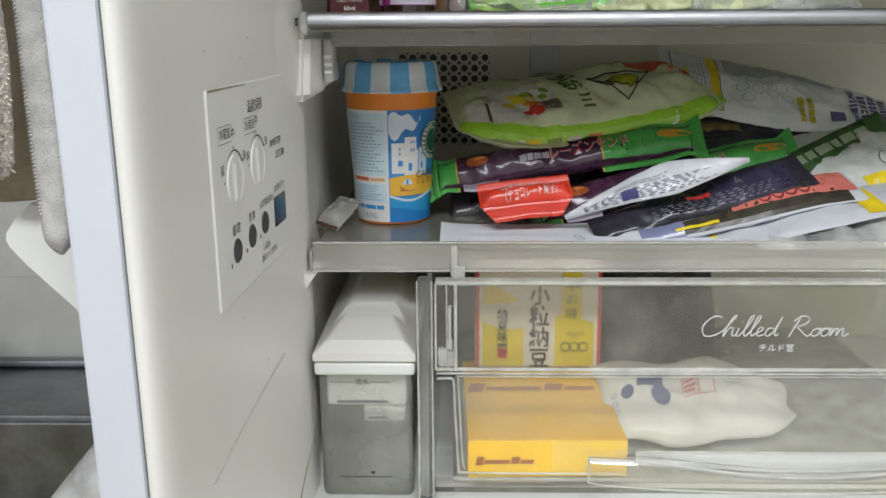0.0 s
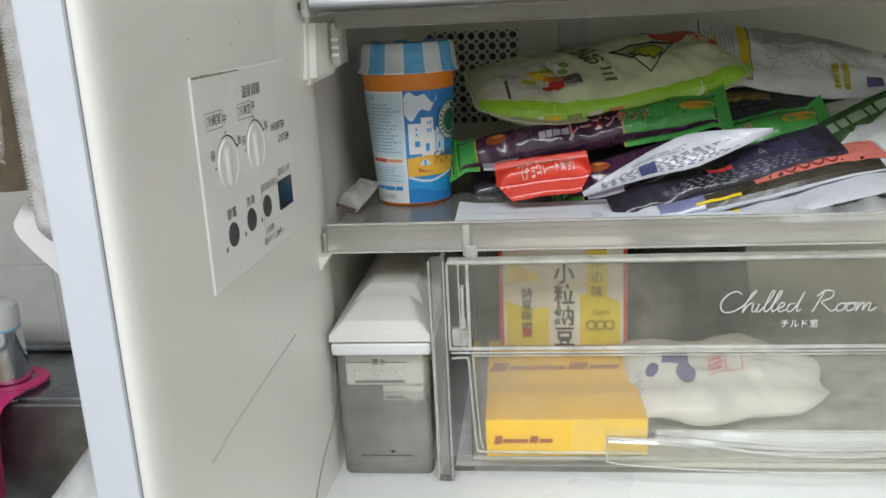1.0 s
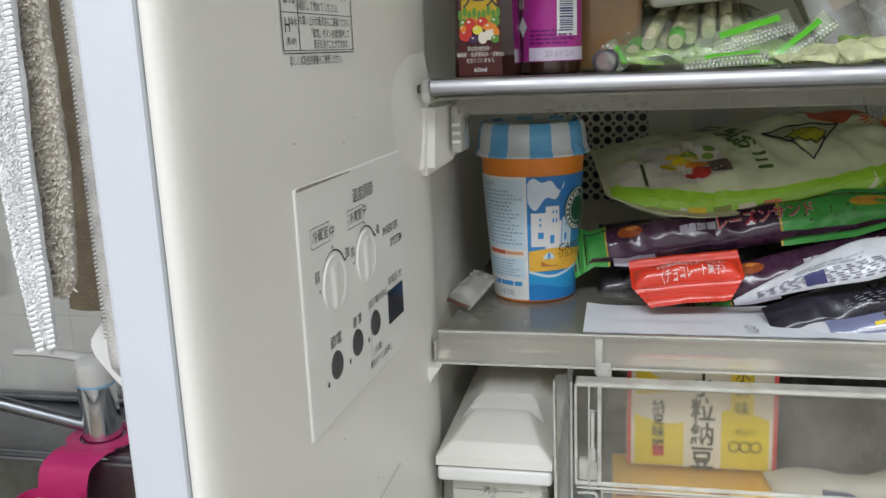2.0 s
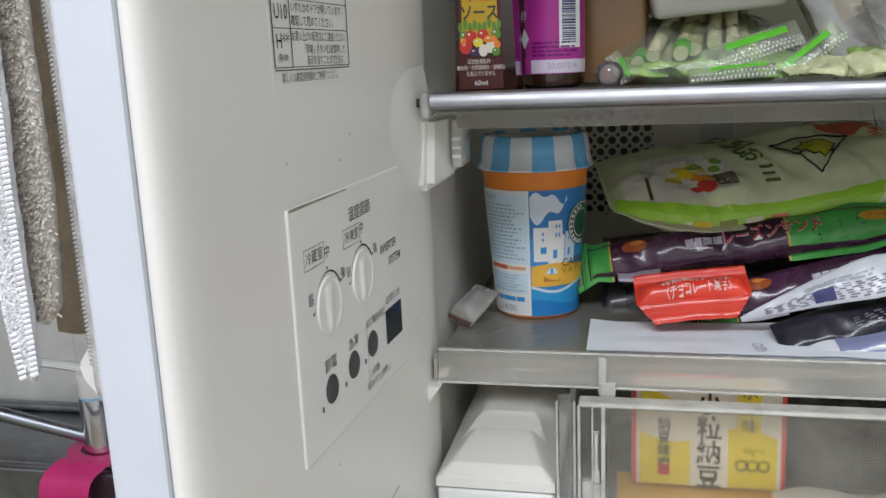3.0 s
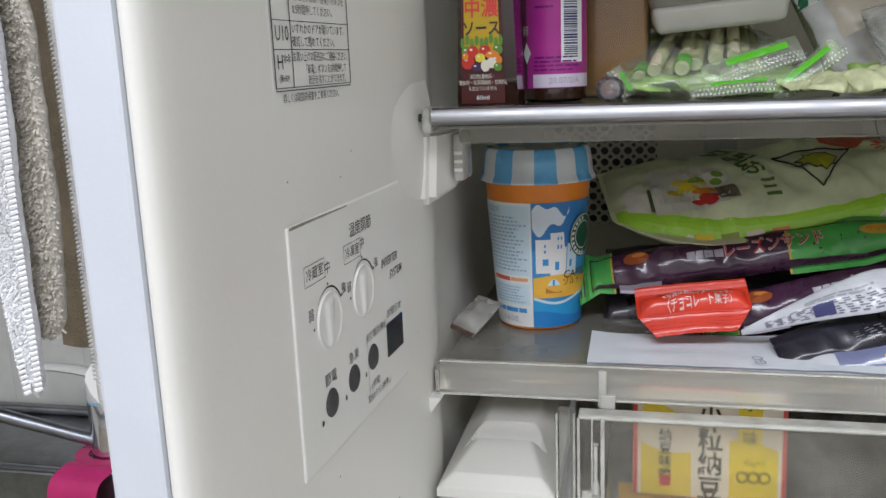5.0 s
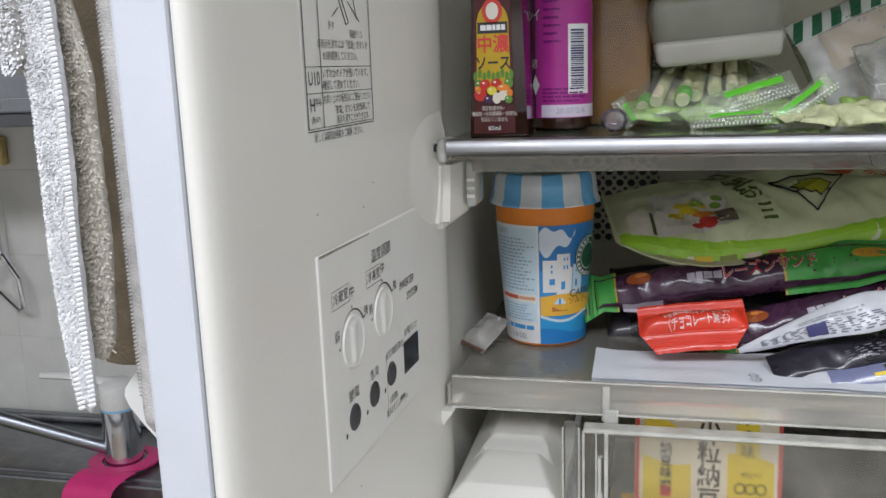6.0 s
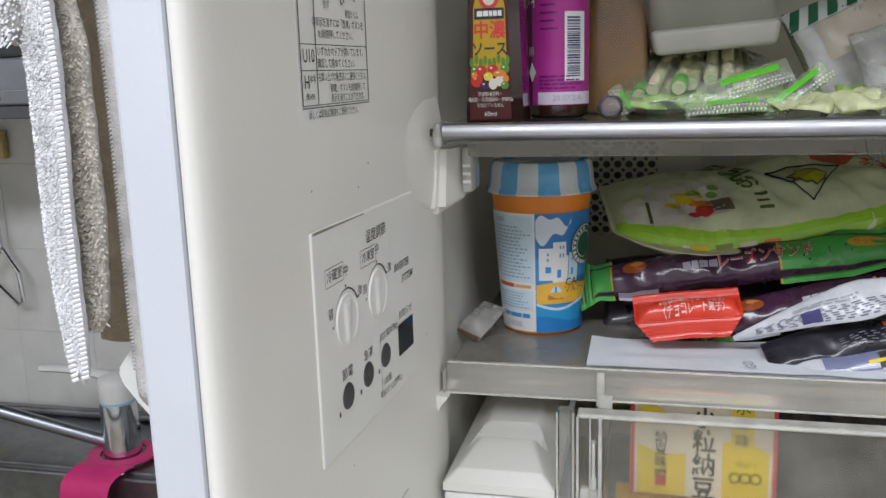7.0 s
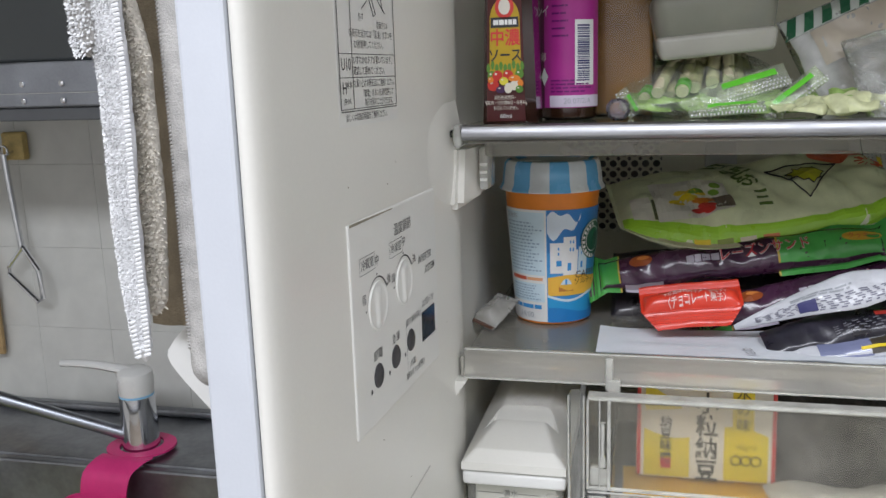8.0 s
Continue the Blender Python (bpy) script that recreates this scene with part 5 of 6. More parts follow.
part("picture_shadow", patch(GS, -0.0845, -0.0822, -0.043, -0.018, 3, 5, 0.0009), paint("print_moss", (0.10, 0.11, 0.05)), gb)
rng = random.Random(11)
for k in range(26):
    c = (YELLOW, paint("food_yellow", (0.75, 0.55, 0.06)), RED, paint("food_leaf", (0.2, 0.34, 0.05)), paint("food_orange", (0.75, 0.25, 0.03)))[k % 5]
    zone = {0: (-0.058, -0.018), 1: (-0.054, -0.014), 2: (-0.047, -0.031), 3: (-0.042, -0.012), 4: (-0.049, -0.027)}[k % 5]
    part("food_bit", disc(GS, zone[0] + rng.uniform(-0.009, 0.009), zone[1] + rng.uniform(-0.006, 0.006), 0.0045, 0.0030, 0.0010 + 0.0001 * (k % 4), n=10), c, gb)
part("picture_bowl", patch(GS, -0.038, -0.024, -0.036, -0.018, 5, 3, 0.0009), paint("print_taupe", (0.22, 0.17, 0.13)), gb)
ink = bmesh.new()
tri_pts = ((0.012, 0.016), (0.066, 0.012), (0.032, -0.034))
for a, b in zip(tri_pts, tri_pts[1:] + tri_pts[:1]):
    tube([GS(a[0] + (b[0] - a[0]) * k / 10, a[1] + (b[1] - a[1]) * k / 10, 0.0008) for k in range(11)], 0.0006, 4, ink)
part("triangle_outline", ink, M["ink"], gb)
bm = bmesh.new()
blob = [GS(0.037 + (0.0125 + 0.003 * math.sin(k * 1.9)) * math.cos(k * math.pi / 12), -0.006 + (0.0105 + 0.0025 * math.cos(k * 2.3)) * math.sin(k * math.pi / 12), 0.0012) for k in range(24)]
mid = bm.verts.new(GS(0.037, -0.006, 0.0012))
vs = [bm.verts.new(p) for p in blob]
for k in range(24):
    bm.faces.new((vs[k], vs[(k + 1) % 24], mid))
part("cauliflower_print", bm, paint("print_mustard", (0.5, 0.5, 0.02)), gb)
part("blob_outline", tube(blob + blob[:1], 0.0005, 4), M["ink"], gb)
part("writing", write(GS, -0.018, 0.022, "豆乳", 0.024, -62, 1.0, 0.0009, fat=0.02), paint("print_forest", (0.10, 0.17, 0.03)), gb)
part("writing", write(GS, -0.008, -0.006, "お", 0.017, -62, 1.0, 0.0009, fat=0.02), M["print_forest"], gb)
part("brush_bar", bars(GS, -0.006, 0.006, -0.038, -0.016, 3, rng, 0.4, 1), M["print_forest"], gb)
part("pepper_print", patch(GS, 0.050, 0.092, lambda u: 0.020 + 0.006 * math.sin(u * 160), lambda u: 0.043 - 0.25 * (u - 0.05) + 0.004 * math.sin(u * 110), 16, 4, 0.0006), paint("print_pepper", (0.55, 0.10, 0.04)), gb, "red pepper photo")
part("leaf_print", patch(GS, 0.046, 0.066, lambda u: 0.036 + 0.5 * (u - 0.046), lambda u: 0.043 + 0.4 * (u - 0.046), 6, 2, 0.0010), lime, gb)
ink = bmesh.new()
for k in range(12):
    a = k * math.pi / 6
    tube([GS(0.092 + 0.005 * math.cos(a), 0.012 + 0.004 * math.sin(a), 0.0007), GS(0.092 + 0.011 * math.cos(a), 0.012 + 0.009 * math.sin(a), 0.0007)], 0.0005, 4, ink)
part("burst_print", ink, M["print_pepper"], gb)

# long biscuit packets in purple and green
plum = paint("packet_plum", (0.055, 0.018, 0.045), 0.25, var=0.35, scale=45, coat=0.5)
leaf = paint("packet_green", (0.06, 0.35, 0.06), 0.3, var=0.12, scale=35, coat=0.4)


def stick(origin, right, up, seed, label):
    S, bm = pouch(0.225, 0.028, 0.022, seed=seed, shape=lambda u, v: (u, v * (1 - 0.30 * max(0.0, (abs(u) - 0.075) / 0.03) + 0.55 * max(0.0, (abs(u) - 0.098) / 0.0145))), wrinkle=0.0034, nu=80, nv=20, crimp_u=0.010, power=0.33)
    ob = thing("biscuit_packet", basis(origin, right, up), label, "snack packet", "snack bags on the shelf")
    part("wrapper", bm, plum, ob, smooth=True)
    for a, b in ((-0.1125, -0.088), (0.030, 0.1125)):
        sh = patch(S, a, b, -0.0178, 0.0178, 24, 10, 0.0004)
        part("green_end", sh, leaf, ob, "bright green end", smooth=True)
    part("gold_line", patch(S, 0.0285, 0.030, -0.0175, 0.0175, 2, 10, 0.0006), paint("gold_line", (0.55, 0.38, 0.05)), ob)
    part("gold_line", patch(S, -0.088, -0.0868, -0.0175, 0.0175, 2, 10, 0.0006), M["gold_line"], ob)
    part("raisin_photo", disc(S, -0.070, 0.005, 0.009, 0.005, 0.0007, n=18), paint("raisin_brown", (0.35, 0.08, 0.02)), ob)
    part("raisin_shine", disc(S, -0.068, 0.007, 0.005, 0.0018, 0.001, n=12), paint("raisin_orange", (0.7, 0.25, 0.06)), ob)
    part("cream_strip", patch(S, -0.084, -0.055, -0.0172, -0.0125, 8, 2, 0.0006), paint("print_lilac", (0.42, 0.38, 0.45)), ob)
    part("maker_bar", bars(S, -0.036, -0.010, -0.003, 0.0035, 1, random.Random(3), 0.9, 4), M["print_lilac"], ob)
    part("writing", write(S, 0.020, 0.0012, "レーズンサンド", 0.0118, 2, 0.80, 0.0008, fat=0.035), WHITE, ob, "white outlined lettering")
    part("writing", write(S, 0.020, 0.0012, "レーズンサンド", 0.0116, 2, 0.81, 0.0013, fat=0.008), paint("letter_red", (0.55, 0.02, 0.04)), ob, "red lettering")
    part("orange_spot", disc(S, 0.088, 0.004, 0.014, 0.0045, 0.0007, n=18), paint("spot_orange", (0.62, 0.36, 0.04)), ob)
    part("writing", write(S, 0.088, 0.004, "クッキー", 0.0056, 0, 0.9, 0.0011), M["print_brick"], ob)
    return ob


stick((0.0890, 0.700, 1.1425), (0.205, 0.0, 0.032), (-0.1, 0.55, 0.8), 21, "plum and green biscuit packet under the pale green bag")
stick((0.1680, 0.692, 1.1250), (0.205, 0.02, 0.046), (-0.1, 0.60, 0.8), 37, "plum and green biscuit packet low in the heap")
# dark packets deep in the heap
for k, (o, r, w, h, c, lab) in enumerate((((0.245, 0.745, 1.140), (1, 0.1, 0.06), 0.16, 0.05, plum, "dark plum biscuit packet deep in the heap"), ((0.220, 0.742, 1.150), (1, 0.0, -0.02), 0.16, 0.05, paint("bag_navy", (0.014, 0.018, 0.028), 0.42, var=0.4, coat=0.1), "dark navy snack bag under the white pouch"), ((0.07, 0.735, 1.113), (1, 0.0, 0.02), 0.15, 0.07, paint("bag_black", (0.03, 0.025, 0.03), 0.3, var=0.4, coat=0.4), "black snack bag at the bottom of the heap"), ((0.24, 0.71, 1.112), (1, 0.0, 0.05), 0.2, 0.08, M["bag_black"], "black snack bag at the bottom of the heap"))):
    S, bm = pouch(w, h, 0.030, seed=50 + k, wrinkle=0.004, nu=40, nv=20, power=0.4)
    ob = thing("snack_bag", basis(o, r, (0, 0.8, 0.6)), lab, "snack bag", "snack bags on the shelf")
    part("bag", bm, c, ob, smooth=True)
    part("small_print", bars(S, -0.4 * w, 0.4 * w, -0.3 * h, 0.3 * h, 7, random.Random(k), 0.35, 12, 0.0006), paint("print_dim", (0.07, 0.06, 0.05)), ob)
    part("gold_patch", patch(S, -0.2 * w, 0.12 * w, -0.1 * h, 0.15 * h, 10, 5, 0.0005), paint("dull_gold", (0.24, 0.16, 0.04), 0.4, var=0.4, scale=80), ob)

# red chocolate bag, its pressed seam to the front
red_bag = paint("bag_red", (0.70, 0.045, 0.02), 0.32, var=0.1, scale=50, coat=0.3)


def red_bend(u, v):
    return -0.012 * max(0.0, (-v - 0.008) / 0.02) - 0.3 * abs(u) * 0.1


RS, bm = pouch(0.071, 0.040, 0.015, seed=8, wrinkle=0.0030, nu=36, nv=36, crimp_v=0.013, crimp_u=0.002, bend=red_bend)
for v in bm.verts:
    f = max(0.0, (-v.co.y - 0.0075) / 0.0125)
    v.co.x *= 1 - 0.30 * f
rb = thing("chocolate_bag", basis((0.0545, 0.650, 1.1228), (1, 0.05, 0.10), (0.02, 0.80, 0.40)), "small red chocolate bag with a pressed front seam", "snack bag", "snack bags on the shelf")
part("bag", bm, red_bag, rb, smooth=True)
part("seam_ridge", patch(RS, -0.027, 0.027, -0.0125, -0.0118, 12, 1, 0.0008, patch(RS, -0.029, 0.029, -0.0098, -0.0090, 12, 1, 0.0008)), red_bag, rb)
part("writing", write(RS, 0.004, -0.0048, "〈チョコレート菓子〉", 0.0058, 3, 0.78, 0.0010, fat=0.01), paint("print_pink", (0.85, 0.62, 0.58)), rb, "pale lettering")
part("writing", write(RS, 0.004, 0.0008, "※写真は鏡のイメージです。", 0.0046, 3, 0.78, 0.0010), M["print_pink"], rb, "pale lettering")
part("gold_band", patch(RS, -0.022, 0.026, 0.0055, 0.0095, 10, 2, 0.0007), paint("band_orange", (0.75, 0.25, 0.02)), rb)

# white pouch with small print, leaning at the back
pouch_white = paint("pouch_white", (0.80, 0.80, 0.80), 0.35, var=0.07, scale=30, coat=0.2)
WPS, bm = pouch(0.205, 0.100, 0.016, seed=14, wrinkle=0.0042, nu=64, nv=36, shape=lambda u, v: (u, v * (1 - 0.62 * max(0.0, u / 0.1025) ** 1.3) - 0.016 * max(0.0, u / 0.1025)), bend=lambda u, v: -0.012 * math.cos(u * 13))
wp = thing("snack_pouch", basis((0.283, 0.776, 1.1935), (1, -0.06, -0.14), (0.10, 0.86, 0.42)), "white printed snack pouch lying on the heap", "snack bag", "snack bags on the shelf")
part("bag", bm, pouch_white, wp, smooth=True)
rng = random.Random(4)
ink = bmesh.new()
for a in ((-0.094, -0.093, -0.045, 0.040), (-0.052, -0.0512, -0.045, 0.045), (-0.094, -0.052, -0.0455, -0.0447)):
    patch(WPS, *a, 6, 6, 0.0008, ink)
part("table_grid", ink, M["ink"], wp)
turned = lambda u, v, off: WPS(v, u, off)
part("small_print", bars(turned, -0.042, 0.038, -0.091, -0.064, 8, rng, 0.35, 16, 0.0008), GREY, wp)
part("yellow_strip", patch(WPS, -0.0605, -0.0525, -0.044, 0.042, 4, 12, 0.0007), YELLOW, wp, "yellow strip")
part("yellow_word", patch(WPS, -0.0830, -0.0795, -0.015, 0.012, 3, 5, 0.0010), YELLOW, wp)
ink = bmesh.new()
for k in range(9):
    disc(WPS, -0.036 + 0.0128 * (k % 4) + 0.004 * (k // 4), 0.006 - 0.0135 * (k // 4) - 0.002 * (k % 4), 0.0055, 0.0058, 0.0009, ink, 18, 0.9)
part("round_marks", ink, GREY, wp)
part("violet_print", bars(turned, -0.05, 0.03, 0.058, 0.090, 4, rng, 0.75, 9, 0.0008), paint("print_violet", (0.12, 0.10, 0.26)), wp)
part("silver_swirl", patch(WPS, -0.045, 0.05, lambda u: 0.022 + 0.01 * math.sin(u * 60), lambda u: 0.044 + 0.004 * math.sin(u * 90), 30, 3, 0.0007), paint("print_silver", (0.42, 0.44, 0.44)), wp)
part("violet_badge", patch(WPS, 0.040, 0.052, -0.040, -0.025, 3, 3, 0.001), M["print_violet"], wp)
part("yellow_letters", bars(turned, -0.044, -0.005, 0.012, 0.028, 2, rng, 0.6, 5, 0.0009), paint("print_ochre", (0.55, 0.45, 0.03)), wp)


# flat foil packets fanned over the front
def packet(name, origin, right, up, w, h, thick, seed, material, label, bend=None, taper=0.0, wrinkle=0.002, point=0.0):
    S0, bm = pouch(w, h, thick, seed=seed, wrinkle=wrinkle, nu=50, nv=20, bend=bend)

    def outline(u):
        t = u / w
        f = 1 - taper * max(0.0, 0.1 - t)
        return f * (max(0.02, 1 - (max(0.0, t - point) / (0.5 - point)) ** 1.4) if point else 1.0)

    def S(u, v, off):
        p = S0(u, v, off)
        p.y *= outline(u)
        return p
    for v in bm.verts:
        v.co.y *= outline(v.co.x)
    ob = thing(name, basis(origin, right, up), label, "snack packet", "snack bags on the shelf")
    part("wrapper", bm, material, ob, smooth=True)
    return ob, S


foil = paint("foil_white", (0.60, 0.61, 0.65), 0.3, var=0.05, scale=30, coat=0.2)
dark_foil = paint("foil_dark", (0.022, 0.02, 0.03), 0.3, var=0.4, scale=50, coat=0.4)
ob, S = packet("foil_packet", (0.150, 0.6370, 1.1300), (0.128, -0.006, 0.043), (-0.2, 0.55, 0.45), 0.140, 0.029, 0.006, 31, foil, "white foil packet with a black ingredients table", lambda u, v: 0.007 * math.cos(u * 26) + 0.15 * v, 1.6, point=0.02)
part("small_print", bars(S, -0.055, 0.050, -0.0135, -0.002, 7, rng, 0.5, 22, 0.0008), paint("print_slate", (0.16, 0.16, 0.22)), ob)
part("dark_block", patch(S, -0.026, -0.014, -0.013, -0.003, 4, 4, 0.001), NAVY, ob)
part("small_print", bars(S, -0.03, 0.02, -0.001, 0.004, 2, rng, 0.5, 6, 0.0008), GREY, ob)
ob, S = packet("foil_packet", (0.185, 0.6440, 1.1195), (0.15, 0.02, 0.040), (-0.1, 0.75, 0.40), 0.17, 0.038, 0.010, 32, dark_foil, "black foil packet with violet and white print", None, 0.7, 0.0035)
part("violet_area", patch(S, 0.005, 0.07, -0.017, 0.008, 14, 5, 0.0006), paint("violet_dark", (0.035, 0.028, 0.06), 0.3, var=0.3), ob)
part("small_print", bars(S, -0.04, 0.07, -0.017, -0.006, 5, rng, 0.45, 26, 0.0009), paint("print_mid_grey", (0.16, 0.16, 0.18)), ob)
part("red_word", bars(S, -0.012, 0.012, -0.006, 0.0, 1, rng, 0.8, 2, 0.0009), RED, ob)
part("white_scrawl", write(S, 0.03, 0.0, "4", 0.013, 20, 1.0, 0.0010), M["print_mid_grey"], ob)
ob, S = packet("foil_packet", (0.212, 0.6360, 1.1125), (0.165, 0.022, 0.028), (-0.1, 0.80, 0.30), 0.185, 0.040, 0.012, 33, foil, "silver blue packet with salmon pink end", lambda u, v: 0.004 * math.sin(u * 30), 0.9)
part("salmon_area", patch(S, -0.008, 0.088, -0.009, 0.0195, 18, 5, 0.0007), paint("salmon", (0.72, 0.20, 0.16), 0.3, var=0.08, coat=0.3), ob, "salmon pink end", smooth=True)
part("olive_area", patch(S, -0.046, 0.080, -0.0195, -0.004, 20, 5, 0.0005), paint("olive_dark", (0.05, 0.042, 0.03), 0.3, var=0.4, scale=80), ob)
part("yellow_mark", patch(S, -0.052, -0.02, -0.016, -0.013, 6, 1, 0.0009), YELLOW, ob)
part("blue_shade", patch(S, -0.078, -0.045, -0.02, 0.0, 10, 4, 0.0006), paint("steel_blue", (0.20, 0.22, 0.36), 0.2, coat=0.5), ob, smooth=True)
ink = bmesh.new()
for k in range(4):
    disc(S, 0.018 + 0.010 * k, 0.004, 0.006, 0.012, 0.0010, ink, 20, 0.8)
part("looped_print", ink, paint("print_dark_red", (0.25, 0.04, 0.04)), ob)
ob, S = packet("foil_packet", (0.246, 0.652, 1.1080), (0.165, 0.018, 0.018), (-0.05, 0.85, 0.15), 0.20, 0.05, 0.006, 34, dark_foil, "flat black packet with a bright yellow tip", None, 0.6, 0.0035)
part("yellow_area", patch(S, -0.098, -0.075, -0.018, 0.012, 8, 4, 0.0006), YELLOW, ob, "yellow tip")
ob, S = packet("foil_packet", (0.252, 0.6250, 1.1060), (0.16, 0.02, 0.034), (-0.05, 0.85, 0.25), 0.20, 0.045, 0.005, 35, foil, "white packet with a torn yellow corner", lambda u, v: 0.004 * math.sin(u * 22 + 1), 0.9)
part("yellow_patch", patch(S, 0.045, 0.060, -0.018, 0.018, 6, 5, 0.0006), YELLOW, ob, "yellow patch")
part("yellow_tip", patch(S, -0.095, -0.060, -0.012, 0.012, 8, 3, 0.0006), YELLOW, ob, "yellow tip")

# green wafer packet and grey bag at the end of the heap
ob, S = packet("wafer_packet", (0.300, 0.700, 1.146), (0.10, 0.03, 0.040), (-0.1, 0.65, 0.65), 0.12, 0.03, 0.012, 36, paint("wafer_green", (0.03, 0.09, 0.02), 0.3, var=0.15, coat=0.4), "dark green wafer packet", None)
part("logo_bar", bars(S, -0.030, 0.040, -0.003, 0.007, 1, rng, 0.8, 6, 0.0008), paint("print_pale_green", (0.30, 0.38, 0.26)), ob)
GB, bm = pouch(0.15, 0.11, 0.035, seed=44, wrinkle=0.007, nu=50, nv=40)
ob = thing("plastic_bag", basis((0.348, 0.690, 1.130), (1, 0.05, 0.10), (-0.3, 0.8, 0.55)), "grey and white crumpled plastic snack bag", "plastic bag", "snack bags on the shelf")
part("bag", bm, paint("bag_grey", (0.58, 0.59, 0.56), 0.3, var=0.1, coat=0.3), ob, smooth=True)
part("yellow_patch", patch(GB, -0.035, -0.018, -0.05, -0.015, 6, 6, 0.0006), YELLOW, ob, "yellow patch")
ink = bmesh.new()
disc(GB, -0.005, 0.0, 0.012, 0.010, 0.0008, ink, 24, 0.94)
disc(GB, 0.015, 0.005, 0.012, 0.012, 0.0008, ink, 24, 0.94)
part("line_drawing", ink, M["ink"], ob)
FB, bm = pouch(0.17, 0.06, 0.014, seed=45, wrinkle=0.006, nu=50, nv=26)
ob = thing("film_bag", basis((0.300, 0.625, 1.1015), (1, 0.0, 0.03), (0, 0.9, 0.25)), "clear crumpled film bag in front of the heap", "plastic bag", "snack bags on the shelf")
part("bag", bm, M["milky"], ob, smooth=True)

# ---- chilled drawer: contents ----
natto = thing("natto_pack", pose(0.0700, 0.704, 0.9165, -4, 0, 0), "white and yellow natto multipack with black brush lettering", "food pack")
part("pack", B(-0.0530, 0.0530, -0.019, 0.045, 0.0480, 0.150, 0.003), paint("natto_white", (0.78, 0.77, 0.72), 0.4), natto)
NS = plane((0, -0.0192, 0), (1, 0, 0), (0, 0, 1))
for a, b in ((-0.0525, -0.0495), (0.0495, 0.0525)):
    part("red_edge", patch(NS, a, b, 0.050, 0.148, 2, 2, 0.0004), paint("edge_red", (0.62, 0.06, 0.06)), natto, "red edge")
lemon = paint("natto_yellow", (0.80, 0.66, 0.03))
part("yellow_wave", patch(NS, -0.047, 0.047, 0.050, lambda u: 0.088 + 0.006 * math.sin(u * 70), 24, 3, 0.0004), lemon, natto)
part("yellow_patch", patch(NS, -0.046, -0.018, lambda u: 0.104 + 0.1 * (u + 0.04), lambda u: 0.126 - 0.6 * (u + 0.046), 8, 2, 0.0004), lemon, natto)
part("white_panel", patch(NS, -0.012, 0.014, 0.050, 0.146, 4, 4, 0.0008), M["natto_white"], natto)
part("yellow_badge", patch(NS, 0.020, 0.036, 0.090, 0.131, 4, 4, 0.0008), lemon, natto)
for k, ch in enumerate("小粒納豆"):
    part("writing", write(NS, 0.001, 0.1105 - 0.0182 * k, ch, 0.0185, 0, 0.95, 0.0012, fat=0.02), M["ink"], natto, "black brush lettering")
for k in range(4):
    part("brush_mark", write(NS, -0.030, 0.0945 - 0.0098 * k, "納豆味噌"[k], 0.0100, 0, 0.95, 0.0012, fat=0.015), M["ink"], natto, "black brush lettering")
for k, ch in enumerate("水の味"):
    part("writing", write(NS, 0.028, 0.120 - 0.0125 * k, ch, 0.0112, 0, 0.95, 0.0012, fat=0.01), paint("print_olive_ink", (0.18, 0.16, 0.02)), natto)
part("writing", write(NS, 0.031, 0.078, "45g×3", 0.0065, 0, 0.9, 0.0012), M["print_olive_ink"], natto)
for k in range(3):
    part("bean_print", disc(NS, 0.023 + 0.0075 * k, 0.067, 0.0042, 0.0045, 0.0012, n=16, inner=0.7), M["print_olive_ink"], natto)
part("red_seal", patch(NS, -0.034, -0.026, 0.057, 0.0655, 2, 2, 0.0012), RED, natto)
part("red_word", bars(NS, -0.040, -0.018, 0.131, 0.136, 1, rng, 0.9, 2, 0.0012), RED, natto)

yellow_card = paint("card_yellow", (0.82, 0.46, 0.008), 0.4, var=0.03)
yellow_side = paint("card_lemon", (0.86, 0.58, 0.01), 0.4, var=0.03)
biscuit = thing("biscuit_box", pose(0.066, 0.615, 0.9335, 0, 0, 1.5), "flat yellow biscuit box lying in the drawer", "food box")
part("box", B(-0.0570, 0.0570, -0.052, 0.100, 0, 0.0285, 0.0008), yellow_card, biscuit)
part("front_face", B(-0.0568, 0.0568, -0.0526, -0.0522, 0.0004, 0.0282), yellow_side, biscuit, "lemon yellow front")
brown_ink = paint("logo_brown", (0.36, 0.11, 0.01))
TSB = plane((0, 0, 0.0287), (1, 0, 0), (0, 1, 0))
FSB = plane((0, -0.0527, 0), (1, 0, 0), (0, 0, 1))


def wordmark(S, u, v, size, parent):
    """A brand's script drawn as plain slanted bars."""
    bm = bmesh.new()
    x = u - size * 0.5
    for w, h, y in ((0.55, 0.72, -0.10), (1.9, 0.34, 0.0), (0.62, 0.58, 0.0), (1.0, 0.34, 0.0)):
        lo = v + size * (y - 0.18)
        patch(lambda a, b, o: S(a + 0.25 * (b - lo), b, o), x, x + size * w, lo, lo + size * h, 4, 2, 0.0004, bm)
        x += size * (w + 0.10)
    part("wordmark_shape", bm, brown_ink, parent, "brown script mark")


wordmark(TSB, -0.044, 0.038, 0.0235, biscuit)
wordmark(FSB, -0.047, 0.0125, 0.0095, biscuit)

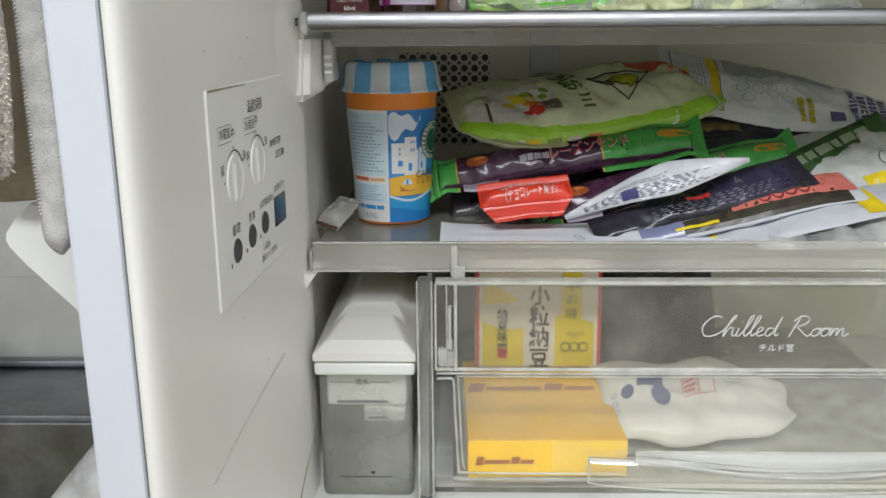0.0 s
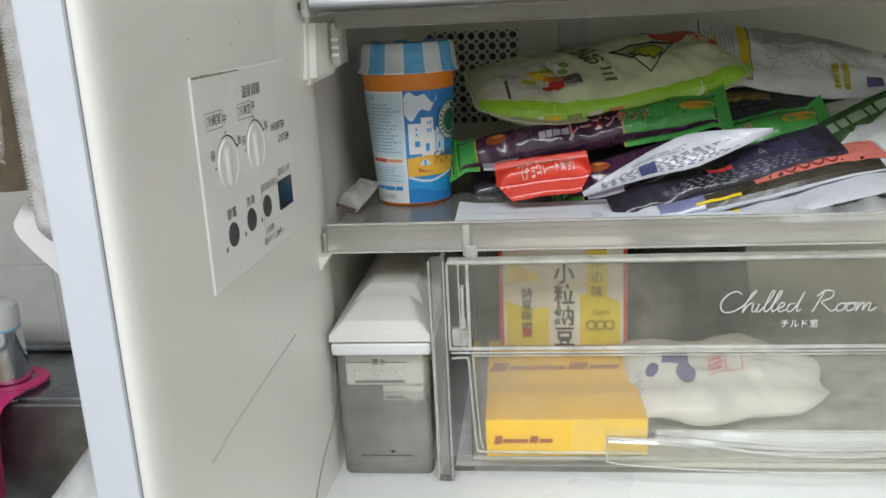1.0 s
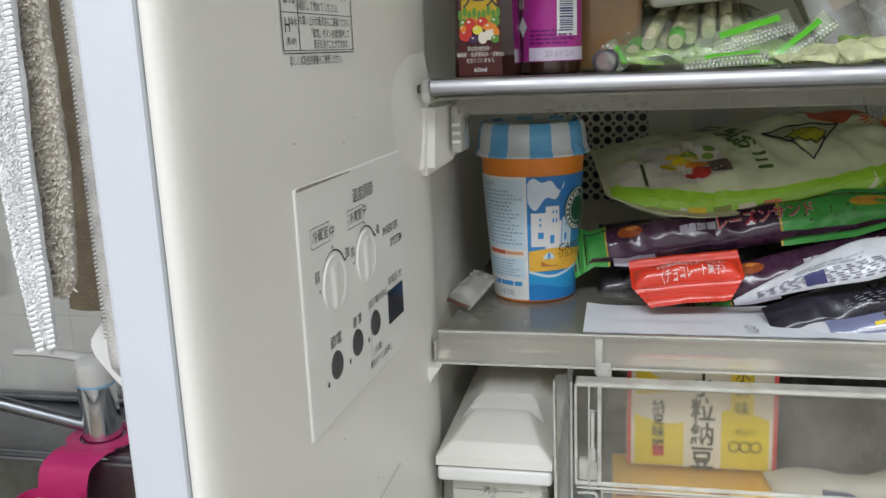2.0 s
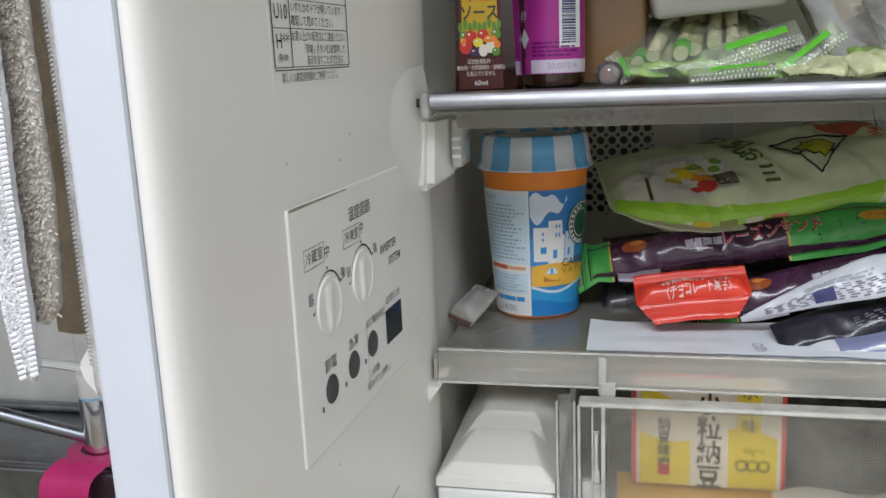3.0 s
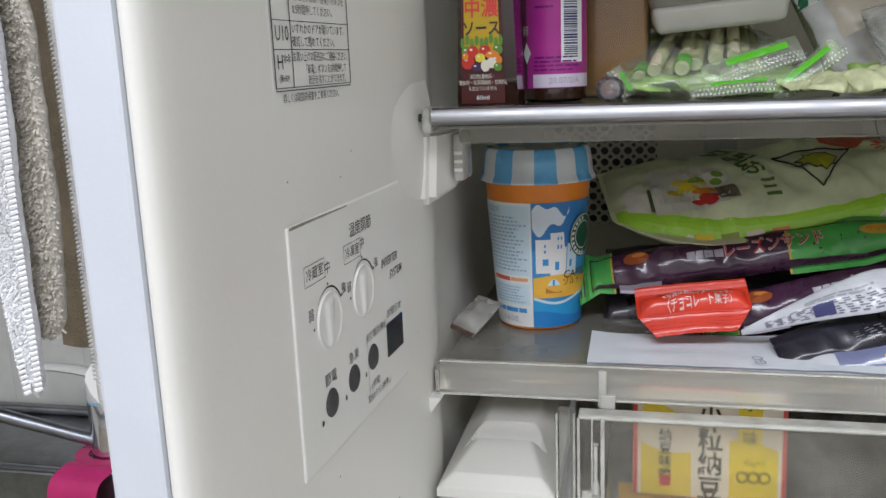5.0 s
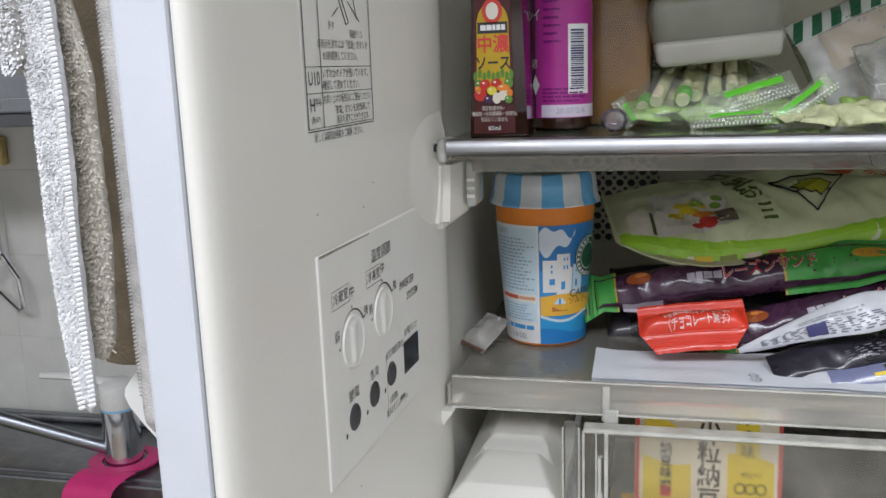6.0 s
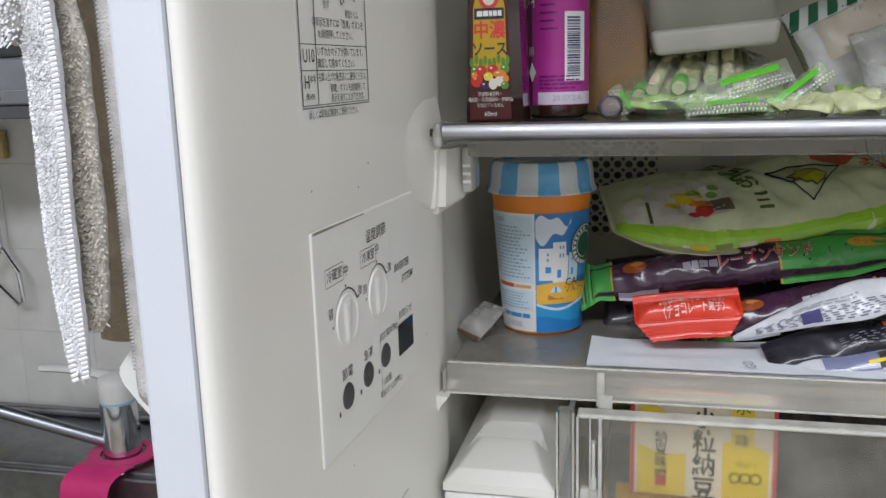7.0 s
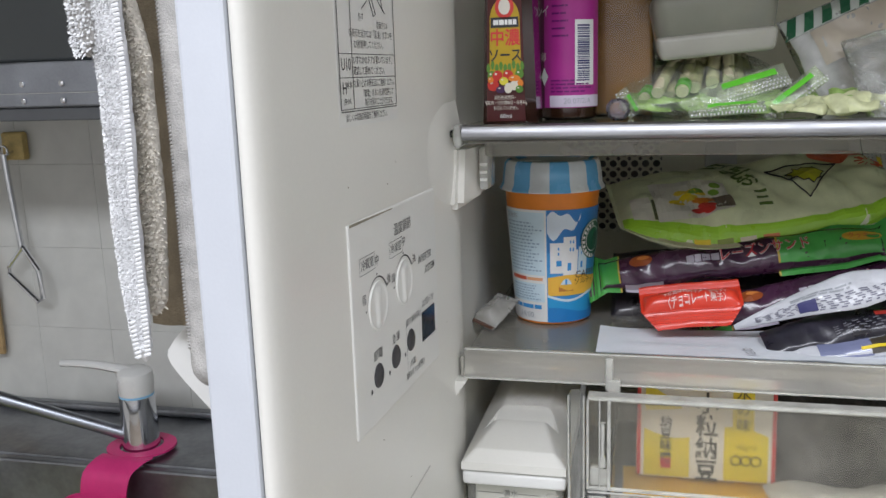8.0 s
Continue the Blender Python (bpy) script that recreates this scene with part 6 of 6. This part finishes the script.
RSB, bm = pouch(0.150, 0.092, 0.036, seed=23, wrinkle=0.0036, nu=64, nv=44, shape=lambda u, v: (u + 0.003 * math.sin(v * 70), v * (1 - 0.55 * max(0.0, (u - 0.02) / 0.055) ** 1.5) + 0.004 * math.sin(u * 85)))
rice = thing("rice_cake_bag", basis((0.190, 0.640, 0.9580), (1, 0.06, 0.00), (-0.1, 0.95, 0.25)), "white food bag with black prints and a red seal", "food bag")
part("bag", bm, paint("rice_white", (0.60, 0.59, 0.54), 0.45, var=0.10, scale=35), rice, smooth=True)
part("black_print", disc(RSB, -0.030, -0.012, 0.007, 0.010, 0.0006, n=20), NAVY, rice)
part("black_print", disc(RSB, -0.054, -0.008, 0.005, 0.007, 0.0006, n=18), NAVY, rice)
part("black_print", patch(RSB, -0.047, -0.028, lambda u: -0.004, lambda u: 0.010, 6, 3, 0.0006), NAVY, rice)
for k in range(3):
    part("ring_print", disc(RSB, -0.064, -0.008 - 0.009 * k, 0.0026, 0.0032, 0.0006, n=14, inner=0.5), GREY, rice)
seal = bmesh.new()
for a in ((-0.013, -0.012, -0.016, 0.009), (0.013, 0.014, -0.016, 0.009), (-0.013, 0.014, -0.016, -0.015), (-0.013, 0.014, 0.008, 0.009), (0.0, 0.001, -0.016, 0.009)):
    patch(RSB, *a, 3, 3, 0.0007, seal)
bars(RSB, -0.011, -0.001, -0.013, 0.007, 3, rng, 0.6, 2, 0.0007, seal)
part("red_seal", seal, paint("seal_red", (0.6, 0.15, 0.14)), rice)
part("small_print", bars(RSB, 0.022, 0.034, -0.010, 0.008, 2, rng, 0.3, 2, 0.0007), GREY, rice)
DS, bm = pouch(0.115, 0.115, 0.05, seed=29, wrinkle=0.006)
ob = thing("dark_food_bag", basis((0.180, 0.760, 0.992), (1, 0.05, 0), (0, 0.42, 0.9)), "dark grey mottled food bag deep in the drawer", "food bag")
part("bag", bm, paint("bag_charcoal", (0.075, 0.072, 0.065), 0.5, var=0.75, scale=45), ob, smooth=True)
part("base", B(-0.045, 0.045, -0.068, -0.050, -0.02, 0.02, 0.004), M["bag_charcoal"], ob)

# ---- upper shelf ----
UP = 1.2537
sauce = thing("sauce_bottle", pose(-0.0680, 0.609, UP), "dark sauce bottle with a yellow and red label", "sauce bottle")


def taper_box(w0, w1, d, z0, z1, bev):
    bm = B(-0.5, 0.5, -d / 2, d / 2, z0, z1, bev)
    for v in bm.verts:
        t = (v.co.z - z0) / (z1 - z0)
        v.co.x *= w0 + (w1 - w0) * t
        v.co.x += 0.005 if v.co.x > 0 else 0.0
    return bm


part("body", taper_box(0.0310, 0.0250, 0.030, 0, 0.092, 0.002), paint("sauce_brown", (0.025, 0.008, 0.005), 0.12, coat=0.5), sauce, "dark brown bottle", smooth=True)
part("neck", lathe([(0.010, 0.092), (0.009, 0.097), (0.009, 0.10), (0.011, 0.1005), (0.011, 0.114), (0.009, 0.116)], 24), paint("cap_red", (0.5, 0.04, 0.03)), sauce, "red cap", smooth=True)


def SSF(u, v, off):
    return Vector((u * (1 - 0.10 * v / 0.05), -0.0151 - off, v))


part("label", patch(SSF, -0.0130, 0.0130, 0.0025, 0.085, 6, 6, 0.0003), paint("label_maroon", (0.065, 0.005, 0.005)), sauce, "maroon label")
part("yellow_arch", patch(SSF, -0.0112, 0.0112, 0.030, lambda u: 0.068 + 0.013 * math.sqrt(max(0.0, 1 - (u / 0.0113) ** 2)), 20, 4, 0.0005), paint("label_yellow", (0.50, 0.33, 0.010)), sauce, "yellow arch")
part("badge", disc(SSF, 0.0, 0.0755, 0.0072, 0.0075, 0.0008, n=28), RED, sauce, "round red badge")
part("badge_shape", disc(SSF, 0.0, 0.0755, 0.0045, 0.005, 0.0010, n=20), M["print_plate"], sauce)
part("brand_band", patch(SSF, -0.0105, 0.0105, 0.0625, 0.0690, 4, 1, 0.0008), BLACK, sauce)
part("brand_bar", bars(SSF, -0.0085, 0.0095, 0.0638, 0.0678, 1, random.Random(1), 0.8, 5, 0.0010), WHITE, sauce)
part("writing", write(SSF, 0.0, 0.0555, "中濃", 0.0112, 0, 1.0, 0.0009, fat=0.02), RED, sauce, "red lettering")
part("writing", write(SSF, 0.0, 0.0445, "ソース", 0.0092, 0, 0.88, 0.0009, fat=0.02), BLACK, sauce, "black lettering")
rng = random.Random(8)
veg = [paint("veg_tomato", (0.55, 0.03, 0.02)), paint("veg_carrot", (0.75, 0.22, 0.02)), paint("veg_leaf", (0.10, 0.24, 0.03)), paint("veg_onion", (0.72, 0.66, 0.55)), paint("veg_aubergine", (0.06, 0.02, 0.08)), paint("veg_lemon", (0.7, 0.6, 0.05))]
for k in range(9):
    part("leaf_print", disc(SSF, -0.012 + 0.003 * k, 0.0375 + rng.uniform(-0.001, 0.0015), 0.0014, 0.0030, 0.0009, n=8), veg[2], sauce)
for k, (u, v, ru, rv, c) in enumerate(((-0.0095, 0.0320, 0.0030, 0.0034, 2), (0.0100, 0.0330, 0.0030, 0.0030, 2), (-0.0055, 0.0320, 0.0036, 0.0034, 0), (0.0020, 0.0325, 0.0036, 0.0032, 0), (-0.0085, 0.0262, 0.0040, 0.0040, 0), (-0.0010, 0.0285, 0.0032, 0.0026, 5), (0.0065, 0.0300, 0.0042, 0.0024, 1), (0.0092, 0.0270, 0.0034, 0.0030, 1), (0.0060, 0.0255, 0.0030, 0.0030, 3), (-0.0030, 0.0232, 0.0034, 0.0024, 4), (0.0022, 0.0240, 0.0028, 0.0034, 3), (0.0098, 0.0232, 0.0026, 0.0024, 2), (-0.0100, 0.0295, 0.0020, 0.0020, 1))):
    part("vegetable_print", disc(SSF, u, v, ru, rv, 0.0010 + 0.00012 * k, n=16), veg[c], sauce)
    part("print_shine", disc(SSF, u - ru * 0.3, v + rv * 0.35, ru * 0.25, rv * 0.2, 0.0011 + 0.00012 * k, n=8), M["print_plate"], sauce)
for k, s in enumerate(("添加物(着色料・", "増粘剤・化学調味料・甘味料)", "を加えていません")):
    part("writing", write(SSF, 0.0, 0.0178 - 0.0034 * k, s, 0.0030, 0, 0.72, 0.0008), M["print_plate"], sauce)
part("writing", write(SSF, 0.0, 0.0058, "60ml", 0.0040, 0, 1.0, 0.0008), WHITE, sauce)

bottle = thing("liqueur_bottle", pose(-0.0335, 0.658, UP), "brown glass bottle with a magenta label", "bottle")
BR = 0.0205
part("glass", lathe([(0.017, 0), (BR, 0.002), (BR, 0.118), (0.018, 0.130), (0.010, 0.145), (0.010, 0.17)], 48), paint("bottle_brown", (0.03, 0.012, 0.006), 0.08, coat=0.6), bottle, "dark brown glass", smooth=True)


def BS(u, v, off):
    return Vector(((BR + off) * math.sin(u), -(BR + off) * math.cos(u), v))


lab = part("label", patch(BS, -2.0, 2.0, 0.0085, 0.112, 60, 6, 0.0004), paint("label_magenta", (0.42, 0.03, 0.27), 0.35, var=0.06), bottle, "magenta paper label", smooth=True)
part("dark_side", patch(BS, -2.0, -0.80, 0.0085, 0.112, 20, 4, 0.0006), paint("label_plum", (0.11, 0.008, 0.06)), lab)
part("date_patch", patch(BS, -0.55, 1.45, 0.0090, 0.0170, 24, 1, 0.0007), paint("date_paper", (0.66, 0.58, 0.70)), lab)
part("writing", write(BS, 0.42, 0.0130, "20.07/2/A", 0.0052, 0, 0.95, 0.0010, unit=BR), GREY, lab)
part("barcode_patch", patch(BS, 0.32, 1.05, 0.024, 0.068, 12, 2, 0.0007), WHITE, lab, "white barcode patch")
ink = bmesh.new()
v = 0.027
while v < 0.064:
    h = rng.choice((0.0004, 0.0007, 0.0011))
    patch(BS, 0.40, 0.85, v, v + h, 6, 1, 0.0010, ink)
    v += h + rng.choice((0.0005, 0.0008))
tagged(part("barcode_print", ink, NAVY, lab), kind="stuff")
part("small_print", bars(BS, -0.5, 1.0, 0.0185, 0.0285, 4, rng, 0.4, 5, 0.0009), paint("print_wine", (0.16, 0.01, 0.16)), lab)
part("small_print", bars(BS, -0.45, 0.1, 0.055, 0.10, 9, rng, 0.25, 2, 0.0009), M["print_wine"], lab)
ink = bmesh.new()
ink.faces.new([ink.verts.new(BS(u, v, 0.0011)) for u, v in ((-0.95, 0.030), (-0.78, 0.0235), (-0.60, 0.030), (-0.78, 0.0365))])
part("diamond_print", ink, WHITE, lab)
part("writing", write(BS, -0.86, 0.074, "ンイ", 0.0085, 0, 0.8, 0.0011, unit=BR), WHITE, lab)
part("writing", write(BS, -0.82, 0.043, "卵", 0.0070, 0, 0.8, 0.0011, unit=BR), M["print_plate"], lab)

tub = thing("sauce_tub", pose(0.002, 0.700, UP), "clear tub nearly full of amber brown paste", "food tub")
part("tub", B(-0.0245, 0.0245, -0.022, 0.022, 0, 0.105, 0.004, 3), M["tub"], tub, "clear plastic tub", smooth=True)
part("paste", B(-0.0232, 0.0232, -0.0208, 0.0208, 0.0012, 0.0860, 0.004, 3), paint("paste_amber", (0.33, 0.17, 0.03), 0.45, var=0.3, scale=20), tub, "orange brown paste", smooth=True)
part("tub_lid", B(-0.026, 0.026, -0.0235, 0.0235, 0.1055, 0.112, 0.003), M["milky_lid"], tub, smooth=True)
ball = thing("plastic_ball", pose(0.0035, 0.616, UP + 0.0078), "small clear violet plastic cap lying on the shelf", "plastic cap")
part("cap", lathe([(0.003, -0.0074), (0.0065, -0.005), (0.0082, -0.001), (0.0078, 0.003), (0.005, 0.0062), (0.002, 0.0072)], 20), clear("violet_clear", tint=(0.93, 0.88, 0.93), haze=0.12, haze_colour=(0.66, 0.60, 0.66), rough=0.1), ball, smooth=True)

# spring onions in a clear bag
onion = mat("onion_stalk", (0.74, 0.68, 0.48), 0.4, var=0.18, scale=60)
onion_end = mat("onion_end", (0.80, 0.76, 0.58), 0.5, var=0.12, scale=200)
greens = thing("spring_onion_bag", pose(0.062, 0.70, UP), "spring onions in a clear bag with green bands", "vegetable bag")
rng = random.Random(12)
ends = [(-0.033, -0.042, 0.0175), (-0.0165, -0.040, 0.0175), (-0.042, -0.028, 0.0130), (-0.025, -0.026, 0.0145), (-0.008, -0.030, 0.0200), (0.004, -0.030, 0.0230), (0.015, -0.030, 0.0250), (0.022, -0.028, 0.0200), (-0.002, -0.018, 0.0120), (0.012, -0.016, 0.0140), (0.030, -0.020, 0.0140)]
for x, y, z in ends:
    bx = x * 0.55 + 0.012
    pts = smoothed([(x, y, z), (x + (bx - x) * 0.4, y + 0.04, z + 0.018), (bx, y + 0.08, z + 0.030), (bx + 0.01, y + 0.15, z + 0.026)], 4)
    st = part("stalk", tube(pts, 0.0047 * rng.uniform(0.85, 1.1), 10), onion, greens, "pale green stalk", smooth=True)
    d = (Vector(pts[0]) - Vector(pts[1])).normalized()
    part("cut_end", tube([Vector(pts[0]) + d * 0.0005, Vector(pts[0]) + d * 0.0022], 0.0042, 10), onion_end, st, "cream cut end", smooth=True)
    part("tape_band", tube([Vector(pts[0]) - d * 0.010 + Vector((0, 0, 0.0004)), Vector(pts[0]) - d * 0.001], 0.0054, 10), paint("tape_green", (0.12, 0.55, 0.03), 0.35), st, "green tape band", smooth=True) if rng.random() < 0.4 else None
leafy = mat("leaf_pale", (0.30, 0.45, 0.12), 0.45, var=0.35, scale=70)
for k in range(16):
    S, bm = pouch(rng.uniform(0.03, 0.05), rng.uniform(0.012, 0.022), 0.002, seed=70 + k, wrinkle=0.006, nu=14, nv=8)
    ob = part("leaf", bm, leafy, greens, "limp green leaf", smooth=True)
    ob.matrix_local = basis((rng.uniform(-0.045, 0.055), rng.uniform(-0.050, 0.0), rng.uniform(0.004, 0.012)), (1, rng.uniform(-0.5, 0.5), rng.uniform(-0.1, 0.2)), (0, 1, rng.uniform(0.0, 0.5)))
FSF, bm = pouch(0.118, 0.13, 0.038, seed=61, wrinkle=0.006, nu=60, nv=50, bend=lambda u, v: 0.016 + 0.1 * v)
film = part("film", bm, M["film"], greens, "clear crinkled film", smooth=True)
film.matrix_local = basis((-0.003, 0.005, 0.002), (1, 0.05, 0.0), (0.0, 1, 0.08))
film.visible_shadow = False


def dotted(name, o, r, up, w, h, seed):
    S, bm = pouch(w, h, 0.004, seed=seed, wrinkle=0.003, nu=30, nv=12)
    ob = part(name, bm, M["film"], greens, "crinkled film end with green tape", smooth=True)
    ob.matrix_local = basis(o, r, up)
    ob.visible_shadow = False
    part("green_tape", patch(S, -w * 0.25, w * 0.38, h * 0.02, h * 0.30, 12, 3, 0.0005), M["tape_green"], ob)
    dots = bmesh.new()
    for i in range(int(w / 0.0024)):
        for j in range(int(h * 0.5 / 0.0024)):
            disc(S, -w * 0.46 + 0.0024 * (i + 0.5 * (j % 2)), -h * 0.46 + 0.0024 * j, 0.0005, 0.0005, 0.0006, dots, 6)
    part("white_dots", dots, WHITE, ob)


dotted("film_end", (0.024, -0.047, 0.0190), (1, 0.1, 0.30), (-0.2, 0.55, 0.8), 0.058, 0.018, 81)
dotted("film_end", (0.054, -0.050, 0.0125), (0.75, 0.1, 0.60), (-0.5, 0.4, 0.7), 0.048, 0.014, 82)
dotted("film_end", (-0.053, -0.050, 0.0105), (0.5, 0.0, -0.8), (0.7, 0.3, 0.5), 0.020, 0.010, 83)
dotted("film_end", (0.012, -0.062, 0.0050), (1, 0.1, 0.05), (0, 0.6, 0.6), 0.050, 0.010, 84)

# milky take-away container lying on the onions
box_lid = thing("food_container", pose(0.0655, 0.705, 1.3000, 4, -4, 3), "milky translucent food container resting on the onions", "food container")
bm = B(-0.043, 0.043, -0.045, 0.055, 0.0, 0.044, 0.012, 4)
for v in bm.verts:
    f = 0.80 + 0.20 * min(1.0, max(0.0, v.co.z / 0.018))
    v.co.x *= f
    v.co.y *= f
part("tray", bm, M["milky_lid"], box_lid, smooth=True)
part("rim", B(-0.048, 0.048, -0.047, 0.057, 0.0443, 0.048, 0.0015), M["milky_lid"], box_lid, "container rim")
low = B(-0.038, 0.038, -0.0465, 0.050, -0.0025, 0.0135, 0.0035, 3)
for v in low.verts:
    v.co.x *= 1 + 4.5 * (v.co.z + 0.0025)
part("base", low, clear("milky_base", tint=(0.88, 0.87, 0.80), haze=0.5, haze_colour=(0.78, 0.76, 0.67), rough=0.3, scuff=0.1), box_lid, "paler milky base", smooth=True)

# bread bag with a green striped edge, and pale leaves
BSF, bm = pouch(0.15, 0.115, 0.05, seed=91, wrinkle=0.007, nu=60, nv=46, bend=lambda u, v: 0.006 * math.sin(u * 40))
bread = thing("bread_bag", basis((0.202, 0.692, 1.2950), (1, 0.10, 0.42), (-0.40, 0.28, 0.85)), "crumpled clear bread bag with a green striped edge", "food bag")
part("bag", bm, M["milky"], bread, smooth=True, rest=UP)
part("stripe_band", patch(BSF, -0.074, 0.074, 0.040, 0.0555, 50, 3, 0.0006), paint("band_white", (0.62, 0.66, 0.62)), bread, "white band", smooth=True)
for k in range(12):
    u = -0.072 + 0.0125 * k
    part("green_stripe", patch(lambda uu, vv, o: BSF(uu + (vv - 0.048) * 0.5, vv, o), u, u + 0.0065, 0.0405, 0.055, 4, 3, 0.0012), paint("stripe_green", (0.02, 0.13, 0.06)), bread)
part("beige_panel", patch(BSF, -0.060, 0.074, 0.012, 0.039, 40, 5, 0.0005), paint("panel_beige", (0.48, 0.42, 0.34)), bread, smooth=True)
part("label", patch(BSF, -0.010, 0.070, 0.004, 0.030, 24, 5, 0.0010), paint("label_white", (0.62, 0.62, 0.60)), bread, "white label", smooth=True)
part("small_print", bars(BSF, -0.005, 0.065, 0.006, 0.028, 4, rng, 0.5, 7, 0.0014), paint("print_charcoal", (0.10, 0.10, 0.10)), bread)
part("loaf", B(-0.050, 0.062, -0.020, 0.034, -0.014, 0.012, 0.010, 3), paint("crust", (0.42, 0.25, 0.11), 0.7, var=0.2), bread, "brown loaf", smooth=True, rest=UP)
cabbage = thing("cabbage_leaves", pose(0.155, 0.625, UP), "pale wilted cabbage leaves on the glass shelf", "vegetable")
pale = mat("leaf_cream", (0.55, 0.57, 0.33), 0.5, var=0.25, scale=60)
for k in range(22):
    S, bm = pouch(rng.uniform(0.018, 0.034), rng.uniform(0.010, 0.018), 0.003, seed=120 + k, wrinkle=0.007, nu=18, nv=12)
    ob = part("leaf", bm, pale if k % 4 else leafy, cabbage, "wilted leaf", smooth=True)
    ob.matrix_local = basis((rng.uniform(-0.045, 0.07), rng.uniform(-0.015, 0.03), rng.uniform(0.004, 0.011)), (1, rng.uniform(-0.6, 0.6), rng.uniform(-0.2, 0.3)), (0, 1, rng.uniform(0.1, 0.8)))

CBS, bm = pouch(0.12, 0.085, 0.045, seed=97, wrinkle=0.011, nu=70, nv=56)
wrap = thing("film_wrap", basis((0.212, 0.640, 1.2790), (1, 0.05, 0.10), (-0.10, 0.75, 0.62)), "crumpled clear film bag in front of the bread", "plastic bag")
part("bag", bm, clear("crumpled_film", tint=(0.93, 0.94, 0.93), haze=0.20, haze_colour=(0.80, 0.80, 0.78), rough=0.14, bump=0.004, scale=70, scuff=0.8), wrap, smooth=True, rest=UP)

# ---- glazed tiles on the wall behind the sink ----
TW = 0.1497
bm = B(-TW / 2, TW / 2, -0.003, 0.003, -TW / 2, TW / 2, 0.0006, 1)
tile_me = bpy.data.meshes.new("tile")
bm.to_mesh(tile_me)
bm.free()
tile_me.materials.append(M["tile"])
for i in range(14):
    for j in range(4):
        ob = new("tile", tile_me)
        ob.parent = wall_north
        ob.location = (-0.10 - 0.15 * i, Y1 + 0.0045, 0.7765 + 0.15 * j)
        tagged(ob, "pale glazed tile")
